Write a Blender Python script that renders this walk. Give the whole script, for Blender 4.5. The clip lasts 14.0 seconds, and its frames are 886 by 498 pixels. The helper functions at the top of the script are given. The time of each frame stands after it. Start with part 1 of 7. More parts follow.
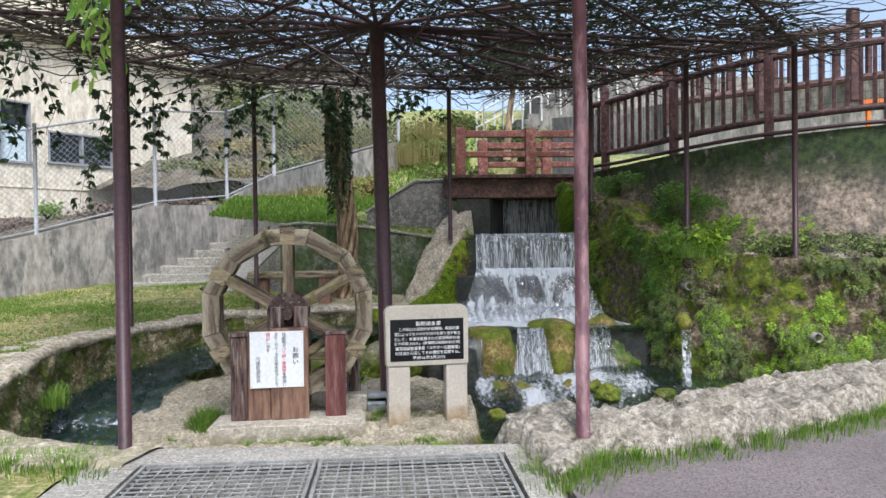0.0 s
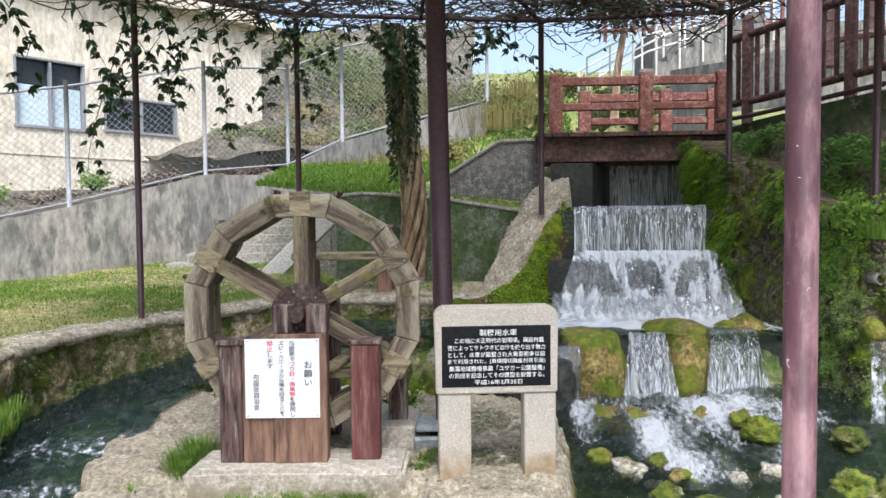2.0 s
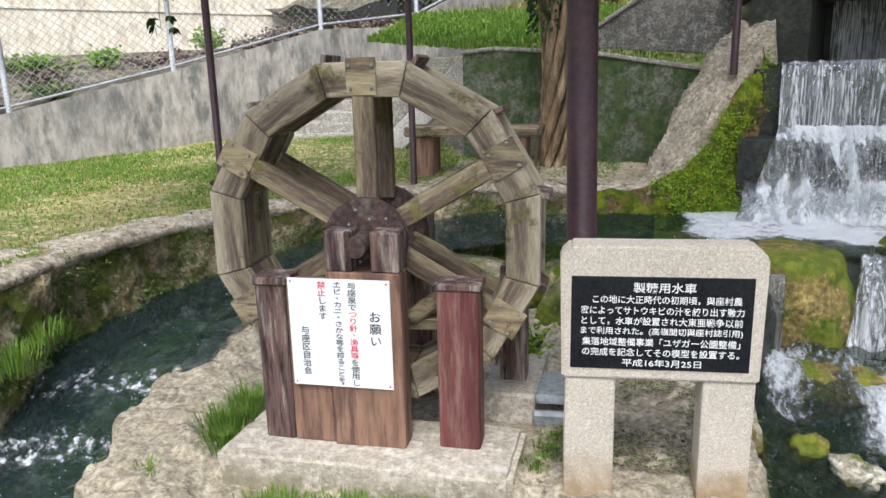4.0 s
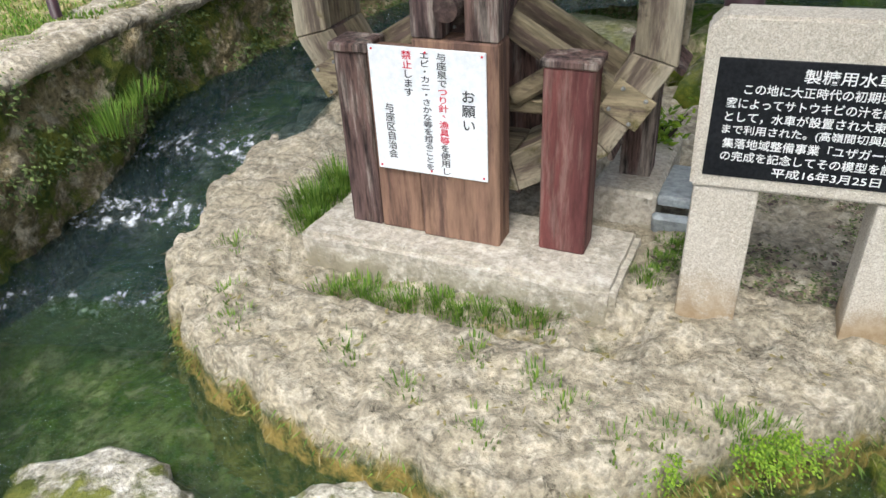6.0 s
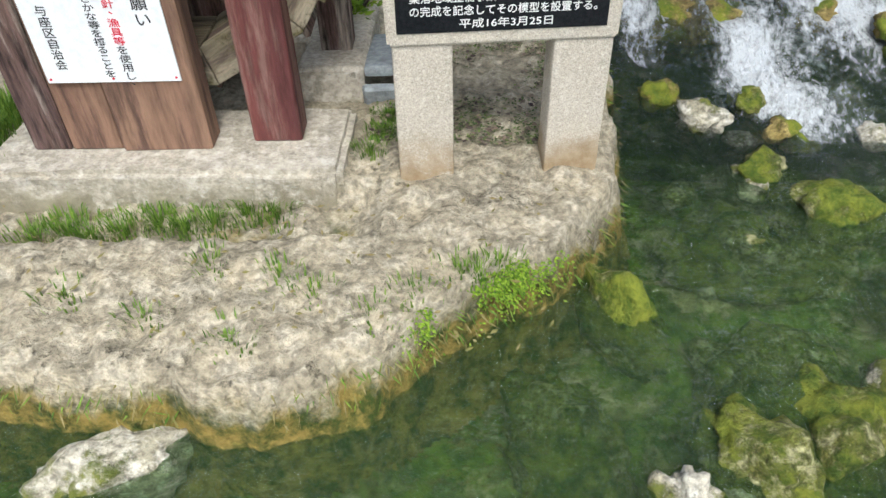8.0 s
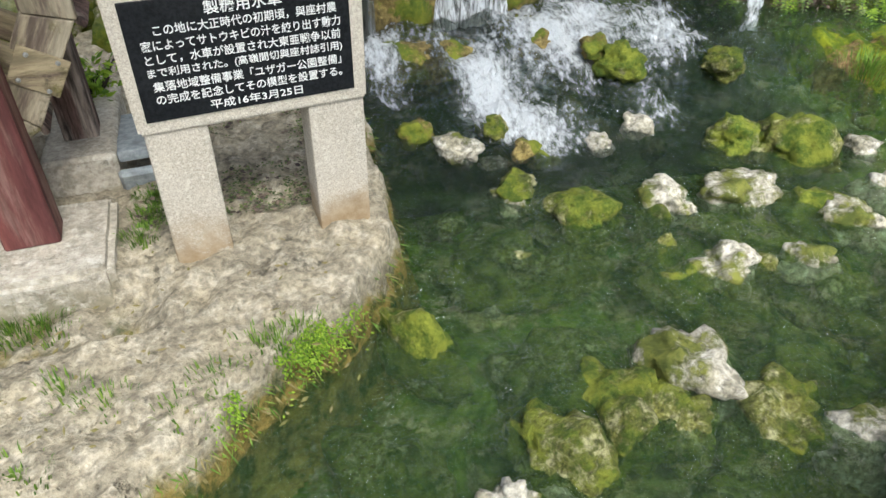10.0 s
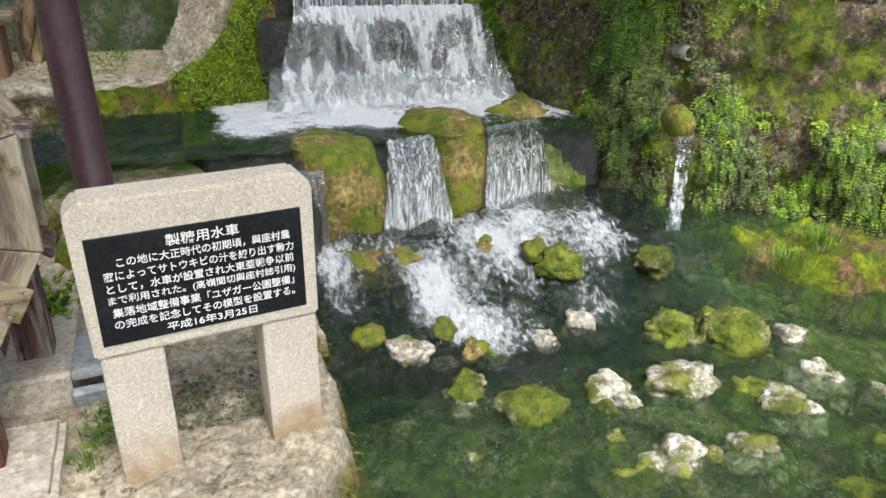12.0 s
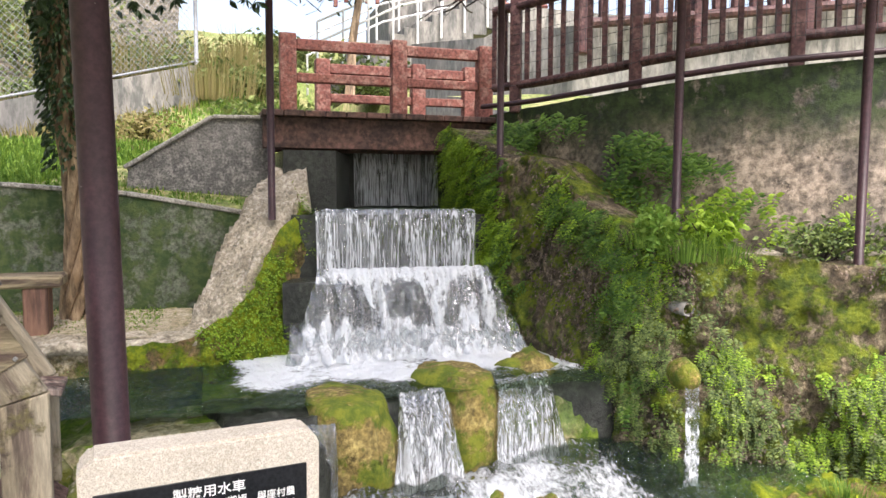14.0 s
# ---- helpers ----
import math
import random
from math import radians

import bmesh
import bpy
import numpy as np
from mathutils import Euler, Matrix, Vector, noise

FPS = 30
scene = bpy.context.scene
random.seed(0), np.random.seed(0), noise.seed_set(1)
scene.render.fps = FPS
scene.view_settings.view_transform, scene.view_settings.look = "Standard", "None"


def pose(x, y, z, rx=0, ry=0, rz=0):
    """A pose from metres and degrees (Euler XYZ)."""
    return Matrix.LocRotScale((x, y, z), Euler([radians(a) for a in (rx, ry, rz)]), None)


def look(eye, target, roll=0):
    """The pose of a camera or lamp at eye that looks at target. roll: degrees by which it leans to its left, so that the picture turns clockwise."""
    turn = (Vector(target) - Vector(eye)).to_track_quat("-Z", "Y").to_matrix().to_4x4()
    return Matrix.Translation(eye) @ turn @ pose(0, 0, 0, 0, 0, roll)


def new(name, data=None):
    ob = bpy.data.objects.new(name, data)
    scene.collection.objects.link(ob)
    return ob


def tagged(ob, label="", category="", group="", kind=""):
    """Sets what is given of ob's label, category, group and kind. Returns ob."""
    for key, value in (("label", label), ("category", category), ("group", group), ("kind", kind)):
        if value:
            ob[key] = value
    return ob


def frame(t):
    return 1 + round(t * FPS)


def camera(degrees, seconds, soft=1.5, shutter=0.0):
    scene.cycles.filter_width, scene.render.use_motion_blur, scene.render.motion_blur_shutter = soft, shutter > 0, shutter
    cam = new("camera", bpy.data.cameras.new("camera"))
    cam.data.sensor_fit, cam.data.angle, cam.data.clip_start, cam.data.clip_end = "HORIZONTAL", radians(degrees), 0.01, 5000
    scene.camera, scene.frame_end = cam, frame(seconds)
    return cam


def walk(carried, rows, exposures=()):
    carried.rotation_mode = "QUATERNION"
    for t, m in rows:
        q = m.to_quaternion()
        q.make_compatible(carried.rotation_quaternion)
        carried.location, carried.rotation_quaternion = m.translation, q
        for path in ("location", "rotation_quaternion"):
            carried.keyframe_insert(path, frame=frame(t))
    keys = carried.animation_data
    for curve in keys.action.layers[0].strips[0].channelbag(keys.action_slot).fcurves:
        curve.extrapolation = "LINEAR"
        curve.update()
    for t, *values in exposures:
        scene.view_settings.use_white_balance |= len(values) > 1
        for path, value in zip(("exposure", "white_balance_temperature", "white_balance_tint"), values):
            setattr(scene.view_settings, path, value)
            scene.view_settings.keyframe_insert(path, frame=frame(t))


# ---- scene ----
cam = camera(62.9, 14.0)
PATH = [
    (0, (0.624, 0.025, 1.421), (0.775, 2.02, 1.395), -0.7),
    (0.5, (0.809, 0.642, 1.416), (0.872, 2.641, 1.389), -0.8),
    (1, (0.895, 1.256, 1.432), (0.886, 3.256, 1.401), -0.7),
    (1.5, (0.981, 1.874, 1.403), (0.912, 3.873, 1.359), -0.7),
    (2, (0.986, 2.528, 1.348), (0.858, 4.523, 1.267), -0.5),
    (2.2, (1.014, 2.755, 1.345), (0.86, 4.746, 1.24), -0.5),
    (4.3, (0.949, 4.736, 1.503), (0.302, 6.545, 0.948), -1.6),
    (4.5, (0.924, 4.844, 1.506), (0.211, 6.609, 0.894), -1.7),
    (5, (0.883, 5.057, 1.455), (0.066, 6.722, 0.706), -1.8),
    (5.5, (0.912, 5.136, 1.417), (0.057, 6.705, 0.518), -2.3),
    (6, (0.942, 5.149, 1.382), (0.125, 6.634, 0.32), -3.2),
    (6.5, (0.953, 5.154, 1.323), (0.257, 6.616, 0.149), -3.3),
    (7, (0.965, 5.178, 1.307), (0.447, 6.645, 0.049), -3.1),
    (7.5, (0.981, 5.19, 1.297), (0.662, 6.676, -0.003), -2.3),
    (8, (1.003, 5.195, 1.304), (0.879, 6.698, -0.009), -1.4),
    (8.5, (1.021, 5.208, 1.317), (1.065, 6.722, 0.011), -0.8),
    (8.7, (1.006, 5.201, 1.31), (1.124, 6.723, 0.018), -0.3),
    (10.8, (1.064, 5.168, 1.539), (1.597, 6.672, 0.333), 0.5),
    (11, (1.077, 5.141, 1.546), (1.626, 6.667, 0.377), 0.3),
    (11.5, (1.055, 5.119, 1.593), (1.665, 6.74, 0.592), 0.7),
    (12, (1.043, 5.093, 1.619), (1.665, 6.809, 0.804), 0.8),
    (12.4, (1.059, 5.065, 1.644), (1.668, 6.85, 0.976), 0.6),
    (12.5, (1.058, 5.064, 1.646), (1.666, 6.863, 1.017), 0.6),
    (13, (1.075, 5.045, 1.668), (1.667, 6.904, 1.227), 0.5),
    (13.5, (1.091, 5.01, 1.687), (1.685, 6.899, 1.408), 0.4),
    (14, (1.053, 4.907, 1.696), (1.674, 6.801, 1.538), 0.2),
]
walk(cam, [(t, look(eye, target, roll)) for t, eye, target, roll in PATH], exposures=[(0, -0.1, 6000, 10), (1.5, 0.08, 6050, 10), (4.5, 0.14, 6200, 9), (6.5, 0.06, 6250, 6), (8.7, 0.06, 6250, 5), (11, 0.08, 6400, 4), (12.5, 0.3, 6500, 9), (14, 0.6, 6650, 14)])

# ---- sky and sun: bright hazy overcast ----
world = bpy.data.worlds.new("sky")
scene.world = world
world.use_nodes = True
wn, wl = world.node_tree.nodes, world.node_tree.links
sky = wn.new("ShaderNodeTexSky")
sky.sky_type, sky.sun_disc = "NISHITA", False
sky.sun_elevation, sky.sun_rotation = radians(56), radians(171)
sky.dust_density, sky.air_density, sky.ozone_density = 4.0, 1.0, 1.0
pale = wn.new("ShaderNodeHueSaturation")
pale.inputs["Saturation"].default_value = 0.8
wl.new(sky.outputs["Color"], pale.inputs["Color"])
wl.new(pale.outputs["Color"], wn["Background"].inputs["Color"])
wn["Background"].inputs["Strength"].default_value = 0.28
sun = new("sun", bpy.data.lights.new("sun", "SUN"))
sun.data.energy, sun.data.angle, sun.data.color = 3.9, radians(18), (1.0, 0.98, 0.955)
az, el = radians(171), radians(56)
to_sun = Vector((math.sin(az) * math.cos(el), math.cos(az) * math.cos(el), math.sin(el)))
sun.matrix_world = look(to_sun * 60, (0, 0, 0))


# ---- materials ----
def node_mat(name):
    m = bpy.data.materials.new(name)
    m.use_nodes = True
    nt = m.node_tree
    return m, nt, nt.nodes["Principled BSDF"]


def noise_node(nt, scale, detail=6.0, rough=0.6, vec=None, stretch=None):
    if vec is None:
        vec = nt.nodes.new("ShaderNodeNewGeometry").outputs["Position"]
    if stretch:
        mp = nt.nodes.new("ShaderNodeMapping")
        mp.inputs["Scale"].default_value = stretch
        nt.links.new(vec, mp.inputs["Vector"])
        vec = mp.outputs["Vector"]
    n = nt.nodes.new("ShaderNodeTexNoise")
    n.inputs["Scale"].default_value, n.inputs["Detail"].default_value, n.inputs["Roughness"].default_value = scale, detail, rough
    nt.links.new(vec, n.inputs["Vector"])
    return n.outputs["Fac"]


def ramp(nt, fac, lo, hi):
    r = nt.nodes.new("ShaderNodeMapRange")
    r.interpolation_type = "SMOOTHSTEP"
    r.inputs["From Min"].default_value, r.inputs["From Max"].default_value = lo, hi
    nt.links.new(fac, r.inputs["Value"])
    return r.outputs["Result"]


def blend(nt, fac, a, b):
    x = nt.nodes.new("ShaderNodeMix")
    x.data_type = "RGBA"
    if isinstance(fac, float):
        x.inputs["Factor"].default_value = fac
    else:
        nt.links.new(fac, x.inputs["Factor"])
    for sock, v in ((x.inputs[6], a), (x.inputs[7], b)):
        if isinstance(v, tuple):
            sock.default_value = (*v, 1)
        else:
            nt.links.new(v, sock)
    return x.outputs[2]


def calc(nt, op, a, b):
    x = nt.nodes.new("ShaderNodeMath")
    x.operation = op
    for sock, v in zip(x.inputs, (a, b)):
        if isinstance(v, (int, float)):
            sock.default_value = v
        else:
            nt.links.new(v, sock)
    return x.outputs[0]


def height(nt):
    s = nt.nodes.new("ShaderNodeSeparateXYZ")
    nt.links.new(nt.nodes.new("ShaderNodeNewGeometry").outputs["Position"], s.inputs[0])
    return s.outputs["Z"]


def relief(nt, bsdf, h, strength, distance=0.02):
    b = nt.nodes.new("ShaderNodeBump")
    b.inputs["Strength"].default_value, b.inputs["Distance"].default_value = strength, distance
    nt.links.new(h, b.inputs["Height"])
    nt.links.new(b.outputs["Normal"], bsdf.inputs["Normal"])


def surface(name, a, b, c=None, big=1.5, fine=30, rough=0.85, bump=0.5, pits=None, moss=None, moss_z=None, moss_cover=0.5, stretch=None, dist=0.02, random=0.0, cracks=0.0, local=False, flecks=None, contrast=None):
    """Mottled surface: a and b mixed by broad noise, c as sharp fine stains, dark pits, and growth (moss) that can thin out with height."""
    m, nt, p = node_mat(name)
    at_ = nt.nodes.new("ShaderNodeTexCoord").outputs["Object"] if local else None
    col = blend(nt, ramp(nt, noise_node(nt, big, 5, 0.62, at_, stretch), 0.34, 0.66), a, b)
    f = noise_node(nt, fine, 6, 0.68, at_, stretch)
    if c:
        col = blend(nt, calc(nt, "MULTIPLY", ramp(nt, noise_node(nt, fine * 0.35, 8, 0.7, at_, stretch), 0.47, 0.61), 0.9), col, c)
    grey = nt.nodes.new("ShaderNodeMix")
    grey.data_type, grey.blend_type = "RGBA", "OVERLAY"
    grey.inputs["Factor"].default_value = contrast if contrast is not None else (0.5 if bump > 0.15 else 0.3)
    nt.links.new(col, grey.inputs[6])
    nt.links.new(ramp(nt, f, 0.30, 0.70), grey.inputs[7])
    col, h = grey.outputs[2], f
    if flecks:
        col = blend(nt, ramp(nt, noise_node(nt, flecks[0], 3, 0.6), flecks[1], flecks[1] + 0.03), col, flecks[2])
    if pits:
        v = ramp(nt, noise_node(nt, pits, 5, 0.75), 0.6, 0.68)
        col = blend(nt, calc(nt, "MULTIPLY", v, 0.6), col, tuple(0.35 * q for q in a))
        h = calc(nt, "SUBTRACT", h, calc(nt, "MULTIPLY", v, 0.8))
    if cracks:
        wob = nt.nodes.new("ShaderNodeVectorMath")
        wob.operation = "ADD"
        nt.links.new(nt.nodes.new("ShaderNodeNewGeometry").outputs["Position"], wob.inputs[0])
        nz = nt.nodes.new("ShaderNodeTexNoise")
        nz.inputs["Scale"].default_value, nz.inputs["Detail"].default_value = cracks * 1.7, 4
        sc = nt.nodes.new("ShaderNodeVectorMath")
        sc.operation = "SCALE"
        sc.inputs["Scale"].default_value = 0.9 / cracks
        nt.links.new(nz.outputs["Color"], sc.inputs[0])
        nt.links.new(sc.outputs[0], wob.inputs[1])
        vo = nt.nodes.new("ShaderNodeTexVoronoi")
        vo.feature = "DISTANCE_TO_EDGE"
        vo.inputs["Scale"].default_value = cracks
        nt.links.new(wob.outputs[0], vo.inputs["Vector"])
        cr = calc(nt, "MULTIPLY", ramp(nt, vo.outputs["Distance"], 0.05, 0.0), ramp(nt, noise_node(nt, cracks * 0.8, 4), 0.48, 0.66))
        col = blend(nt, calc(nt, "MULTIPLY", cr, 0.35), col, tuple(0.3 * q for q in a))
        h = calc(nt, "SUBTRACT", h, calc(nt, "MULTIPLY", cr, 0.5))
    if moss:
        fac = ramp(nt, noise_node(nt, 3.1, 8, 0.7), 0.62 - moss_cover * 0.45, 0.72 - moss_cover * 0.45)
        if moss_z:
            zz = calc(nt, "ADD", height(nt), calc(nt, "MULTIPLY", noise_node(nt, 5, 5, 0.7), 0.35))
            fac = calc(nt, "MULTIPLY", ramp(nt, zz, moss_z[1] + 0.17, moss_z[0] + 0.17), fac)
        mc = blend(nt, ramp(nt, noise_node(nt, 9, 5, 0.7), 0.35, 0.65), moss[0], moss[1])
        col = blend(nt, fac, col, mc)
        h = calc(nt, "ADD", h, calc(nt, "MULTIPLY", fac, 0.5))
    if random:
        o = nt.nodes.new("ShaderNodeObjectInfo").outputs["Random"]
        hs = nt.nodes.new("ShaderNodeHueSaturation")
        nt.links.new(col, hs.inputs["Color"])
        nt.links.new(calc(nt, "ADD", 1 - random / 2, calc(nt, "MULTIPLY", o, random)), hs.inputs["Value"])
        col = hs.outputs["Color"]
    nt.links.new(col, p.inputs["Base Color"])
    p.inputs["Roughness"].default_value = rough
    p.inputs["Specular IOR Level"].default_value = 0.3
    relief(nt, p, h, bump, dist)
    return m


def leafy(name, a, b, rough=0.5, trans=0.25):
    """Leaves: each island of the mesh takes its own tint between a and b."""
    m, nt, p = node_mat(name)
    r = nt.nodes.new("ShaderNodeNewGeometry").outputs["Random Per Island"]
    nt.links.new(blend(nt, r, a, b), p.inputs["Base Color"])
    p.inputs["Roughness"].default_value = rough
    p.inputs["Specular IOR Level"].default_value = 0.3
    t = nt.nodes.new("ShaderNodeBsdfTranslucent")
    nt.links.new(blend(nt, r, a, b), t.inputs["Color"])
    mx = nt.nodes.new("ShaderNodeMixShader")
    mx.inputs[0].default_value = trans
    nt.links.new(p.outputs[0], mx.inputs[1])
    nt.links.new(t.outputs[0], mx.inputs[2])
    nt.links.new(mx.outputs[0], nt.nodes["Material Output"].inputs["Surface"])
    return m


def water_mat(name, tint, foam_lo=2.0, foam_hi=3.0, ripple=6.0, bump=0.35, stretch=None, foam_scale=4.0, body=None, murk_sheen=0.12):
    """Clear water: tinted see-through body, mirror gloss by Fresnel, and white foam where a stretched noise passes foam_lo..foam_hi."""
    m, nt, p = node_mat(name)
    nt.nodes.remove(p)
    h = calc(nt, "ADD", noise_node(nt, ripple, 5, 0.6, stretch=stretch), calc(nt, "MULTIPLY", noise_node(nt, ripple * 3.0, 3, 0.6, stretch=stretch), 0.45))
    bm_ = nt.nodes.new("ShaderNodeBump")
    bm_.inputs["Strength"].default_value, bm_.inputs["Distance"].default_value = bump, 0.09
    nt.links.new(h, bm_.inputs["Height"])
    tr = nt.nodes.new("ShaderNodeBsdfTransparent")
    tr.inputs["Color"].default_value = (*tint, 1)
    gl = nt.nodes.new("ShaderNodeBsdfGlossy")
    gl.inputs["Roughness"].default_value = 0.06
    nt.links.new(bm_.outputs["Normal"], gl.inputs["Normal"])
    fr = nt.nodes.new("ShaderNodeFresnel")
    fr.inputs["IOR"].default_value = 1.45
    nt.links.new(bm_.outputs["Normal"], fr.inputs["Normal"])
    mx = nt.nodes.new("ShaderNodeMixShader")
    nt.links.new(fr.outputs[0], mx.inputs[0])
    nt.links.new(tr.outputs[0], mx.inputs[1])
    nt.links.new(gl.outputs[0], mx.inputs[2])
    # flat diffuse share: turbid tint in the pool, painted sky reflection in the stream
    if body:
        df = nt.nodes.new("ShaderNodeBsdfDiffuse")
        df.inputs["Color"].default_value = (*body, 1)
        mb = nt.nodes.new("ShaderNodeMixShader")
        mb.inputs[0].default_value = murk_sheen
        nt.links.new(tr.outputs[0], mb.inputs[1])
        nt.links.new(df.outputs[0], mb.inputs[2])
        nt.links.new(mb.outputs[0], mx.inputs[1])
    out = mx.outputs[0]
    if foam_lo < 1:
        fo = nt.nodes.new("ShaderNodeBsdfPrincipled")
        fo.inputs["Base Color"].default_value = (0.75, 0.785, 0.815, 1)
        fo.inputs["Roughness"].default_value = 0.35
        fo.inputs["Subsurface Weight"].default_value = 0.0
        nt.links.new(bm_.outputs["Normal"], fo.inputs["Normal"])
        at = nt.nodes.new("ShaderNodeAttribute")
        at.attribute_name = "foam"
        n = noise_node(nt, foam_scale, 7, 0.72, stretch=stretch)
        f = ramp(nt, calc(nt, "ADD", n, calc(nt, "SUBTRACT", at.outputs["Fac"], 0.5)), foam_lo, foam_hi)
        mf = nt.nodes.new("ShaderNodeMixShader")
        nt.links.new(f, mf.inputs[0])
        nt.links.new(out, mf.inputs[1])
        nt.links.new(fo.outputs[0], mf.inputs[2])
        out = mf.outputs[0]
    nt.links.new(out, nt.nodes["Material Output"].inputs["Surface"])
    return m


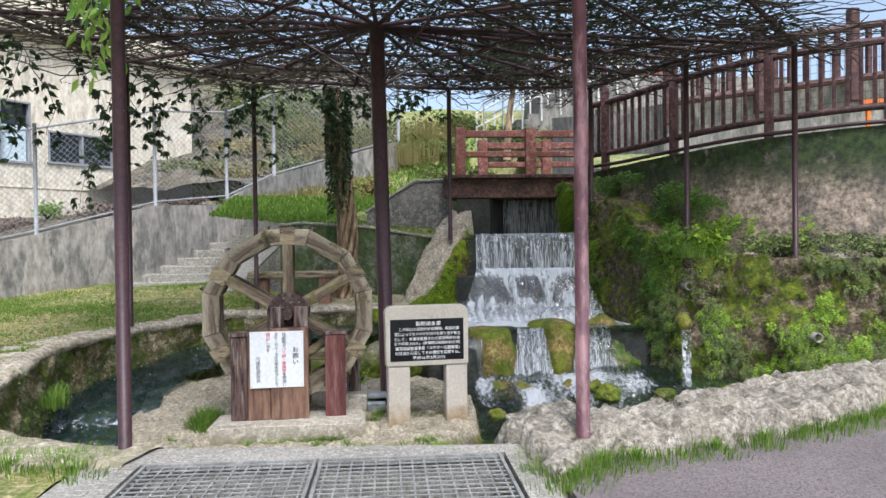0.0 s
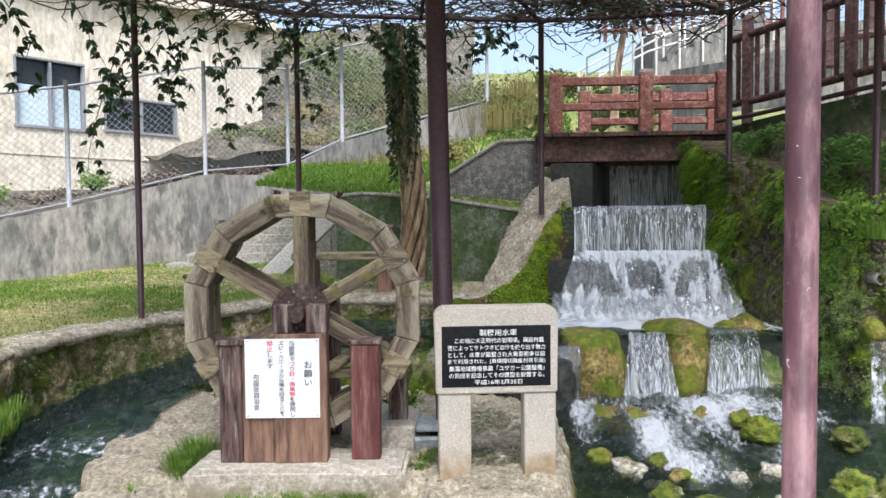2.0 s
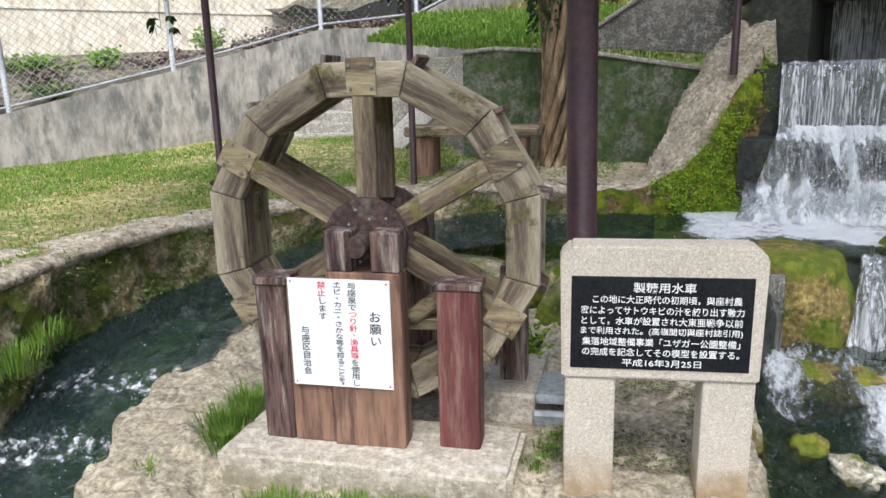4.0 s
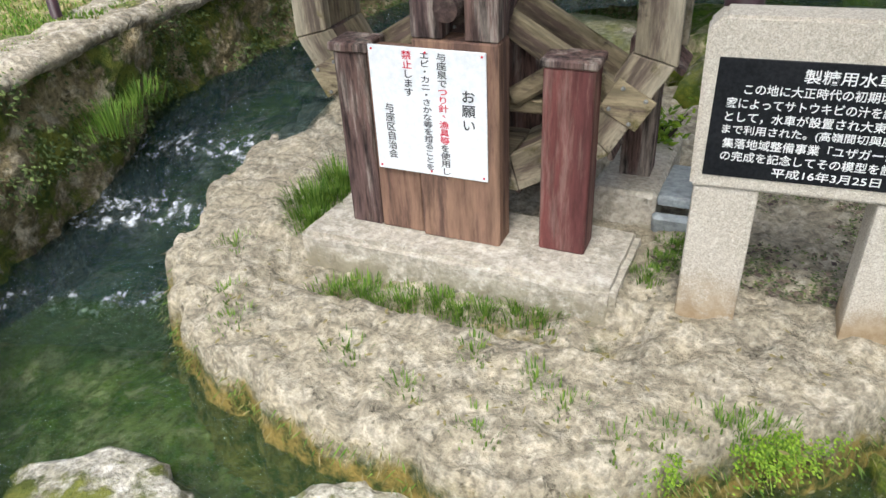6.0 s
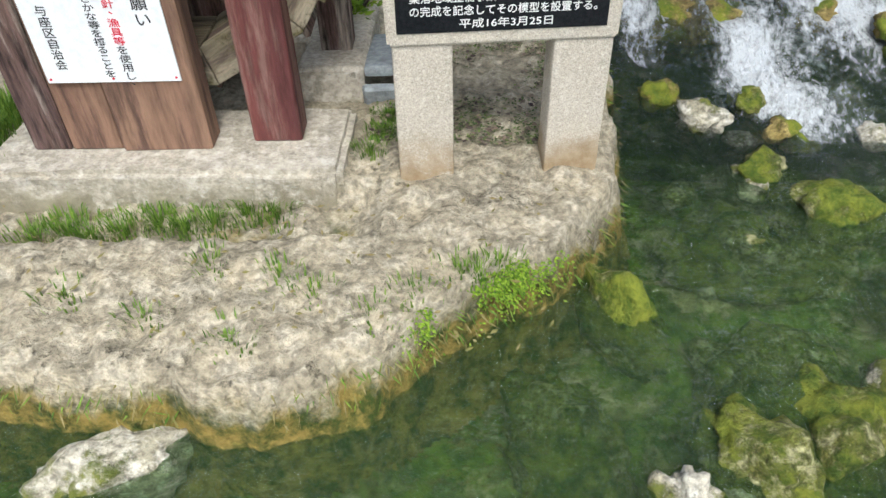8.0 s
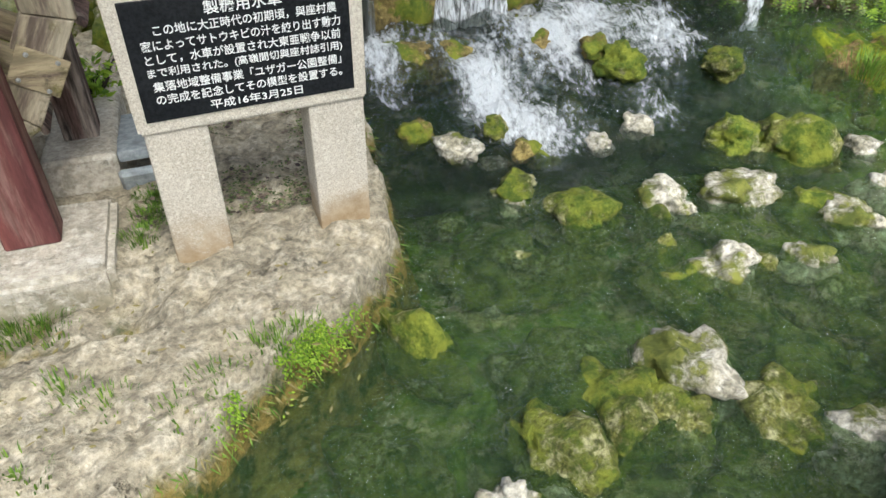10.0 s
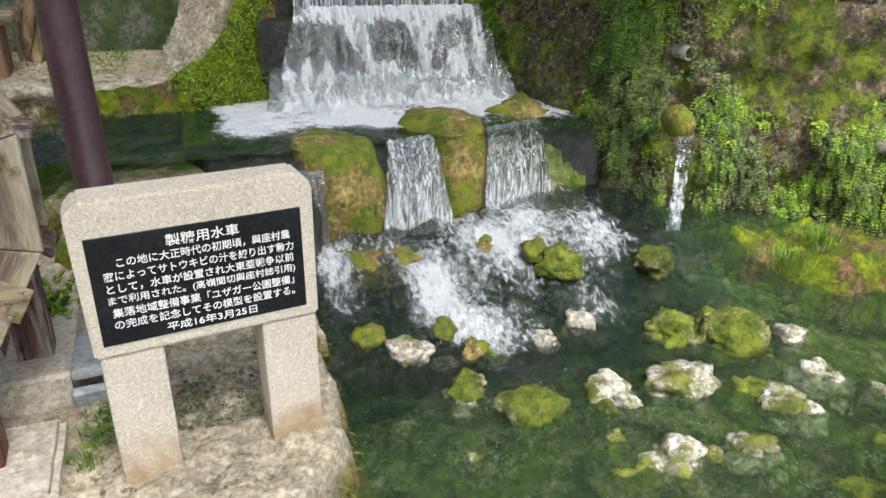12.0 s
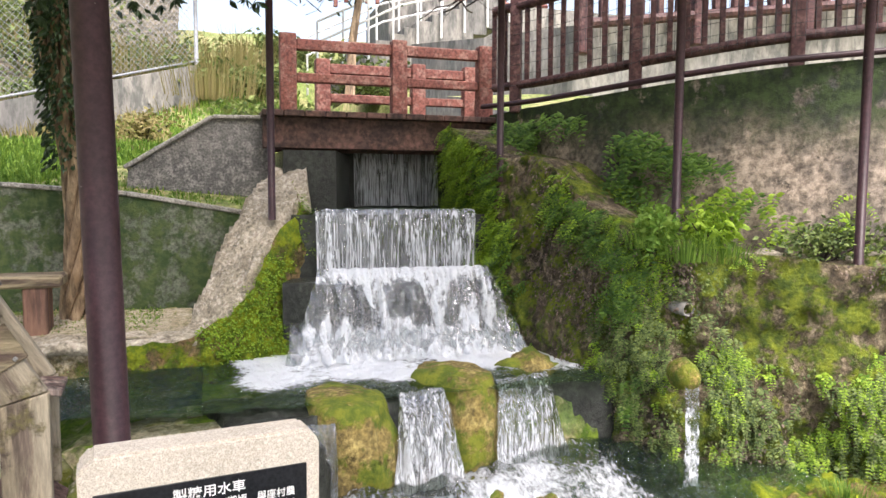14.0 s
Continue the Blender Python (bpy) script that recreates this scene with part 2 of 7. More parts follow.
MOSS = ((0.07, 0.11, 0.012), (0.20, 0.22, 0.02))
ALGAE = ((0.03, 0.06, 0.008), (0.25, 0.20, 0.05))
M = {
    "limestone": surface("limestone", (0.41, 0.355, 0.255), (0.28, 0.245, 0.18), (0.47, 0.42, 0.325), big=3.3, fine=30, pits=11, contrast=0.42, bump=0.9, dist=0.03, moss=((0.035, 0.06, 0.008), (0.30, 0.22, 0.06)), moss_z=(-0.80, -0.66), moss_cover=0.80),
    "bank_stone": surface("bank_stone", (0.47, 0.41, 0.31), (0.31, 0.265, 0.19), (0.58, 0.52, 0.42), cracks=4.0, big=2.6, fine=26, pits=9, contrast=0.4, bump=1.0, dist=0.04, moss=MOSS, moss_z=(-0.35, 0.15), moss_cover=0.6),
    "kerb_rock": surface("kerb_rock", (0.33, 0.295, 0.235), (0.18, 0.16, 0.125), (0.44, 0.40, 0.335), big=4.0, fine=30, pits=8, contrast=0.45, bump=1.0, dist=0.04, moss=((0.07, 0.10, 0.02), (0.17, 0.19, 0.04)), moss_z=(-0.45, -0.15), moss_cover=0.55),
    "lawn_wall": surface("lawn_wall", (0.17, 0.135, 0.065), (0.38, 0.30, 0.165), (0.55, 0.47, 0.33), big=2.0, fine=24, pits=7, bump=1.0, dist=0.05, moss=((0.05, 0.085, 0.012), (0.20, 0.21, 0.035)), moss_cover=0.36),
    "lawn_soil": surface("lawn_soil", (0.22, 0.21, 0.07), (0.10, 0.13, 0.03), (0.36, 0.30, 0.17), big=0.9, fine=25, bump=0.7),
    "hill_soil": surface("hill_soil", (0.17, 0.21, 0.065), (0.32, 0.27, 0.14), (0.12, 0.19, 0.04), big=0.5, fine=14, bump=0.8),
    "moss_wall": surface("moss_wall", (0.05, 0.04, 0.028), (0.16, 0.12, 0.075), (0.27, 0.22, 0.145), big=1.4, fine=22, pits=7, bump=1.0, dist=0.05, moss=((0.045, 0.075, 0.010), (0.18, 0.215, 0.018)), moss_cover=0.38),
    "moss_bank": surface("moss_bank", (0.07, 0.055, 0.025), (0.20, 0.15, 0.065), (0.30, 0.19, 0.09), big=1.6, fine=24, pits=8, bump=1.0, dist=0.05, moss=((0.07, 0.12, 0.008), (0.25, 0.29, 0.012)), moss_cover=0.44),
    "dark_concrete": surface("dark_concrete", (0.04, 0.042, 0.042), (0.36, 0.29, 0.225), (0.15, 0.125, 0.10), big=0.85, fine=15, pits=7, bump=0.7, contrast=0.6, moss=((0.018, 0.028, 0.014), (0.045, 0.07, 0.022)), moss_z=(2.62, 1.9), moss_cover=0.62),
    "old_concrete": surface("old_concrete", (0.30, 0.28, 0.25), (0.17, 0.165, 0.155), (0.12, 0.12, 0.112), big=0.7, fine=11, contrast=0.3, bump=0.4, stretch=(1, 1, 0.35)),
    "slab_concrete": surface("slab_concrete", (0.10, 0.12, 0.085), (0.17, 0.175, 0.135), (0.075, 0.10, 0.05), big=1.5, fine=28, bump=0.8, pits=14, moss=((0.035, 0.065, 0.022), (0.085, 0.115, 0.04)), moss_cover=0.42),
    "speckled_concrete": surface("speckled_concrete", (0.12, 0.117, 0.112), (0.19, 0.183, 0.17), (0.29, 0.275, 0.255), big=1.3, fine=40, bump=0.8, pits=20),
    "pale_concrete": surface("pale_concrete", (0.48, 0.46, 0.43), (0.38, 0.365, 0.34), big=1.2, fine=60, bump=0.3),
    "rim_stone": surface("rim_stone", (0.36, 0.32, 0.25), (0.22, 0.19, 0.14), (0.45, 0.41, 0.34), cracks=5.0, big=2.6, fine=22, pits=8, bump=1.0, dist=0.05, contrast=0.4, moss=((0.07, 0.10, 0.02), (0.20, 0.23, 0.03)), moss_cover=0.28),
    "cement_lip": surface("cement_lip", (0.28, 0.265, 0.235), (0.20, 0.19, 0.165), (0.36, 0.34, 0.30), big=1.2, fine=50, bump=0.4),
    "plinth": surface("plinth", (0.55, 0.50, 0.41), (0.43, 0.385, 0.305), (0.63, 0.585, 0.50), big=3, fine=36, contrast=0.3, pits=18, bump=0.8, moss=((0.26, 0.23, 0.16), (0.36, 0.32, 0.23)), moss_z=(-0.62, -0.50), moss_cover=0.5),
    "granite": surface("granite", (0.525, 0.475, 0.395), (0.44, 0.395, 0.32), (0.59, 0.545, 0.465), big=2.2, fine=160, contrast=0.3, bump=0.3, pits=60, moss=((0.30, 0.215, 0.125), (0.42, 0.33, 0.22)), moss_z=(-0.52, -0.30), moss_cover=0.6),
    "asphalt": surface("asphalt", (0.135, 0.115, 0.115), (0.18, 0.155, 0.15), (0.085, 0.072, 0.07), big=1.1, fine=140, bump=0.5, dist=0.006),
    "river_bed": surface("river_bed", (0.06, 0.11, 0.03), (0.22, 0.22, 0.08), (0.40, 0.34, 0.21), big=1.6, fine=11, bump=0.9, moss=((0.05, 0.10, 0.008), (0.15, 0.21, 0.02)), moss_cover=0.36),
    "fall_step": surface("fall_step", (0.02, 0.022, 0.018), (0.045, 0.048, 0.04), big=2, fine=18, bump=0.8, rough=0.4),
    "mossy_rock": surface("mossy_rock", (0.27, 0.20, 0.065), (0.15, 0.115, 0.045), (0.38, 0.30, 0.11), big=3, fine=26, pits=12, bump=0.9, moss=((0.08, 0.12, 0.015), (0.20, 0.22, 0.025)), moss_cover=0.36),
    "white_rock": surface("white_rock", (0.46, 0.43, 0.36), (0.30, 0.275, 0.20), (0.60, 0.57, 0.50), big=5, fine=30, pits=12, bump=0.9, moss=((0.08, 0.10, 0.02), (0.20, 0.21, 0.045)), moss_cover=0.30, random=0.3),
    "algae_rock": surface("algae_rock", (0.26, 0.26, 0.07), (0.10, 0.12, 0.03), (0.46, 0.44, 0.24), big=6, fine=40, pits=16, bump=1.0, dist=0.04, moss=((0.06, 0.105, 0.012), (0.24, 0.27, 0.035)), moss_cover=0.42, random=0.5),
    "weathered_wood": surface("weathered_wood", (0.29, 0.24, 0.15), (0.18, 0.145, 0.09), (0.08, 0.055, 0.045), big=2.6, fine=24, rough=0.9, bump=0.7, contrast=0.4, moss=((0.05, 0.035, 0.03), (0.15, 0.13, 0.045)), moss_cover=0.2, stretch=(0.14, 1, 1), random=0.55, local=True),
    "ring_wood": surface("ring_wood", (0.36, 0.315, 0.235), (0.24, 0.20, 0.135), (0.10, 0.075, 0.06), big=2.2, fine=22, rough=0.9, bump=0.7, contrast=0.4, stretch=(0.14, 1, 1), random=0.4, local=True, moss=((0.055, 0.04, 0.035), (0.17, 0.15, 0.06)), moss_cover=0.2),
    "dark_wood": surface("dark_wood", (0.075, 0.048, 0.045), (0.125, 0.075, 0.06), (0.24, 0.20, 0.17), big=3, fine=26, rough=0.8, bump=0.5, stretch=(1, 1, 0.12), random=0.3, contrast=0.9),
    "tan_wood": surface("tan_wood", (0.25, 0.15, 0.10), (0.18, 0.10, 0.07), (0.10, 0.058, 0.046), big=3, fine=22, rough=0.85, bump=0.5, contrast=0.3, stretch=(1, 1, 0.12)),
    "red_wood": surface("red_wood", (0.15, 0.048, 0.042), (0.10, 0.034, 0.032), (0.21, 0.12, 0.10), big=3, fine=24, rough=0.75, bump=0.4, contrast=0.35, stretch=(1, 1, 0.12)),
    "hub_wood": surface("hub_wood", (0.045, 0.028, 0.028), (0.07, 0.045, 0.038), (0.11, 0.085, 0.07), big=4, fine=28, rough=0.85, bump=0.4),
    "post_paint": surface("post_paint", (0.050, 0.024, 0.028), (0.034, 0.018, 0.021), big=2, fine=30, rough=0.45, bump=0.08, flecks=(38, 0.735, (0.42, 0.38, 0.38))),
    "worn_post": surface("worn_post", (0.10, 0.042, 0.05), (0.07, 0.030, 0.036), (0.18, 0.10, 0.105), big=2, fine=22, rough=0.5, bump=0.1, stretch=(1, 1, 0.3), flecks=(34, 0.70, (0.45, 0.38, 0.38))),
    "fence_brown": surface("fence_brown", (0.075, 0.033, 0.032), (0.052, 0.025, 0.026), (0.12, 0.066, 0.06), big=3, fine=24, rough=0.6, bump=0.2),
    "bridge_red": surface("bridge_red", (0.20, 0.075, 0.058), (0.15, 0.055, 0.045), (0.27, 0.15, 0.12), big=3, fine=26, rough=0.75, bump=0.3),
    "beam_brown": surface("beam_brown", (0.05, 0.032, 0.028), (0.085, 0.05, 0.04), (0.14, 0.075, 0.06), big=2, fine=16, rough=0.75, bump=0.3),
    "galvanised": surface("galvanised", (0.27, 0.28, 0.30), (0.21, 0.22, 0.235), big=4, fine=40, rough=0.5, bump=0.05),
    "cream_wall": surface("cream_wall", (0.66, 0.60, 0.49), (0.60, 0.55, 0.45), (0.50, 0.45, 0.36), big=0.7, fine=12, rough=0.9, bump=0.1, stretch=(1, 1, 0.4)),
    "vine_bark": surface("vine_bark", (0.22, 0.15, 0.09), (0.12, 0.085, 0.055), (0.30, 0.22, 0.14), big=4, fine=20, bump=0.9, stretch=(1, 1, 0.2)),
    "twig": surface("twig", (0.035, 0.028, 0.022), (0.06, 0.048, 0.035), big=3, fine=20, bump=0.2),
    "sign_white": surface("sign_white", (0.80, 0.82, 0.83), (0.77, 0.79, 0.80), big=4, fine=30, rough=0.35, bump=0.0),
    "black_plate": surface("black_plate", (0.012, 0.013, 0.015), (0.017, 0.018, 0.020), big=3, fine=60, rough=0.25, bump=0.0),
    "ink": surface("ink", (0.02, 0.02, 0.022), (0.03, 0.03, 0.03), rough=0.5, bump=0.0),
    "red_ink": surface("red_ink", (0.62, 0.02, 0.05), (0.58, 0.03, 0.06), rough=0.5, bump=0.0),
    "white_ink": surface("white_ink", (0.80, 0.80, 0.78), (0.76, 0.76, 0.74), rough=0.6, bump=0.0),
    "window_glass": surface("window_glass", (0.02, 0.025, 0.03), (0.03, 0.035, 0.04), rough=0.08, bump=0.0),
    "window_film": surface("window_film", (0.50, 0.60, 0.64), (0.44, 0.54, 0.58), rough=0.25, bump=0.0),
    "grey_plastic": surface("grey_plastic", (0.34, 0.37, 0.38), (0.27, 0.30, 0.31), big=3, fine=20, rough=0.6, bump=0.1),
    "steel": surface("steel", (0.25, 0.25, 0.235), (0.17, 0.17, 0.16), big=5, fine=60, rough=0.5, bump=0.1),
    "orange": surface("orange", (0.75, 0.20, 0.03), (0.65, 0.16, 0.03), rough=0.6, bump=0.1),
    "white_pipe": surface("white_pipe", (0.68, 0.68, 0.66), (0.60, 0.60, 0.58), rough=0.5, bump=0.05),
    "sand_path": surface("sand_path", (0.46, 0.40, 0.30), (0.36, 0.30, 0.21), (0.22, 0.20, 0.10), big=2.0, fine=40, bump=0.6),
    "scrub": surface("scrub", (0.06, 0.055, 0.04), (0.12, 0.105, 0.075), (0.20, 0.175, 0.13), big=1.2, fine=10, bump=1.0, pits=5, dist=0.06),
    "grass": leafy("grass", (0.07, 0.16, 0.02), (0.24, 0.36, 0.06), 0.6, 0.35),
    "dry_grass": leafy("dry_grass", (0.30, 0.24, 0.11), (0.20, 0.19, 0.06), 0.7, 0.25),
    "fern": leafy("fern", (0.10, 0.20, 0.018), (0.36, 0.52, 0.05), 0.5, 0.4),
    "dark_fern": leafy("dark_fern", (0.035, 0.085, 0.018), (0.15, 0.26, 0.04), 0.5, 0.3),
    "brown_leaf": leafy("brown_leaf", (0.06, 0.04, 0.04), (0.26, 0.20, 0.15), 0.7, 0.15),
    "dull_leaf": leafy("dull_leaf", (0.04, 0.07, 0.022), (0.20, 0.26, 0.075), 0.6, 0.2),
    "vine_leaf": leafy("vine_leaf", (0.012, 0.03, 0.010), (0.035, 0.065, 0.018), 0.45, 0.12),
    "fresh_leaf": leafy("fresh_leaf", (0.13, 0.26, 0.04), (0.24, 0.36, 0.06), 0.45, 0.4),
    "shrub": leafy("shrub", (0.06, 0.10, 0.025), (0.20, 0.24, 0.07), 0.6, 0.25),
    "pool": water_mat("pool", (0.78, 0.93, 0.72), 0.58, 0.86, ripple=9.0, bump=1.0, foam_scale=15.0, body=(0.06, 0.115, 0.05), murk_sheen=0.18),
    # bluish body colour stands in for the sky mirrored on the stream
    "stream": water_mat("stream", (0.58, 0.74, 0.74), 0.60, 0.80, ripple=11.0, bump=1.0, foam_scale=13.0, body=(0.03, 0.06, 0.07), murk_sheen=0.22),
    "rapids": water_mat("rapids", (0.80, 0.86, 0.80), 0.50, 0.88, ripple=14.0, bump=1.0, stretch=(1.5, 0.8, 1), foam_scale=15.0, body=(0.04, 0.07, 0.06)),
    "fall": water_mat("fall", (0.72, 0.77, 0.78), 0.44, 0.66, ripple=10.0, bump=0.6, stretch=(8, 8, 0.22), foam_scale=6.0),
    "splash": water_mat("splash", (0.72, 0.77, 0.78), 0.45, 0.68, ripple=12.0, bump=0.8, stretch=(1.5, 1.5, 0.8), foam_scale=8.0),
}


# ---- building helpers ----
def thing(name, at, label, category, group="", kind=""):
    e = new(name)
    e.empty_display_size = 0.2
    e.location = at
    return tagged(e, label, category, group, kind)


def part(name, bm, material, parent=None, label="", smooth=False):
    """Links a bmesh (world coordinates) as one mesh object, under parent where given."""
    me = bpy.data.meshes.new(name)
    bm.to_mesh(me)
    bm.free()
    me.materials.append(material)
    for f in me.polygons:
        f.use_smooth = smooth
    ob = new(name, me)
    if parent is not None:
        hang(ob, parent)
    return tagged(ob, label)


def hang(ob, parent):
    m, p = Matrix.Identity(4), parent
    while p is not None:
        m = p.matrix_basis @ m if p.parent is None else p.parent.matrix_basis @ p.matrix_parent_inverse @ p.matrix_basis @ m
        p = None
    ob.parent = parent
    ob.matrix_parent_inverse = m.inverted()


def mesh_ob(name, verts, faces, material, parent=None, smooth=True, foam=None):
    me = bpy.data.meshes.new(name)
    me.from_pydata([tuple(v) for v in verts], [], [tuple(f) for f in faces])
    me.materials.append(material)
    me.polygons.foreach_set("use_smooth", [smooth] * len(me.polygons))
    if foam is not None:
        a = me.attributes.new("foam", "FLOAT", "POINT")
        a.data.foreach_set("value", [float(q) for q in foam])
    ob = new(name, me)
    if parent is not None:
        hang(ob, parent)
    return ob


def box(bm, c, s, rot=(0, 0, 0), bevel=0.008, seg=1):
    """A bevelled box at centre c of size s, turned by rot (degrees)."""
    r = bmesh.ops.create_cube(bm, size=1, matrix=pose(*c, *rot) @ Matrix.Diagonal((*s, 1)))
    if bevel:
        bmesh.ops.bevel(bm, geom=list({e for v in r["verts"] for e in v.link_edges}), offset=bevel, segments=seg, affect="EDGES", profile=0.6)
    return bm


def tube(bm, pts, radius, sides=8, end=None):
    """A round bar along pts, tapering to end."""
    end = radius if end is None else end
    rings, n = [], len(pts)
    pts = [Vector(p) for p in pts]
    for i, p in enumerate(pts):
        d = (pts[min(i + 1, n - 1)] - pts[max(i - 1, 0)]).normalized()
        u = d.cross(Vector((0, 0, 1)) if abs(d.z) < 0.9 else Vector((1, 0, 0))).normalized()
        v = d.cross(u)
        r = radius + (end - radius) * i / (n - 1)
        rings.append([bm.verts.new(p + r * (math.cos(a) * u + math.sin(a) * v)) for a in (2 * math.pi * k / sides for k in range(sides))])
    for a, b in zip(rings, rings[1:]):
        for k in range(sides):
            bm.faces.new((a[k], a[(k + 1) % sides], b[(k + 1) % sides], b[k]))
    bm.faces.new(rings[0])
    bm.faces.new(rings[-1][::-1])
    return bm


def fbm(x, y, z, s, o=4):
    return noise.fractal(Vector((x * s, y * s, z * s)), 1.0, 2.1, o)


def smooth(a, b, t):
    t = min(1.0, max(0.0, (t - a) / (b - a)))
    return t * t * (3 - 2 * t)


def lerp_path(path, u):
    """Point at fraction u (by index) of a list of equal-length tuples."""
    f = u * (len(path) - 1)
    i = min(int(f), len(path) - 2)
    return [a + (b - a) * (f - i) for a, b in zip(path[i], path[i + 1])]


def resample(path, step):
    """Even steps along a list of tuples whose first two numbers are x and y."""
    out, n = [], len(path)
    for a, b in zip(path, path[1:]):
        k = max(1, round(math.hypot(b[0] - a[0], b[1] - a[1]) / step))
        out += [[p + (q - p) * i / k for p, q in zip(a, b)] for i in range(k)]
    return out + [list(path[-1])]


def soften(rows, times):
    for _ in range(times):
        rows = [rows[0]] + [[(a + 2 * b + c) / 4 for a, b, c in zip(rows[i - 1], rows[i], rows[i + 1])] for i in range(1, len(rows) - 1)] + [rows[-1]]
    return rows


def inside_distance(poly, X, Y):
    """Signed distance to a polygon's outline, positive inside, for arrays."""
    d = np.full(X.shape, 1e9)
    ins = np.zeros(X.shape, bool)
    for (ax, ay), (bx, by) in zip(poly, poly[1:] + poly[:1]):
        t = np.clip(((X - ax) * (bx - ax) + (Y - ay) * (by - ay)) / ((bx - ax) ** 2 + (by - ay) ** 2), 0, 1)
        d = np.minimum(d, np.hypot(X - ax - t * (bx - ax), Y - ay - t * (by - ay)))
        if ay != by:
            ins ^= ((ay > Y) != (by > Y)) & (X < (bx - ax) * (Y - ay) / (by - ay) + ax)
    return np.where(ins, d, -d)


def plateau(name, poly, top, bottom, material, cell=0.05, slope=0.12, amp=0.03, ragged=0.06, grain=2.2, parent=None):
    """A rough raised mass: top(x, y) inside the outline, falling steeply to bottom outside it."""
    xs = np.arange(min(p[0] for p in poly) - slope * 2, max(p[0] for p in poly) + slope * 2, cell)
    ys = np.arange(min(p[1] for p in poly) - slope * 2, max(p[1] for p in poly) + slope * 2, cell)
    X, Y = np.meshgrid(xs, ys)
    D = inside_distance(poly, X, Y)
    ids, verts, faces = {}, [], []
    ok = D > -slope * 1.6
    for j in range(len(ys)):
        for i in range(len(xs)):
            if ok[j, i]:
                x, y = X[j, i], Y[j, i]
                d = D[j, i] + ragged * fbm(x, y, 3, grain)
                k = smooth(-slope, 0.03, d)
                t = top(x, y)
                z = bottom + (t - bottom) * k + amp * fbm(x, y, 0, grain * 2.2, 5) * (0.4 + 0.6 * k)
                o = 0.025 * fbm(x, y, 7, 6) * (k < 0.98)
                ids[j, i] = len(verts)
                verts.append((x + o, y + o, z))
    for j in range(len(ys) - 1):
        for i in range(len(xs) - 1):
            q = [(j, i), (j, i + 1), (j + 1, i + 1), (j + 1, i)]
            if all(c in ids for c in q):
                faces.append([ids[c] for c in q])
    return mesh_ob(name, verts, faces, material, parent)


def rough_wall(name, rows, material, cell=0.06, amp=0.06, side=1, grain=1.6, parent=None, ledge=0.0):
    """A rough wall face along rows (x, y, z_low, z_high, batter): the batter leans its head back, ledge turns its head inwards.
    Returns the object and its (place, normal) samples."""
    rows = soften(resample(rows, cell), 4)
    nz = max(4, round(max(r[3] - r[2] for r in rows) / cell))
    verts, faces, samples = [], [], []
    for i, (x, y, z0, z1, lean) in enumerate(rows):
        a, b = rows[max(i - 1, 0)], rows[min(i + 1, len(rows) - 1)]
        dx, dy = b[0] - a[0], b[1] - a[1]
        n = math.hypot(dx, dy) or 1
        ox, oy = side * dy / n, -side * dx / n
        for k in range(nz + 1):
            f = k / nz
            z = z0 + (z1 - z0) * f
            d = amp * fbm(x, y, z, grain, 5) + 0.3 * amp * fbm(x, y, z, grain * 5, 3) - lean * f
            verts.append((x + ox * d, y + oy * d, z + 0.5 * amp * f * fbm(x, y, 0, 2.5)))
            samples.append((Vector(verts[-1]), Vector((ox, oy, 0.15 + 0.3 * lean)).normalized(), f, z1 - z0))
        if ledge:
            for q in (0.35, 1.0):
                px, py = x - ox * (lean + ledge * q), y - oy * (lean + ledge * q)
                verts.append((px, py, z1 + 0.03 * fbm(px, py, 0, 3)))
    w = nz + 1 + (2 if ledge else 0)
    for i in range(len(rows) - 1):
        for k in range(w - 1):
            q = (i * w + k, (i + 1) * w + k, (i + 1) * w + k + 1, i * w + k + 1)
            faces.append(q if side > 0 else q[::-1])
    return mesh_ob(name, verts, faces, material, parent), samples


def prism(bm, outline, z0, z1):
    """Upright solid over an outline of (x, y); z1 may be a list, one height a corner."""
    z1 = z1 if isinstance(z1, (list, tuple)) else [z1] * len(outline)
    z0 = z0 if isinstance(z0, (list, tuple)) else [z0] * len(outline)
    lo = [bm.verts.new((x, y, z)) for (x, y), z in zip(outline, z0)]
    hi = [bm.verts.new((x, y, z)) for (x, y), z in zip(outline, z1)]
    n = len(lo)
    for i in range(n):
        bm.faces.new((lo[i], lo[(i + 1) % n], hi[(i + 1) % n], hi[i]))
    bm.faces.new(hi)
    bm.faces.new(lo[::-1])
    bmesh.ops.recalc_face_normals(bm, faces=bm.faces[:])
    return bm


def wall_run(name, line, thick, z0, material, kind="structure", label=""):
    """A plain thick wall along line of (x, y, z_top)."""
    bm = bmesh.new()
    pts = [Vector(p[:2]) for p in line]
    nrm = []
    for i in range(len(pts)):
        d = (pts[min(i + 1, len(pts) - 1)] - pts[max(i - 1, 0)]).normalized()
        nrm.append(Vector((-d.y, d.x)))
    rows = []
    for p, n, q in zip(pts, nrm, line):
        b = p + n * thick
        rows.append([bm.verts.new((p.x, p.y, z0)), bm.verts.new((p.x, p.y, q[2])), bm.verts.new((b.x, b.y, q[2])), bm.verts.new((b.x, b.y, z0))])
    for a, b in zip(rows, rows[1:]):
        for k in range(4):
            bm.faces.new((a[k], b[k], b[(k + 1) % 4], a[(k + 1) % 4]))
    bm.faces.new(rows[0][::-1])
    bm.faces.new(rows[-1])
    bmesh.ops.recalc_face_normals(bm, faces=bm.faces[:])
    return tagged(part(name, bm, material), label, kind=kind)


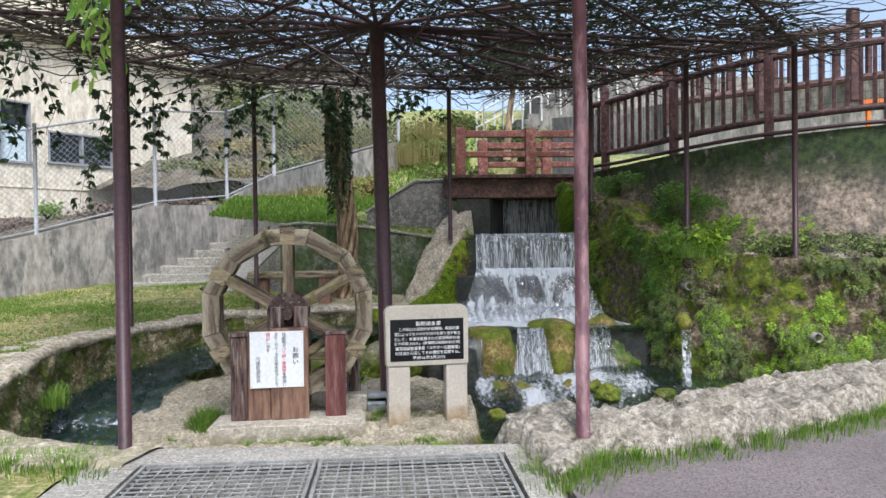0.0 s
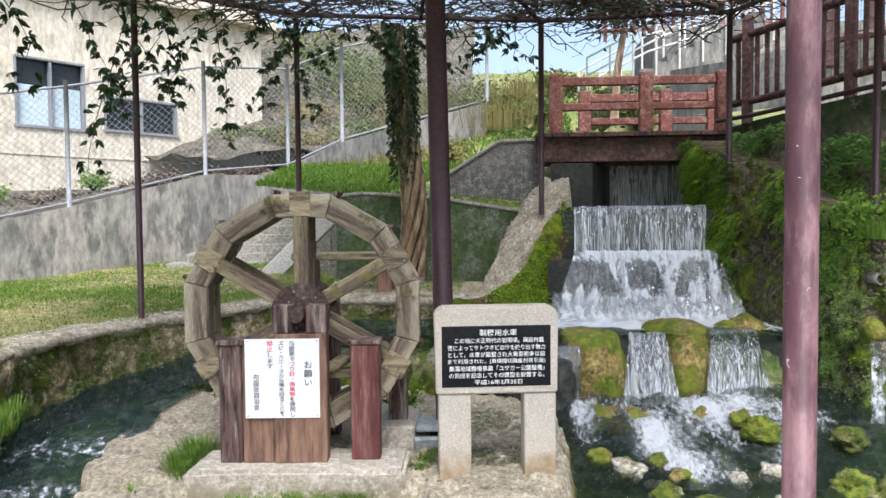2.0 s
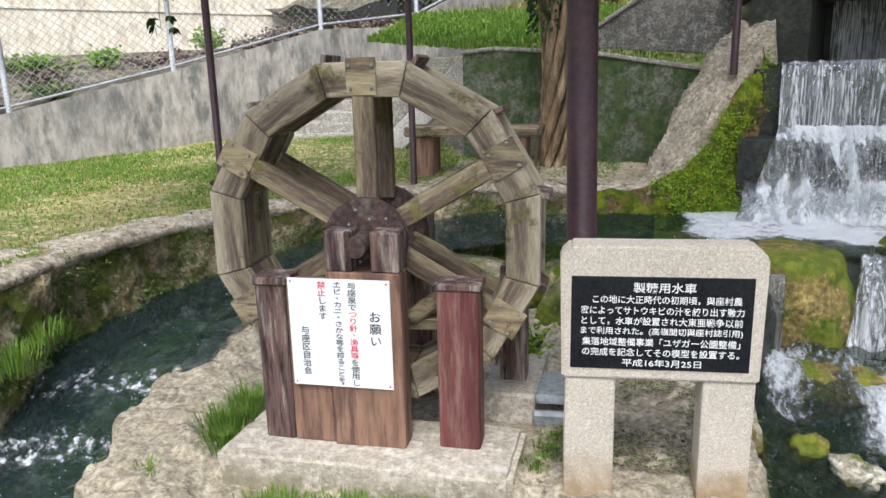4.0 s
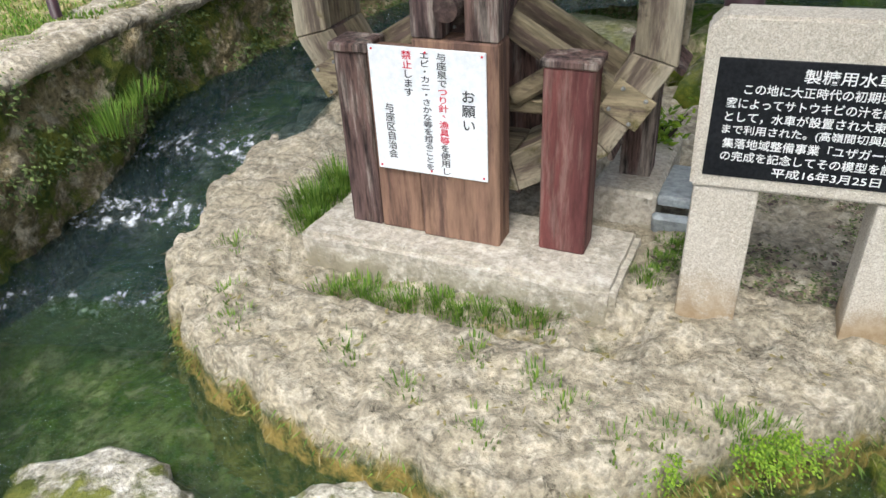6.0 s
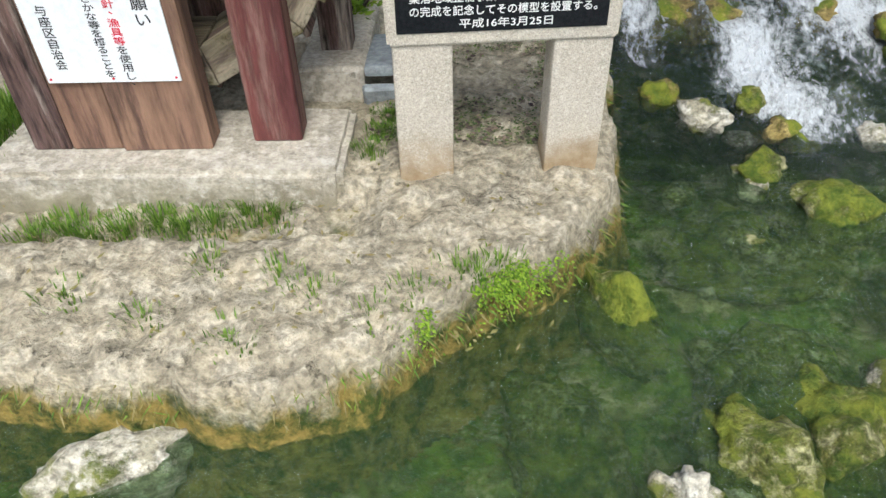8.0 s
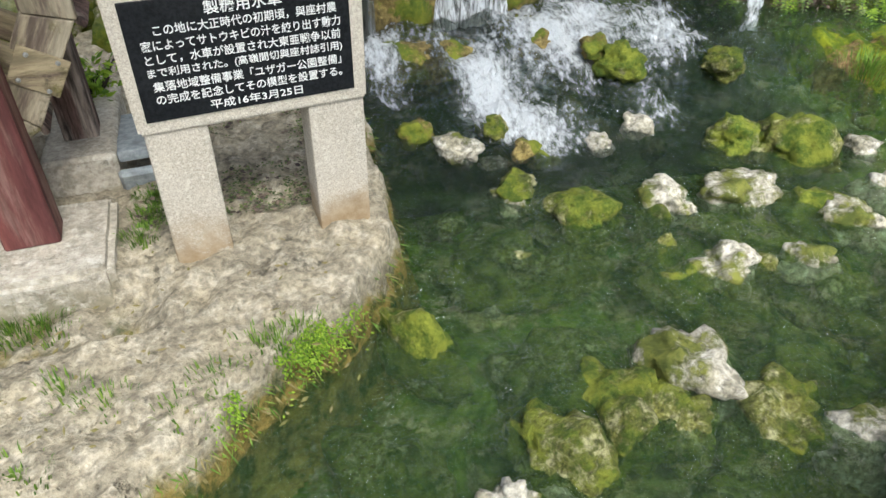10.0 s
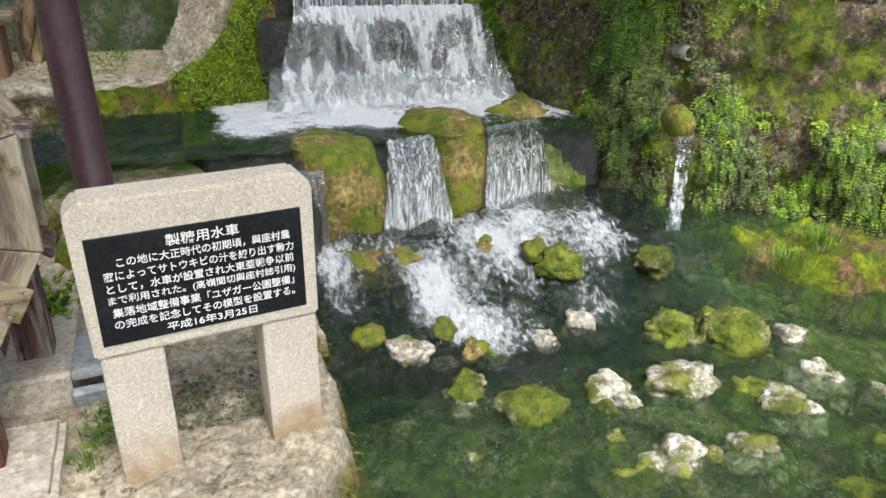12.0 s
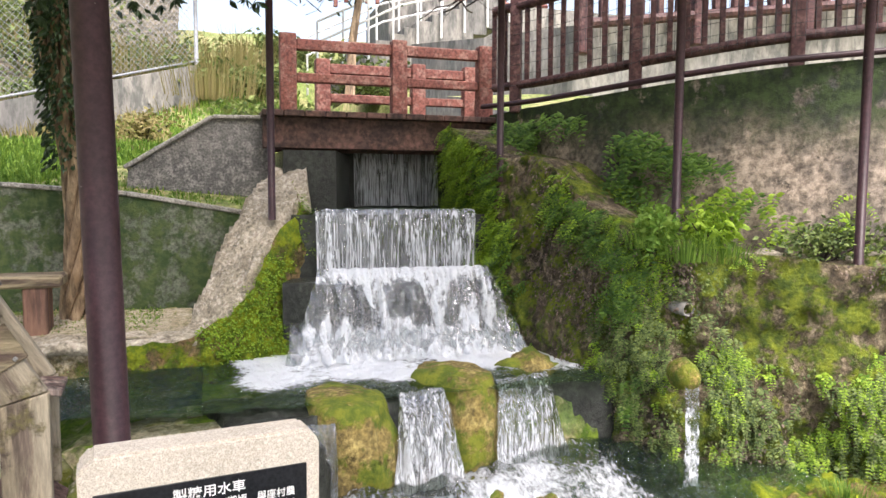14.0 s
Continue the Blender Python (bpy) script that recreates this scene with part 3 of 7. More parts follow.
def bar_between(bm, a, b, width, thick, bevel=0.006, up=(0, 1, 0)):
    """A squared bar from a to b; thick lies along up, width across it."""
    a, b, up = Vector(a), Vector(b), Vector(up).normalized()
    d = (b - a).normalized()
    s = d.cross(up).normalized()
    up = s.cross(d)
    m = Matrix.Translation((a + b) / 2) @ Matrix((d, s, up)).transposed().to_4x4() @ Matrix.Diagonal(((b - a).length, width, thick, 1))
    r = bmesh.ops.create_cube(bm, size=1, matrix=m)
    if bevel:
        bmesh.ops.bevel(bm, geom=list({e for v in r["verts"] for e in v.link_edges}), offset=bevel, segments=1, affect="EDGES")
    return bm


# ---- ground ----
def lawn_z(x, y):
    return 0.0 + 0.2 * smooth(5.6, 7.6, y) + 0.15 * smooth(10.6, 12.2, y) + 0.3 * smooth(12.0, 15.5, y)


# shore of the lawn, from the paved front round to the foot of the falls
SHORE = [(-0.95, 5.18), (-1.6, 5.38), (-2.35, 5.75), (-2.85, 6.5), (-3.02, 7.4), (-3.1, 8.0), (-3.35, 9.0), (-3.2, 10.0), (-2.75, 10.9), (-1.9, 11.6), (-0.7, 11.9), (0.5, 11.85), (0.95, 11.9)]


def far_z(x, y):
    """Hill behind and fields around."""
    k = smooth(13.3, 15.0, y)
    hill = 1.75 + 0.25 * smooth(13.0, 14.5, y) + 4.6 * smooth(14.5, 30.0, y) + 0.15 * fbm(x, y, 0, 0.5)
    left = smooth(-9.0, -20.0, x)
    return hill * (1 - left) + 1.5 * left


def sheet(name, x0, x1, y0, y1, cell, z, material, keep=lambda x, y: True):
    nx, ny = int((x1 - x0) / cell), int((y1 - y0) / cell)
    ids, verts, faces = {}, [], []
    for j in range(ny + 1):
        for i in range(nx + 1):
            x, y = x0 + (x1 - x0) * i / nx, y0 + (y1 - y0) * j / ny
            if keep(x, y):
                ids[i, j] = len(verts)
                verts.append((x, y, z(x, y)))
    for j in range(ny):
        for i in range(nx):
            q = [(i, j), (i + 1, j), (i + 1, j + 1), (i, j + 1)]
            if all(c in ids for c in q):
                faces.append([ids[c] for c in q])
    return mesh_ob(name, verts, faces, material)


# one low sheet out to the horizon, under everything
bm = bmesh.new()
bmesh.ops.create_grid(bm, x_segments=40, y_segments=40, size=2500, matrix=Matrix.Translation((0, 0, -1.6)))
tagged(part("ground", bm, M["hill_soil"]), "green and brown country ground under the park", kind="structure")
# rising hill behind the bridge and the fences
tagged(sheet("ground_hill", -26, 40, 15.6, 70, 0.6, lambda x, y: far_z(x, y) if not (2.6 < x < 4.9 and y < 26) else 1.5 + 0.14 * (y - 15.6), M["hill_soil"], lambda x, y: x > -1.6 or y > 26), "grassy hillside with bare earth behind the bridge", kind="structure")
# right-hand upper street ground, behind the railing
UP_POLY = [(4.75, 15.6), (4.75, 13.6), (4.85, 12.6), (5.1, 11.8), (5.5, 11.05), (6.15, 10.4), (7.3, 9.75), (10.6, 8.5), (14, 8.1), (40, 4), (40, 40), (9, 40), (9, 15.6)]
UXX, UYY = np.meshgrid(np.arange(4.4, 40, 0.25), np.arange(4, 40, 0.25))
UD = inside_distance(UP_POLY, UXX, UYY)
tagged(sheet("ground_upper", 4.4, 39.9, 4, 39.75, 0.25, lambda x, y: 2.68 + 0.05 * min(8, max(0, x - 4.5)) + 0.5 * smooth(13, 16, y) + 0.03 * fbm(x, y, 0, 1), M["hill_soil"], lambda x, y: UD[min(UD.shape[0] - 1, int((y - 4) / 0.25 + 0.5)), min(UD.shape[1] - 1, int((x - 4.4) / 0.25 + 0.5))] > -0.2), "upper path ground behind the brown railing", kind="structure")

# stream bed
tagged(sheet("stream_bed", -4.2, 10, 1.0, 12.6, 0.09, lambda x, y: -1.22 + 0.16 * fbm(x, y, 0, 0.9) + 0.05 * fbm(x, y, 0, 4) + 0.95 * smooth(10.3, 10.5, y) * smooth(-1.5, 0.5, x) + 0.55 * smooth(7.2, 10.2, y) * (1 - smooth(-1.5, 0.5, x)) + 0.25 * smooth(8.6, 9.4, y) * smooth(-1, 1, x), M["river_bed"]), "dark green algae-covered stream bed", kind="structure")

# lawn top and its mossy edge wall
LAWN = SHORE + [(0.9, 13.4), (-1.2, 13.5), (-3.0, 16.6), (-12, 9.0), (-12, 0), (-0.95, 0)]
xs_, ys_ = np.arange(-12, 1.3, 0.07), np.arange(0, 17, 0.07)
XX, YY = np.meshgrid(xs_, ys_)
LD = inside_distance(LAWN, XX, YY)
lv, lf, lid = [], [], {}
for j in range(len(ys_)):
    for i in range(len(xs_)):
        if LD[j, i] > 0.12 and not (xs_[i] > -1.35 and ys_[j] < 5.0):
            lid[i, j] = len(lv)
            x, y = xs_[i], ys_[j]
            lv.append((x, y, lawn_z(x, y) + 0.035 * fbm(x, y, 0, 1.5)))
for j in range(len(ys_) - 1):
    for i in range(len(xs_) - 1):
        q = [(i, j), (i + 1, j), (i + 1, j + 1), (i, j + 1)]
        if all(c in lid for c in q):
            lf.append([lid[c] for c in q])
tagged(mesh_ob("ground_lawn", lv, lf, M["lawn_soil"]), "worn patchy lawn with bare sandy spots", kind="structure")


def edge_strip(name, path, profile, material, side=1, cell=0.05):
    """A rounded stone edge that follows path: profile of (outward, up) from the land side to the water side."""
    rows = soften(resample(path, cell), 4)
    verts, faces = [], []
    for i, (x, y) in enumerate(rows):
        a, b = rows[max(i - 1, 0)], rows[min(i + 1, len(rows) - 1)]
        dx, dy = b[0] - a[0], b[1] - a[1]
        n = math.hypot(dx, dy) or 1
        ox, oy = side * dy / n, -side * dx / n
        wide = 1 + 0.7 * fbm(x, y, 0, 0.9)
        for out, up in profile:
            o = out * (wide if out < 0 else 1) + 0.05 * fbm(x, y, out, 2.5)
            verts.append((x + ox * o, y + oy * o, lawn_z(x, y) + up + 0.035 * fbm(x + ox * o, y + oy * o, 3, 3.0) + 0.012 * fbm(x, y, out * 9, 9)))
    w = len(profile)
    for i in range(len(rows) - 1):
        for k in range(w - 1):
            faces.append((i * w + k, i * w + k + 1, (i + 1) * w + k + 1, (i + 1) * w + k))
    return mesh_ob(name, verts, faces, material)


tagged(edge_strip("trim_rim", SHORE, [(-0.62, -0.04), (-0.5, 0.015), (-0.42, 0.025), (-0.34, 0.03), (-0.27, 0.03), (-0.2, 0.035), (-0.14, 0.035), (-0.08, 0.03), (-0.03, 0.01), (0.015, -0.02), (0.01, -0.06), (-0.05, -0.1)], M["bank_stone"]), "pale weathered limestone rim of the lawn", kind="structure")
_, LAWN_EDGE = rough_wall("wall_lawn", [(x, y, -1.2, lawn_z(x, y) - 0.05, 0.03) for x, y in SHORE], M["lawn_wall"], cell=0.05, amp=0.13, side=1, ledge=0.0)
tagged(_, "low mossy stone edge of the lawn", kind="structure")
# paved front: cement frame round the grating, asphalt path
bm = bmesh.new()
for q in ([(-1.35, -3), (-0.98, -3), (-0.98, 5.14), (-1.35, 4.75)], [(1.38, -3), (1.62, -3), (1.56, 4.96), (1.38, 4.98)], [(-0.98, 4.80), (1.38, 4.80), (1.38, 4.98), (-0.98, 5.14)], [(-0.98, -3), (1.38, -3), (1.38, 3.5), (-0.98, 3.5)]):
    prism(bm, q, -0.35, 0.0)
tagged(part("pavement", bm, M["cement_lip"]), "worn cement edging round the drain grating", kind="structure")
bm = bmesh.new()
prism(bm, [(1.622, -6), (14, -6), (14, 7.9), (9, 7.3), (4.5, 5.55), (3.0, 4.9), (2.1, 4.65), (1.64, 4.3)], -0.3, -0.004)
tagged(part("road", bm, M["asphalt"]), "reddish grey asphalt footpath", kind="structure")
bm = bmesh.new()
prism(bm, [(-14, -8), (14, -8), (14, -3.01), (-14, -3.01)], -0.3, -0.01)
tagged(part("ground_front", bm, M["asphalt"]), "paved path behind the walker", kind="structure")
FRONT_BANK = [(1.5, 5.12), (1.6, 4.25), (2.1, 4.6), (3.0, 4.85), (4.5, 5.5), (9, 7.3), (9, 8.2), (5.1, 6.55), (4.2, 6.25), (3.1, 5.6), (2.3, 5.2), (1.85, 5.35)]
tagged(plateau("wall_bank", FRONT_BANK, lambda x, y: 0.2 + 0.05 * fbm(x, y, 0, 1.5) - 0.08 * smooth(5.4, 4.3, y), -0.25, M["kerb_rock"], cell=0.03, slope=0.16, amp=0.065, ragged=0.14, grain=3.4), "rough pale limestone kerb rocks along the path", kind="structure")
_, BANK_FACE = rough_wall("wall_bank_face", [(1.5, 5.1, -1.2, 0.0, 0.05), (1.85, 5.38, -1.2, 0.1, 0.08), (2.3, 5.28, -1.2, 0.15, 0.08), (3.1, 5.7, -1.2, 0.15, 0.08), (4.2, 6.35, -1.2, 0.15, 0.08), (5.1, 6.65, -1.2, 0.15, 0.08), (9, 8.3, -1.2, 0.15, 0.08)], M["kerb_rock"], amp=0.1, side=-1)
tagged(_, "pale limestone bank above the pool", kind="structure")
_, _s = rough_wall("wall_lip_face", [(-1.0, 5.16, -1.2, -0.02, 0.02), (0.2, 5.06, -1.2, -0.02, 0.02), (1.5, 4.98, -1.2, -0.02, 0.02)], M["kerb_rock"], amp=0.05, side=-1)
tagged(_, "stone face under the cement edging", kind="structure")

# island of limestone that carries the water wheel and the sign
ISLAND = [(-2.45, 9.5), (-2.38, 8.8), (-2.2, 7.95), (-1.92, 7.35), (-1.66, 7.05), (-1.3, 6.85), (-0.75, 6.71), (-0.15, 6.68), (0.3, 6.68), (0.6, 6.82), (0.98, 7.18), (1.36, 7.48), (1.54, 7.78), (1.58, 8.2), (1.62, 8.8), (1.6, 9.4), (1.3, 9.8), (0.6, 10.1), (-0.3, 10.35), (-1.6, 10.3)]


def island_z(x, y):
    trench = 0.11 * smooth(-1.45, -1.25, x) * smooth(0.6, 0.4, x) * smooth(7.36, 7.46, y - 0.06 * (x + 0.5)) * smooth(7.75, 7.68, y - 0.06 * (x + 0.5))
    return -trench - 0.60 + 0.05 * smooth(7.2, 8.0, y) + 0.12 * smooth(8.8, 10.0, y) + 0.02 * fbm(x, y, 0, 1.3)


tagged(plateau("ground_island", ISLAND, island_z, -1.15, M["limestone"], cell=0.024, slope=0.10, amp=0.042, ragged=0.10, grain=3.6), "pale pitted limestone island with mossy sides", kind="structure")

# right-hand mossy wall, from beside the falls round the pool
RWALL = [(3.82, 13.3, -0.2, 2.45, 0.05), (3.85, 12.4, -0.2, 2.15, 0.25), (4.0, 11.6, -0.6, 2.0, 0.45), (4.15, 11.0, -1.0, 1.6, 0.35), (4.4, 10.35, -1.0, 1.35, 0.25), (4.75, 9.92, -1.2, 1.2, 0.2), (5.4, 9.6, -1.2, 1.15, 0.15), (6.3, 9.1, -1.2, 1.1, 0.12), (7.4, 8.6, -1.2, 1.1, 0.1), (9.5, 7.9, -1.2, 1.1, 0.1)]
_, RSAMP = rough_wall("wall_moss", RWALL, M["moss_wall"], cell=0.05, amp=0.14, side=1, ledge=0.9)
tagged(_, "wet mossy rock wall hung with ferns", kind="structure")
tagged(plateau("trim_wall_rim", [(5.35, 10.15), (5.75, 9.92), (6.5, 9.5), (7.55, 9.02), (9.5, 8.32), (9.6, 8.6), (7.7, 9.35), (6.6, 9.85), (5.9, 10.2), (5.5, 10.4)], lambda x, y: 1.16 + 0.05 * fbm(x, y, 0, 2), 0.95, M["rim_stone"], cell=0.035, slope=0.16, amp=0.06, ragged=0.16), "pale weathered limestone rim on the mossy wall", kind="structure")
# upper grey wall behind the terrace
UPPER = [(4.45, 13.9, 2.66), (4.62, 12.6, 2.66), (4.85, 11.8, 2.68), (5.3, 10.95, 2.74), (6.0, 10.25, 2.83), (7.2, 9.6, 2.92), (10.5, 8.3, 3.0), (14, 7.9, 3.0)]
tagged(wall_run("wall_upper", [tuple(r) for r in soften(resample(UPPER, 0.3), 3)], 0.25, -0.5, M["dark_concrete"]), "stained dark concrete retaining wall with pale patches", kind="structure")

# stepped bed of the falls
bm = bmesh.new()
prism(bm, [(1.9, 12.45), (4.0, 12.35), (4.2, 15.4), (1.9, 15.4)], -0.6, 1.45)
prism(bm, [(1.75, 12.05), (4.05, 11.95), (4.0, 12.349), (1.9, 12.449)], -0.6, 0.80)
prism(bm, [(2.2, 14.6), (4.6, 14.6), (4.6, 18.0), (2.2, 18.0)], 1.451, 2.3)
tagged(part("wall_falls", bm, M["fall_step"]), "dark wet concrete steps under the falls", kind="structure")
# culvert sides take near-black fall_step: the opening's shade put into their colour
bm = bmesh.new()
prism(bm, [(1.9, 13.3), (2.5, 13.3), (2.9, 14.598), (1.9, 14.598)], 1.452, 2.16)
prism(bm, [(4.25, 13.3), (4.9, 13.3), (4.9, 14.598), (4.3, 14.598)], 1.452, 2.24)
tagged(part("wall_culvert", bm, M["fall_step"]), "culvert sides under the bridge, their shade painted near-black", kind="structure")

# left bank of the falls: pale ramp with a mossy inner side
RAMP = [(2.0, 13.3, 1.95), (1.72, 12.8, 1.58), (1.38, 12.45, 1.06), (1.05, 12.15, 0.5), (0.85, 12.0, 0.34)]
ramp_poly = [(2.18, 13.5), (2.12, 12.8), (1.8, 12.45), (1.45, 12.15), (1.12, 11.95), (0.82, 11.92), (0.82, 12.12), (0.98, 12.45), (1.22, 12.8), (1.5, 13.12), (1.8, 13.5)]


def ramp_z(x, y):
    best = min(((x - a) ** 2 + (y - b) ** 2, z) for a, b, z in resample(RAMP, 0.06))
    return best[1]


tagged(plateau("wall_ramp", ramp_poly, ramp_z, 0.0, M["bank_stone"], cell=0.045, slope=0.08, amp=0.05, ragged=0.05), "pale rough stone bank sloping beside the falls", kind="structure")
_, RAMPSAMP = rough_wall("wall_ramp_face", [(2.2, 13.2, 0.0, 1.88, 0.12), (2.14, 12.5, 0.0, 1.5, 0.16), (2.0, 12.12, -0.3, 1.2, 0.34), (1.72, 11.86, -0.4, 0.86, 0.38), (1.4, 11.66, -0.5, 0.54, 0.36), (1.05, 11.52, -0.5, 0.36, 0.34), (0.6, 11.56, -0.5, 0.34, 0.25), (0.2, 11.72, -0.5, 0.33, 0.1)], M["moss_bank"], cell=0.045, amp=0.13, side=-1)
tagged(_, "bright mossy inner face of the bank", kind="structure")

# dark mossy slab wall and wing wall left of the bridge, terrace grass between
tagged(wall_run("wall_slab", [(-1.35, 13.5, 1.70), (-0.9, 13.35, 1.73), (0.27, 13.2, 1.64), (1.45, 13.12, 1.44)], 0.14, 0.0, M["slab_concrete"]), "dark green algae-stained retaining wall", kind="structure")
bm = bmesh.new()
prism(bm, [(-1.3, 13.66), (-0.9, 13.49), (0.27, 13.34), (1.45, 13.26), (1.9, 13.8), (1.9, 15.7), (-1.3, 16.9)], 0.2, [1.66, 1.71, 1.62, 1.43, 1.75, 2.4, 2.3])
tagged(part("ground_terrace", bm, M["hill_soil"]), "small grassy terrace above the slab wall", kind="structure")
bm = bmesh.new()
vs = [bm.verts.new((x, y, z)) for y in (13.75, 13.92) for x, z in ((0.2, 1.4), (0.24, 1.93), (1.15, 2.52), (1.78, 2.54), (1.78, 1.4))]
n_ = 5
bm.faces.new(vs[:5]), bm.faces.new(vs[5:][::-1])
for i in range(n_):
    bm.faces.new((vs[i], vs[5 + i], vs[5 + (i + 1) % n_], vs[(i + 1) % n_]))
bmesh.ops.recalc_face_normals(bm, faces=bm.faces[:])
tagged(part("wall_wing", bm, M["speckled_concrete"]), "dark concrete wing wall with a slanted head", kind="structure")

bm = bmesh.new()
bar_between(bm, (0.2, 13.82, 1.95), (1.15, 13.82, 2.545), 0.22, 0.05, 0.012, (0, 0, 1))
bar_between(bm, (1.152, 13.82, 2.545), (1.72, 13.82, 2.555), 0.22, 0.05, 0.012, (0, 0, 1))
for a, b in zip([(-1.35, 13.57, 1.72), (-0.9, 13.42, 1.755), (0.27, 13.27, 1.665)], [(-0.905, 13.42, 1.755), (0.265, 13.27, 1.665), (1.43, 13.19, 1.465)]):
    bar_between(bm, a, b, 0.19, 0.05, 0.012, (0, 0, 1))
tagged(part("trim_cap", bm, M["cement_lip"]), "pale worn cement caps on the dark walls", kind="structure")
tagged(sheet("ground_path", -1.3, 0.9, 11.95, 13.1, 0.08, lambda x, y: lawn_z(x, y) + 0.02 + 0.012 * fbm(x, y, 0, 3), M["sand_path"]), "pale sandy trodden earth beside the falls", kind="structure")

# drain pit under the grating: side walls added only to keep light out
bm = bmesh.new()
for q in ([(-1.2, 3.2), (1.6, 3.2), (1.6, 3.49), (-1.2, 3.49)], [(-1.2, 3.491), (-0.985, 3.491), (-0.985, 5.0), (-1.2, 5.0)], [(1.385, 3.491), (1.6, 3.491), (1.6, 4.9), (1.385, 4.9)]):
    prism(bm, q, -1.3, -0.352)
tagged(part("wall_drain_shade", bm, M["slab_concrete"]), "added sides that keep light out of the pit under the grating", kind="structure")

# grey retaining wall left of the lawn, carrying the fence
dirx, diry = 0.735, 0.677
LW = [(-12.5, 7.78, -0.2), (-9.5, 10.54, 0.55), (-7.5, 12.38, 1.08), (-5.83, 13.92, 1.61), (-4.16, 15.45, 2.2), (-3.06, 16.47, 2.25), (-1.6, 17.8, 2.3)]
tagged(wall_run("wall_left", LW, 0.22, -0.3, M["old_concrete"]), "grey weathered concrete retaining wall", kind="structure")
tagged(wall_run("wall_left_upper", [(-3.0, 16.75, 2.4), (-2.1, 17.4, 2.95), (0.95, 20.1, 4.15)], 0.2, 1.0, M["old_concrete"]), "grey sloping upper retaining wall", kind="structure")
YARD = [((-12.65, 7.94, -0.05), (-13.4, 10.4, 1.6)), ((-9.6, 10.75, 0.55), (-11.2, 13.2, 1.85)), ((-7.65, 12.55, 1.0), (-9.1, 16.0, 1.98)), ((-5.95, 14.1, 1.55), (-7.5, 18.2, 2.08)), ((-4.3, 15.62, 2.1), (-6.2, 19.9, 2.35)), ((-1.75, 18.0, 2.25), (-4.3, 22.4, 2.8))]
verts, faces = [], []
for i in range(101):
    lo, hi = lerp_path([y[0] for y in YARD], i / 100), lerp_path([y[1] for y in YARD], i / 100)
    for k in range(21):
        f = k / 20
        x, y, z = (p + (q - p) * f for p, q in zip(lo, hi))
        verts.append((x, y, z + 0.10 * math.sin(math.pi * f) + 0.12 * fbm(x, y, 0, 1.6) * math.sin(math.pi * f)))
for i in range(100):
    for k in range(20):
        a = i * 21 + k
        faces.append((a, a + 21, a + 22, a + 1))
tagged(mesh_ob("ground_house", verts, faces, M["scrub"]), "dark earth yard below the cream house", kind="structure")

tagged(sheet("ground_scrub", -9, 1.2, 17.9, 30, 0.35, lambda x, y: max(far_z(x, y) + 0.1, 2.3 + 0.55 * (y - 18.5)) + 0.35 * fbm(x, y, 0, 0.8), M["scrub"], lambda x, y: x < 0.8 - 0.9 * max(0, 20 - y) - 0.0 * y and y > 18.2 + 0.2 * max(0, -5 - x)), "dark stony scrub slope behind the chain-link fence", kind="structure")

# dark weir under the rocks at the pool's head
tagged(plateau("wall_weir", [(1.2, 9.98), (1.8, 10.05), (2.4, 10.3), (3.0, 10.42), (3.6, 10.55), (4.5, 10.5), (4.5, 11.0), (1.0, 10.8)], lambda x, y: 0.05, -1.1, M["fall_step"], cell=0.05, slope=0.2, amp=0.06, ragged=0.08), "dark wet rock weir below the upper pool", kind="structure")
# bank and wall of the street above, behind the railing
tagged(wall_run("wall_street", [(5.0, 19.0, 4.6), (5.6, 16.6, 4.3), (6.6, 15.3, 4.3), (14.5, 13.7, 5.0), (30, 9.5, 5.5)], 0.3, 2.0, M["old_concrete"]), "grey wall carrying the street fence", kind="structure")
# stone footing under the cement edging, just above the pool
tagged(plateau("wall_footing", [(-1.0, 4.9), (1.5, 4.9), (1.5, 5.42), (0.2, 5.5), (-1.0, 5.5)], lambda x, y: -0.28, -1.1, M["kerb_rock"], cell=0.06, slope=0.1, amp=0.03, ragged=0.04), "low stone footing under the cement edging", kind="structure")


# ---- water ----
def water_strip(name, rows, cells, label, material, lift=0.0):
    """Running water along rows (x, y, z, width, foam)."""
    rows = soften(resample(rows, 0.06), 2)
    verts, faces, foam = [], [], []
    for i, (x, y, z, w, f) in enumerate(rows):
        a, b = rows[max(i - 1, 0)], rows[min(i + 1, len(rows) - 1)]
        dx, dy = b[0] - a[0], b[1] - a[1]
        n = math.hypot(dx, dy) or 1
        for k in range(cells + 1):
            u = (k / cells - 0.5) * w
            px, py = x + dy / n * u, y - dx / n * u
            verts.append((px, py, z + 0.03 * fbm(px, py, z, 3.5) + lift))
            foam.append(f)
    for i in range(len(rows) - 1):
        for k in range(cells):
            a = i * (cells + 1) + k
            faces.append((a, a + 1, a + cells + 2, a + cells + 1))
    return tagged(mesh_ob(name, verts, faces, material, foam=foam), label, kind="structure")


def rapids_z(x, y):
    """Lower pool, rising through the rapids to the rocks."""
    return (-0.12 * smooth(8.5, 8.8, y) if 1.5 < x < 4.7 else 0.0) - 0.9 + 0.36 * smooth(8.5, 9.7, y) + 0.03 * fbm(x, y, 0, 2.0) * smooth(8.0, 9.5, y) + 0.012 * fbm(x, y, 0, 5)


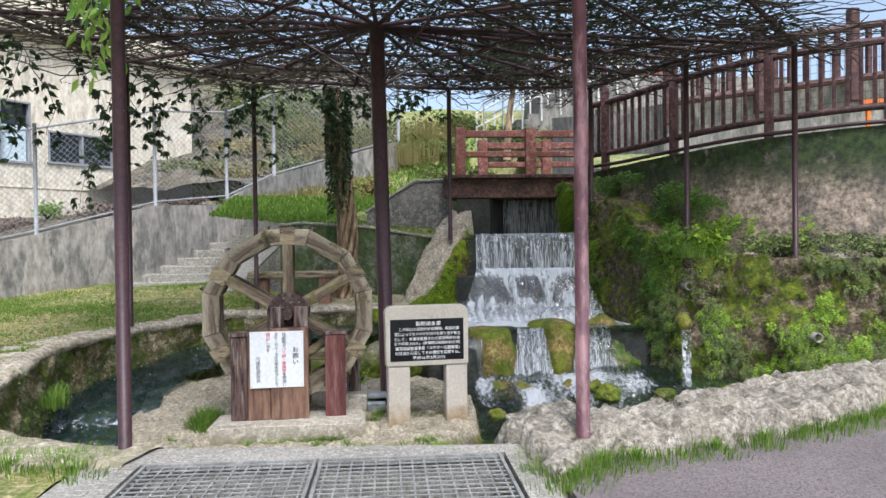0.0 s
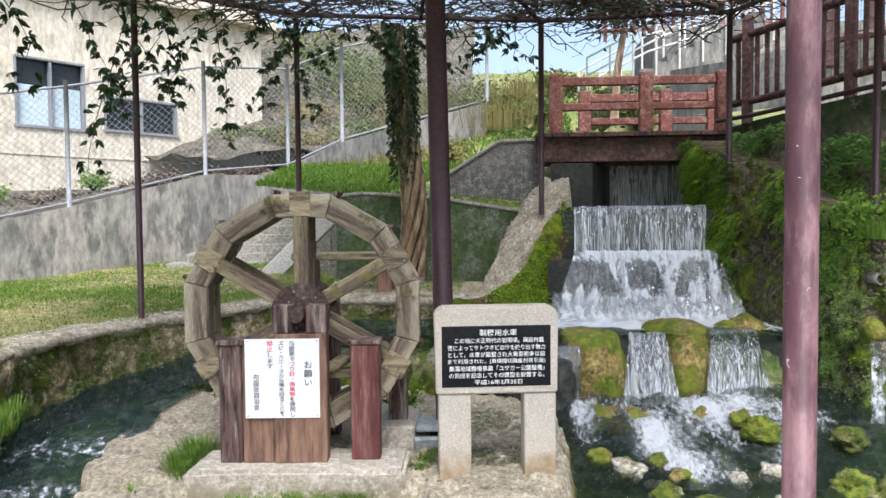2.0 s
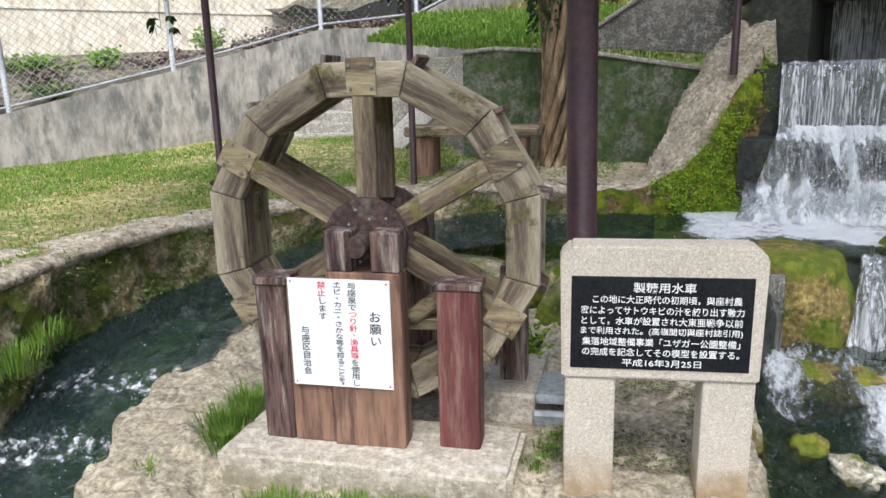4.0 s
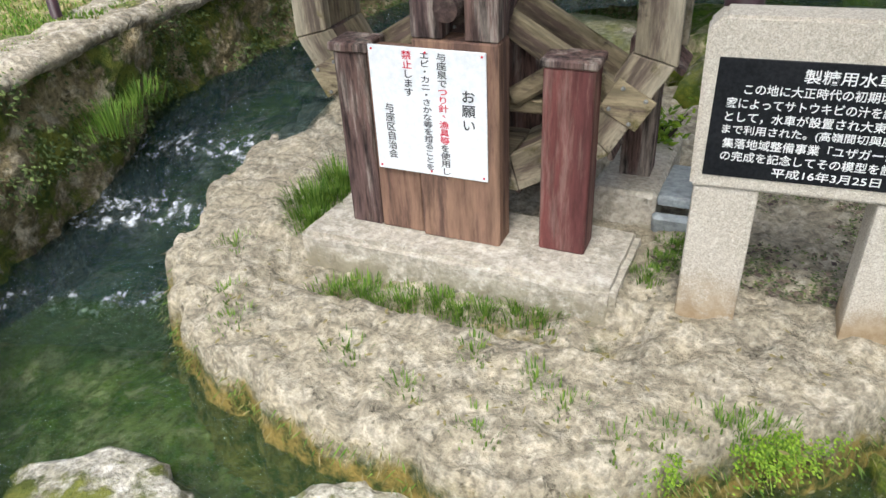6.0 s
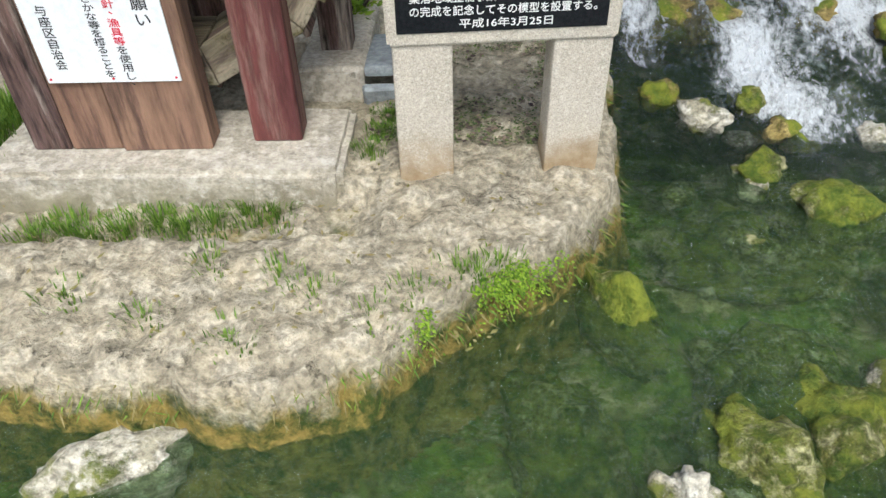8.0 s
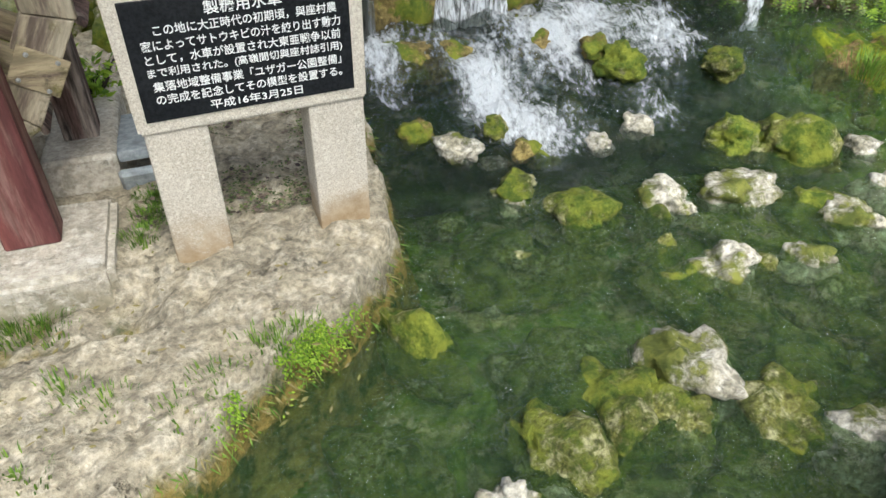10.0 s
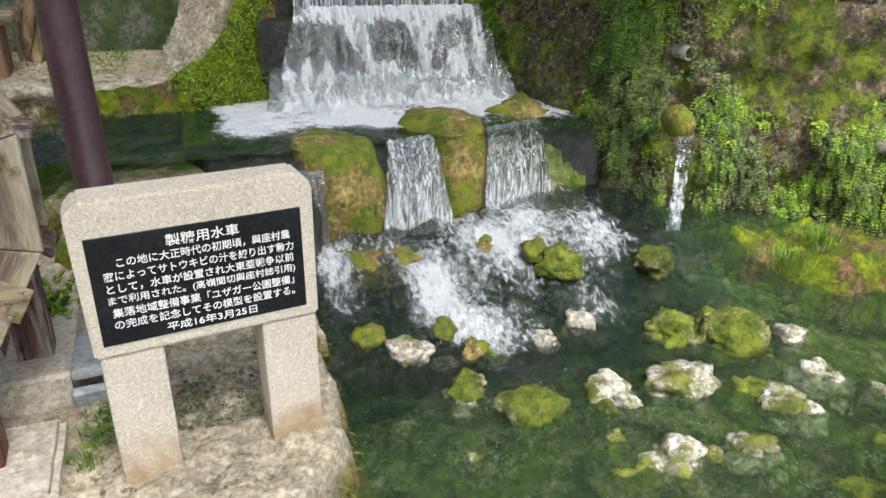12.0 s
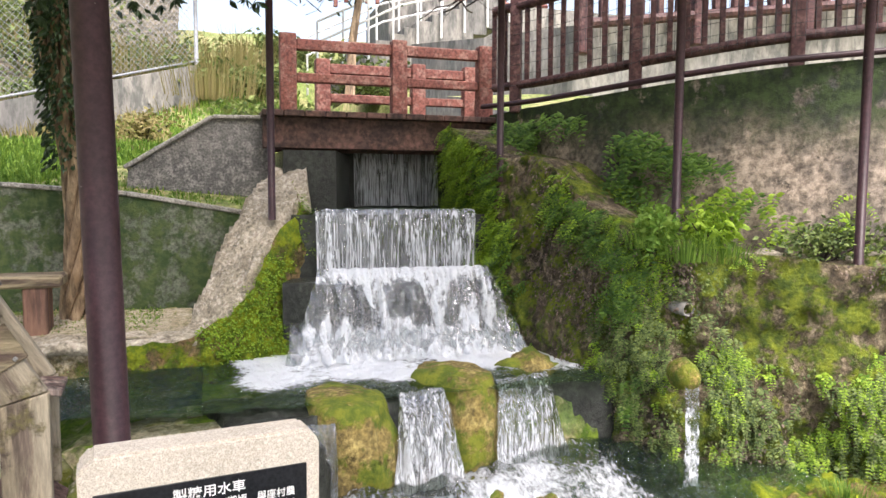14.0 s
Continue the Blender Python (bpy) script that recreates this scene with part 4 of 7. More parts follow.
def pool_sheet(name, x0, x1, y0, y1, cell, z, foam, material, label):
    nx, ny = round((x1 - x0) / cell), round((y1 - y0) / cell)
    verts, faces, fo = [], [], []
    for j in range(ny + 1):
        for i in range(nx + 1):
            x, y = x0 + (x1 - x0) * i / nx, y0 + (y1 - y0) * j / ny
            verts.append((x, y, z(x, y)))
            fo.append(foam(x, y))
    for j in range(ny):
        for i in range(nx):
            a = j * (nx + 1) + i
            faces.append((a, a + 1, a + nx + 2, a + nx + 1))
    return tagged(mesh_ob(name, verts, faces, material, foam=fo), label, kind="structure")


def lower_foam(x, y):
    if x < 1.3:
        return 0.0
    run = math.exp(-((x - 2.70 + 0.15 * (9.2 - y)) / 0.55) ** 2) * smooth(8.2, 9.2, y)
    right = math.exp(-((x - 3.6) / 0.5) ** 2) * smooth(9.0, 9.7, y)
    spout = math.exp(-(((x - 4.6) / 0.22) ** 2 + ((y - 9.55) / 0.22) ** 2))
    left = 0.7 * math.exp(-((x - 1.8) / 0.35) ** 2) * smooth(8.7, 9.5, y)
    base = 0.42 * smooth(8.6, 9.3, y) * smooth(1.4, 1.8, x) * smooth(4.7, 4.2, x)
    f = 0.62 * max(run, right, spout, left) + base * 0.5
    return min(0.72, f * (0.8 + 0.6 * noise.noise(Vector((x * 2.6, y * 1.6, 1)))))


pool_sheet("water", -2.6, 9.6, 3.4, 10.1, 0.06, rapids_z, lower_foam, M["pool"], "clear green shallow pool with rippled surface")
pool_sheet("water_upper", 0.3, 4.4, 10.26, 12.3, 0.06, lambda x, y: 0.1 + 0.03 * fbm(x, y, 0, 4), lambda x, y: 1.1 * smooth(10.15, 11.2, y) * smooth(0.8, 1.7, x) * (0.85 + 0.5 * noise.noise(Vector((x * 1.8, y * 1.8, 7)))) + 0.1, M["pool"], "foaming pool at the foot of the falls")
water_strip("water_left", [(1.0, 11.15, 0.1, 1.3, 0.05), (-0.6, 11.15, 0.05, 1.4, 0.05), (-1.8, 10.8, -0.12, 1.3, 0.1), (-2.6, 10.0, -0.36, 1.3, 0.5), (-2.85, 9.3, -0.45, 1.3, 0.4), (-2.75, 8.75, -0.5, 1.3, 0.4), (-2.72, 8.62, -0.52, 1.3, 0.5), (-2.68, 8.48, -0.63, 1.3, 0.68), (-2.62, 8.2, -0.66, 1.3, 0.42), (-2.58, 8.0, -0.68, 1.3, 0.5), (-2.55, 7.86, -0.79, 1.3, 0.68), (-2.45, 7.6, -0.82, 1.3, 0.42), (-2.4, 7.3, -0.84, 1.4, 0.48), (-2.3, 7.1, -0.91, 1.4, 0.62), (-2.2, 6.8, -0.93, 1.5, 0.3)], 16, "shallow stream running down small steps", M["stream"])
water_strip("water_top", [(3.4, 17.8, 2.34, 1.3, 0.2), (3.4, 14.6, 2.32, 1.25, 0.2)], 8, "thin water on the upper channel", M["pool"])
pool_sheet("water_ledge", 2.05, 4.2, 12.38, 14.6, 0.08, lambda x, y: 1.49 + 0.012 * fbm(x, y, 0, 5), lambda x, y: 0.6 * smooth(14.2, 14.55, y) + 0.05, M["pool"], "dark smooth water above the falls")


def fall_sheet(name, a, b, z1, z0, out, foam0, foam1, label, material, wavy=0.03, flare=0.0, strands=90, rows=26, dip=0.0, edge=0.0):
    """A curtain of water between a and b (x, y): strands with depth, thrown forward by out, spread sideways by flare."""
    verts, faces, foam = [], [], []
    cx = (a[0] + b[0]) / 2
    for k in range(rows + 1):
        f = k / rows
        for i in range(strands + 1):
            u = i / strands
            x, y = a[0] + (b[0] - a[0]) * u, a[1] + (b[1] - a[1]) * u
            x += (x - cx) * flare * f
            s = noise.noise(Vector((x * 14, 0, f * 0.7)))
            d = out * math.sqrt(f) + wavy * s * (0.4 + f) + wavy * 0.7 * noise.noise(Vector((x * 30, f * 3, 5)))
            verts.append((x, y - d, z1 + (z0 - z1) * f + 0.02 * s))
            hole = smooth(-0.25, 0.3, noise.noise(Vector((x * 3.4, f * 1.6, 8))) + 0.5 * noise.noise(Vector((x * 9, f * 2.5, 3))))
            rag = edge * max(0.0, 1 - min(u, 1 - u) / 0.09) * (0.6 + noise.noise(Vector((x * 9, f * 6, 2))))
            foam.append(foam0 + (foam1 - foam0) * f + 0.10 * s - dip * (0.35 + 1.3 * hole) * math.sin(math.pi * min(1.0, f * 1.15)) ** 2 - rag)
    for k in range(rows):
        for i in range(strands):
            q = k * (strands + 1) + i
            faces.append((q, q + 1, q + strands + 2, q + strands + 1))
    return tagged(mesh_ob(name, verts, faces, material, foam=foam), label, kind="structure")


fall_sheet("water_fall_main", (2.12, 12.40), (3.83, 12.30), 1.51, 0.80, 0.10, 0.48, 0.54, "curtain of thin falling water strands", M["fall"])
fall_sheet("water_fall_base", (2.08, 12.03), (3.84, 11.93), 0.93, 0.10, 0.34, 0.70, 0.84, "white tumbling water below the curtain", M["splash"], wavy=0.10, flare=0.34, strands=150, rows=44, dip=0.42, edge=0.5)
fall_sheet("water_fall_upper", (2.95, 14.56), (4.12, 14.56), 2.33, 1.50, 0.06, 0.52, 0.58, "thin upper fall under the bridge", M["fall"], strands=50)
fall_sheet("water_gap_mid", (2.44, 10.26), (2.84, 10.34), 0.13, -0.56, 0.30, 0.46, 0.60, "white water pouring between the mossy rocks", M["fall"], wavy=0.06, flare=0.5, strands=40)
fall_sheet("water_gap_right", (3.32, 10.42), (3.86, 10.56), 0.13, -0.54, 0.28, 0.44, 0.58, "white water pouring beside the mossy rock", M["fall"], wavy=0.06, flare=0.35, strands=46)
fall_sheet("water_gap_left", (1.45, 10.0), (1.9, 9.95), 0.04, -0.55, 0.12, 0.30, 0.45, "thin water film over the ledge", M["fall"], strands=36)
fall_sheet("water_spout", (4.6, 9.62), (4.72, 9.6), 0.16, -0.62, 0.03, 0.45, 0.6, "small jet of water from the wall spout", M["splash"], wavy=0.02, strands=14)
fall_sheet("water_fall_spray", (1.8, 11.95), (4.0, 11.85), 0.42, 0.10, 0.40, 0.26, 0.72, "loose white spray at the foot of the falls", M["splash"], wavy=0.14, flare=0.08, strands=120, rows=24, edge=0.6)


def rough_z(x, y):
    f = smooth(8.55, 9.95, y)
    return -0.90 + 0.42 * f + (0.11 * fbm(x, y, 0, 2.2) + 0.05 * fbm(x, y, 4, 6.0)) * smooth(8.5, 9.0, y)


def rough_foam(x, y):
    side = smooth(1.45, 1.9, x) * smooth(4.75, 4.2, x)
    mid = math.exp(-((x - 2.85 - 0.1 * (y - 9.3)) / 0.85) ** 2)
    right = math.exp(-((x - 3.65) / 0.7) ** 2) * smooth(8.9, 9.5, y)
    left = 0.75 * math.exp(-((x - 1.8) / 0.4) ** 2) * smooth(8.8, 9.3, y)
    f = smooth(8.2, 9.0, y) * side * (0.36 + 0.44 * max(mid, right, left))
    return f * (0.85 + 0.6 * noise.noise(Vector((x * 2.2, y * 1.4, 3))))


pool_sheet("water_rapids", 1.5, 4.7, 8.3, 10.4, 0.035, rough_z, rough_foam, M["rapids"], "white tumbling rapids below the boulders")


# ---- water wheel and its stand ----
def turned(u, v, w, c, yaw):
    """Local right, back, up to world, round c by yaw degrees."""
    a = radians(yaw)
    return (c[0] + u * math.cos(a) - v * math.sin(a), c[1] + u * math.sin(a) + v * math.cos(a), c[2] + w)


def bar_part(name, a, b, width, thick, mat, parent, up, bevel=0.006):
    """A squared timber with its own axes: its grain runs from a to b."""
    a, b, up = Vector(a), Vector(b), Vector(up).normalized()
    d = (b - a).normalized()
    q = d.cross(up).normalized()
    bm = bmesh.new()
    box(bm, (0, 0, 0), ((b - a).length, width, thick), bevel=bevel)
    ob = part(name, bm, mat, parent)
    ob.matrix_basis = Matrix.Translation((a + b) / 2) @ Matrix((d, q, q.cross(d))).transposed().to_4x4()
    return ob


HUB, WYAW, WR = (-0.475, 8.06, 0.64), 4.0, 0.945


def wheel_point(r, deg, depth):
    a = radians(deg)
    return turned(r * math.cos(a), depth, r * math.sin(a), HUB, WYAW)


wheel = thing("water_wheel", (HUB[0], HUB[1], -0.5), "weathered grey wooden water wheel with twelve-sided rim", "water wheel")
back_dir = Vector(turned(0, 1, 0, (0, 0, 0), WYAW))
for depth, nm in ((0.0, "rim_board"), (0.30, "rim_board")):
    for k in range(12):
        bm = bmesh.new()
        q = []
        for r, dg in ((WR, 75 + 30 * k), (WR, 105 + 30 * k), (WR - 0.185, 105 + 30 * k), (WR - 0.185, 75 + 30 * k)):
            q.append((r - 0.004 * (k % 3), dg + (0.15 if dg == 75 + 30 * k else -0.15)))
        f = [bm.verts.new(wheel_point(r, dg, depth)) for r, dg in q]
        b = [bm.verts.new(wheel_point(r, dg, depth + 0.055)) for r, dg in q]
        bm.faces.new(f), bm.faces.new(b[::-1])
        for i in range(4):
            bm.faces.new((f[i], b[i], b[(i + 1) % 4], f[(i + 1) % 4]))
        bmesh.ops.recalc_face_normals(bm, faces=bm.faces[:])
        bmesh.ops.bevel(bm, geom=bm.edges[:], offset=0.005, segments=1, affect="EDGES")
        mid = 90 + 30 * k
        own = Matrix.Translation(wheel_point(WR - 0.09, mid, depth)) @ Matrix((Vector(wheel_point(1, mid + 90, 0)) - Vector(HUB), Vector(wheel_point(1, mid, 0)) - Vector(HUB), -back_dir)).transposed().to_4x4()
        bm.transform(own.inverted())
        part(nm, bm, M["ring_wood"], wheel).matrix_basis = own
for k in range(12):
    m = 90 + 30 * k
    p, q = wheel_point(WR - 0.17, m - 14.3, 0.178), wheel_point(WR - 0.17, m + 14.3, 0.178)
    bar_part("sole_board", p, q, 0.025, 0.242, M["weathered_wood"], wheel, back_dir, 0.004)
    bar_part("paddle", wheel_point(WR - 0.15, 75 + 30 * k + 3, 0.178), wheel_point(WR + 0.035, 75 + 30 * k - 2, 0.178), 0.028, 0.24, M["dark_wood"], wheel, back_dir, 0.004)
for depth in (-0.006, 0.306):
    for k in range(6):
        bar_part("spoke", wheel_point(0.16, 90 + 60 * k, depth + 0.03), wheel_point(WR - 0.17, 90 + 60 * k, depth + 0.03), 0.115, 0.055, M["weathered_wood"], wheel, back_dir, 0.008)
        if depth < 0.1:
            bm = bmesh.new()
            bar_between(bm, wheel_point(WR - 0.20, 90 + 60 * k, -0.004), wheel_point(WR - 0.01, 90 + 60 * k, -0.004), 0.16, 0.014, 0.003, back_dir)
            pl = part("joint_plate", bm, M["weathered_wood"], wheel)
            for r in (WR - 0.16, WR - 0.05):
                for s in (-4.0, 4.0):
                    bm = bmesh.new()
                    bmesh.ops.create_icosphere(bm, subdivisions=1, radius=0.011, matrix=Matrix.Translation(wheel_point(r, 90 + 60 * k + s, -0.014)))
                    part("bolt", bm, M["steel"], pl)
for depth in (-0.05, 0.36):
    bm = bmesh.new()
    c0, c1 = Vector(wheel_point(0, 0, depth - 0.02)), Vector(wheel_point(0, 0, depth + 0.035))
    tube(bm, [c0, c0.lerp(c1, 0.1), c0.lerp(c1, 0.9), c1], 0.225, 28)
    hub = part("hub_disc", bm, M["hub_wood"], wheel, "dark bolted hub disc")
    if depth < 0:
        for k in range(12):
            bm = bmesh.new()
            bmesh.ops.create_icosphere(bm, subdivisions=1, radius=0.009, matrix=Matrix.Translation(wheel_point(0.17 if k % 2 else 0.12, 15 + 30 * k, depth - 0.022)))
            part("bolt", bm, M["steel"], hub)
bm = bmesh.new()
tube(bm, [wheel_point(0, 0, -0.24), wheel_point(0, 0, 0.8)], 0.055, 16)
part("axle", bm, M["hub_wood"], wheel, "round dark wooden axle")

# stone plinth
bm = bmesh.new()
prism(bm, [(-1.27, 7.63), (0.36, 7.73), (0.34, 8.30), (-1.27, 8.16)], -0.8, -0.485)
bmesh.ops.bevel(bm, geom=bm.edges[:], offset=0.03, segments=2, affect="EDGES")
bmesh.ops.subdivide_edges(bm, edges=bm.edges[:], cuts=6, use_grid_fill=True)
for v in bm.verts:
    v.co += Vector((1, 1, 1)) * 0.012 * fbm(*v.co, 6)
tagged(part("stone_plinth", bm, M["plinth"]), "pale rough stone plinth under the wheel posts", "plinth")
bm = bmesh.new()
prism(bm, [(0.02, 8.42), (0.36, 8.44), (0.33, 9.25), (-0.9, 9.2), (-0.9, 8.7), (0.02, 8.75)], -0.8, -0.36)
bmesh.ops.bevel(bm, geom=bm.edges[:], offset=0.02, segments=1, affect="EDGES")
tagged(part("stone_block", bm, M["plinth"]), "weathered stone block behind the wheel", "stone block")


def post_part(parent, name, u0, u1, v0, v1, z0, z1, mat, label=""):
    bm = bmesh.new()
    base = turned((u0 + u1) / 2, (v0 + v1) / 2, (z0 + z1) / 2, (-0.45, 7.86, 0), 4.0)
    box(bm, base, (u1 - u0, v1 - v0, z1 - z0), (0, 0, 4.0), 0.008)
    return part(name, bm, mat, parent, label)


stand = thing("wheel_stand", (-0.45, 7.95, -0.485), "dark brown wooden posts carrying the wheel axle", "wheel stand")
post_part(stand, "side_post", -0.61, -0.44, 0.02, 0.17, -0.485, 0.41, M["dark_wood"], "dark side post with a flat cap")
post_part(stand, "post_cap", -0.625, -0.425, 0.0, 0.19, 0.412, 0.455, M["dark_wood"])
post_part(stand, "board", -0.435, -0.20, 0.02, 0.15, -0.485, 0.43, M["tan_wood"], "pale brown cracked board")
post_part(stand, "axle_post", -0.195, 0.205, 0.0, 0.15, -0.485, 0.50, M["tan_wood"], "broad brown axle post")
post_part(stand, "post_head", -0.195, -0.05, 0.0, 0.15, 0.502, 0.715, M["dark_wood"])
post_part(stand, "post_head", 0.055, 0.205, 0.0, 0.15, 0.502, 0.715, M["dark_wood"])
post_part(stand, "front_post", 0.38, 0.60, 0.06, 0.22, -0.485, 0.40, M["red_wood"], "worn dark red post")
post_part(stand, "post_cap", 0.365, 0.615, 0.05, 0.235, 0.402, 0.44, M["dark_wood"])
post_part(stand, "rear_post", -0.15, 0.2, 0.72, 0.86, -0.485, 0.70, M["dark_wood"])
post_part(stand, "rear_post", 0.62, 0.78, 0.72, 0.88, -0.6, 0.36, M["dark_wood"])
bm = bmesh.new()
tube(bm, [turned(0.18, 0.3, 0.17, (-0.45, 7.86, 0), 4), turned(0.42, 0.32, 0.33, (-0.45, 7.86, 0), 4)], 0.05, 12)
part("stub_log", bm, M["weathered_wood"], stand)
bm = bmesh.new()
box(bm, turned(0.3, 0.34, 0.13, (-0.45, 7.86, 0), 4), (0.35, 0.1, 0.07), (0, 0, 4))
part("cross_rail", bm, M["weathered_wood"], stand)


# ---- lettering ----
def letters(name, body, size, m, material, parent, spacing=1.0, line=1.0, align="CENTER", bold=0.005):
    """Flat lettering from the built-in font, as a mesh under parent."""
    cu = bpy.data.curves.new(name, "FONT")
    cu.body, cu.size, cu.align_x, cu.space_character, cu.space_line = body, size, align, spacing, line
    cu.extrude, cu.offset = 0.0008, bold * size
    tmp = bpy.data.objects.new(name, cu)
    scene.collection.objects.link(tmp)
    bpy.context.view_layer.update()
    me = bpy.data.meshes.new_from_object(tmp.evaluated_get(bpy.context.evaluated_depsgraph_get()))
    bpy.data.objects.remove(tmp)
    bpy.data.curves.remove(cu)
    me.transform(m)
    me.materials.clear()
    me.materials.append(material)
    ob = new(name, me)
    hang(ob, parent)
    return ob


def fit_letters(name, body, width, height_, centre, m, material, parent):
    """Lettering stretched to a box of width x height_ round centre in the plane m."""
    ob = letters(name, body, 1.0, Matrix.Identity(4), material, parent, bold=0.006)
    co = np.array([v.co[:] for v in ob.data.vertices])
    if len(co):
        lo, hi = co.min(0), co.max(0)
        sx, sy = width / max(hi[0] - lo[0], 1e-6), height_ / max(hi[1] - lo[1], 1e-6)
        mid = (lo + hi) / 2
        ob.data.transform(m @ Matrix.Translation((centre[0], centre[1], 0)) @ Matrix.Diagonal((sx, sy, 1, 1)) @ Matrix.Translation((-mid[0], -mid[1], -lo[2])))
    return ob


# ---- white notice on the stand ----
notice = thing("notice_board", turned(-0.12, -0.006, -0.14, (-0.45, 7.86, 0), 4.0), "white notice board with black and red writing", "sign")
nm_ = Matrix.Translation(turned(-0.125, -0.008, 0.165, (-0.45, 7.86, 0), 4.0)) @ pose(0, 0, 0, 90, 0, 4.0)
bm = bmesh.new()
box(bm, (0, 0, 0), (0.56, 0.60, 0.008), bevel=0.002)
bm.transform(nm_)
part("panel", bm, M["sign_white"], notice)
for x in (-0.262, 0.0, 0.262):
    for y in (-0.282, 0.282):
        bm = bmesh.new()
        bmesh.ops.create_icosphere(bm, subdivisions=1, radius=0.006, matrix=nm_ @ Matrix.Translation((x, y, 0.005)))
        part("screw", bm, M["red_ink"], notice)
top_ = nm_ @ Matrix.Translation((0, 0, 0.0052))


def column(text, x, y_top, size, pitch, material, skip=0):
    """A column of characters, one below another, from y_top down."""
    for i, ch in enumerate(text):
        if ch == " ":
            continue
        letters("writing", ch, size, top_ @ Matrix.Translation((x + (size * 0.35 if ch == "、" else 0), y_top - pitch * (i + 0.85) + (pitch * 0.35 if ch == "、" else 0), 0)) @ Matrix.Diagonal((1.08, min(1.0, pitch / size * 1.0), 1, 1)), material, notice)


column("お願い", 0.195, 0.135, 0.062, 0.066, M["ink"])
column("与座泉で", 0.075, 0.285, 0.046, 0.0385, M["ink"])
column("つり針、漁具等", 0.075, 0.285 - 4 * 0.0385, 0.046, 0.0385, M["red_ink"])
column("を使用し、", 0.075, 0.285 - 11 * 0.0385, 0.046, 0.0385, M["ink"])
column("エビ・カニ・さかな等を捕ることを", -0.005, 0.285, 0.044, 0.0352, M["ink"])
column("禁止", -0.09, 0.285, 0.046, 0.042, M["red_ink"])
column("します", -0.09, 0.285 - 2 * 0.042, 0.046, 0.042, M["ink"])
column("与座区自治会", -0.195, 0.035, 0.046, 0.046, M["ink"])

# ---- stone sign ----
sign = thing("stone_sign", (1.04, 7.8, -0.59), "pale granite sign with a black engraved plaque", "sign")
sm = Matrix.Translation((1.035, 7.835, 0.0)) @ pose(0, 0, 0, 90, 0, 7.5)
bm = bmesh.new()
w_, r_ = 0.458, 0.05
pts_ = [(-w_ + 0.012, 0.06), (w_ - 0.005, 0.06), (w_ + 0.0, 0.655), (w_ - 0.05, 0.708), (-w_ + 0.05, 0.708), (-w_, 0.655)]
f = [bm.verts.new((x, z, 0.0)) for x, z in pts_]
b = [bm.verts.new((x, z, -0.17)) for x, z in pts_]
bm.faces.new(f), bm.faces.new(b[::-1])
for i in range(6):
    bm.faces.new((f[i], b[i], b[(i + 1) % 6], f[(i + 1) % 6]))
bmesh.ops.recalc_face_normals(bm, faces=bm.faces[:])
bmesh.ops.bevel(bm, geom=bm.edges[:], offset=0.012, segments=2, affect="EDGES")
bm.transform(sm)
part("slab", bm, M["granite"], sign)
for x0, x1 in ((-0.43, -0.19), (0.205, 0.445)):
    bm = bmesh.new()
    box(bm, ((x0 + x1) / 2, -0.29, -0.10), (x1 - x0, 0.70, 0.17), bevel=0.02, seg=2)
    bm.transform(sm)
    part("leg", bm, M["granite"], sign)
bm = bmesh.new()
box(bm, (-0.003, 0.342, 0.002), (0.806, 0.45, 0.008), bevel=0.002)
bm.transform(sm)
plaque = part("plaque", bm, M["black_plate"], sign, "black plaque with white engraved writing")
pm = sm @ Matrix.Translation((0, 0, 0.0065))
for body, y, w, h in (("製糖用水車", 0.553, 0.26, 0.052), ("この地に大正時代の初期頃，與座村農", 0.490, 0.62, 0.042), ("家によってサトウキビの汁を絞り出す動力", 0.433, 0.68, 0.042), ("として，水車が設置され大東亜戦争以前", 0.377, 0.675, 0.042), ("まで利用された。(高嶺間切與座村誌引用)", 0.322, 0.68, 0.043), ("集落地域整備事業「ユザガー公園整備」", 0.266, 0.665, 0.042), ("の完成を記念してその模型を設置する。", 0.211, 0.665, 0.042), ("平成16年3月25日", 0.155, 0.335, 0.040)):
    x = 0.0 if w > 0.4 else 0.01
    x += 0.02 if body[0] == "こ" else 0
    fit_letters("writing", body, w * 1.06, h * 0.94, (x, 0.117 + (y - 0.117) * 0.918), pm, M["white_ink"], plaque)

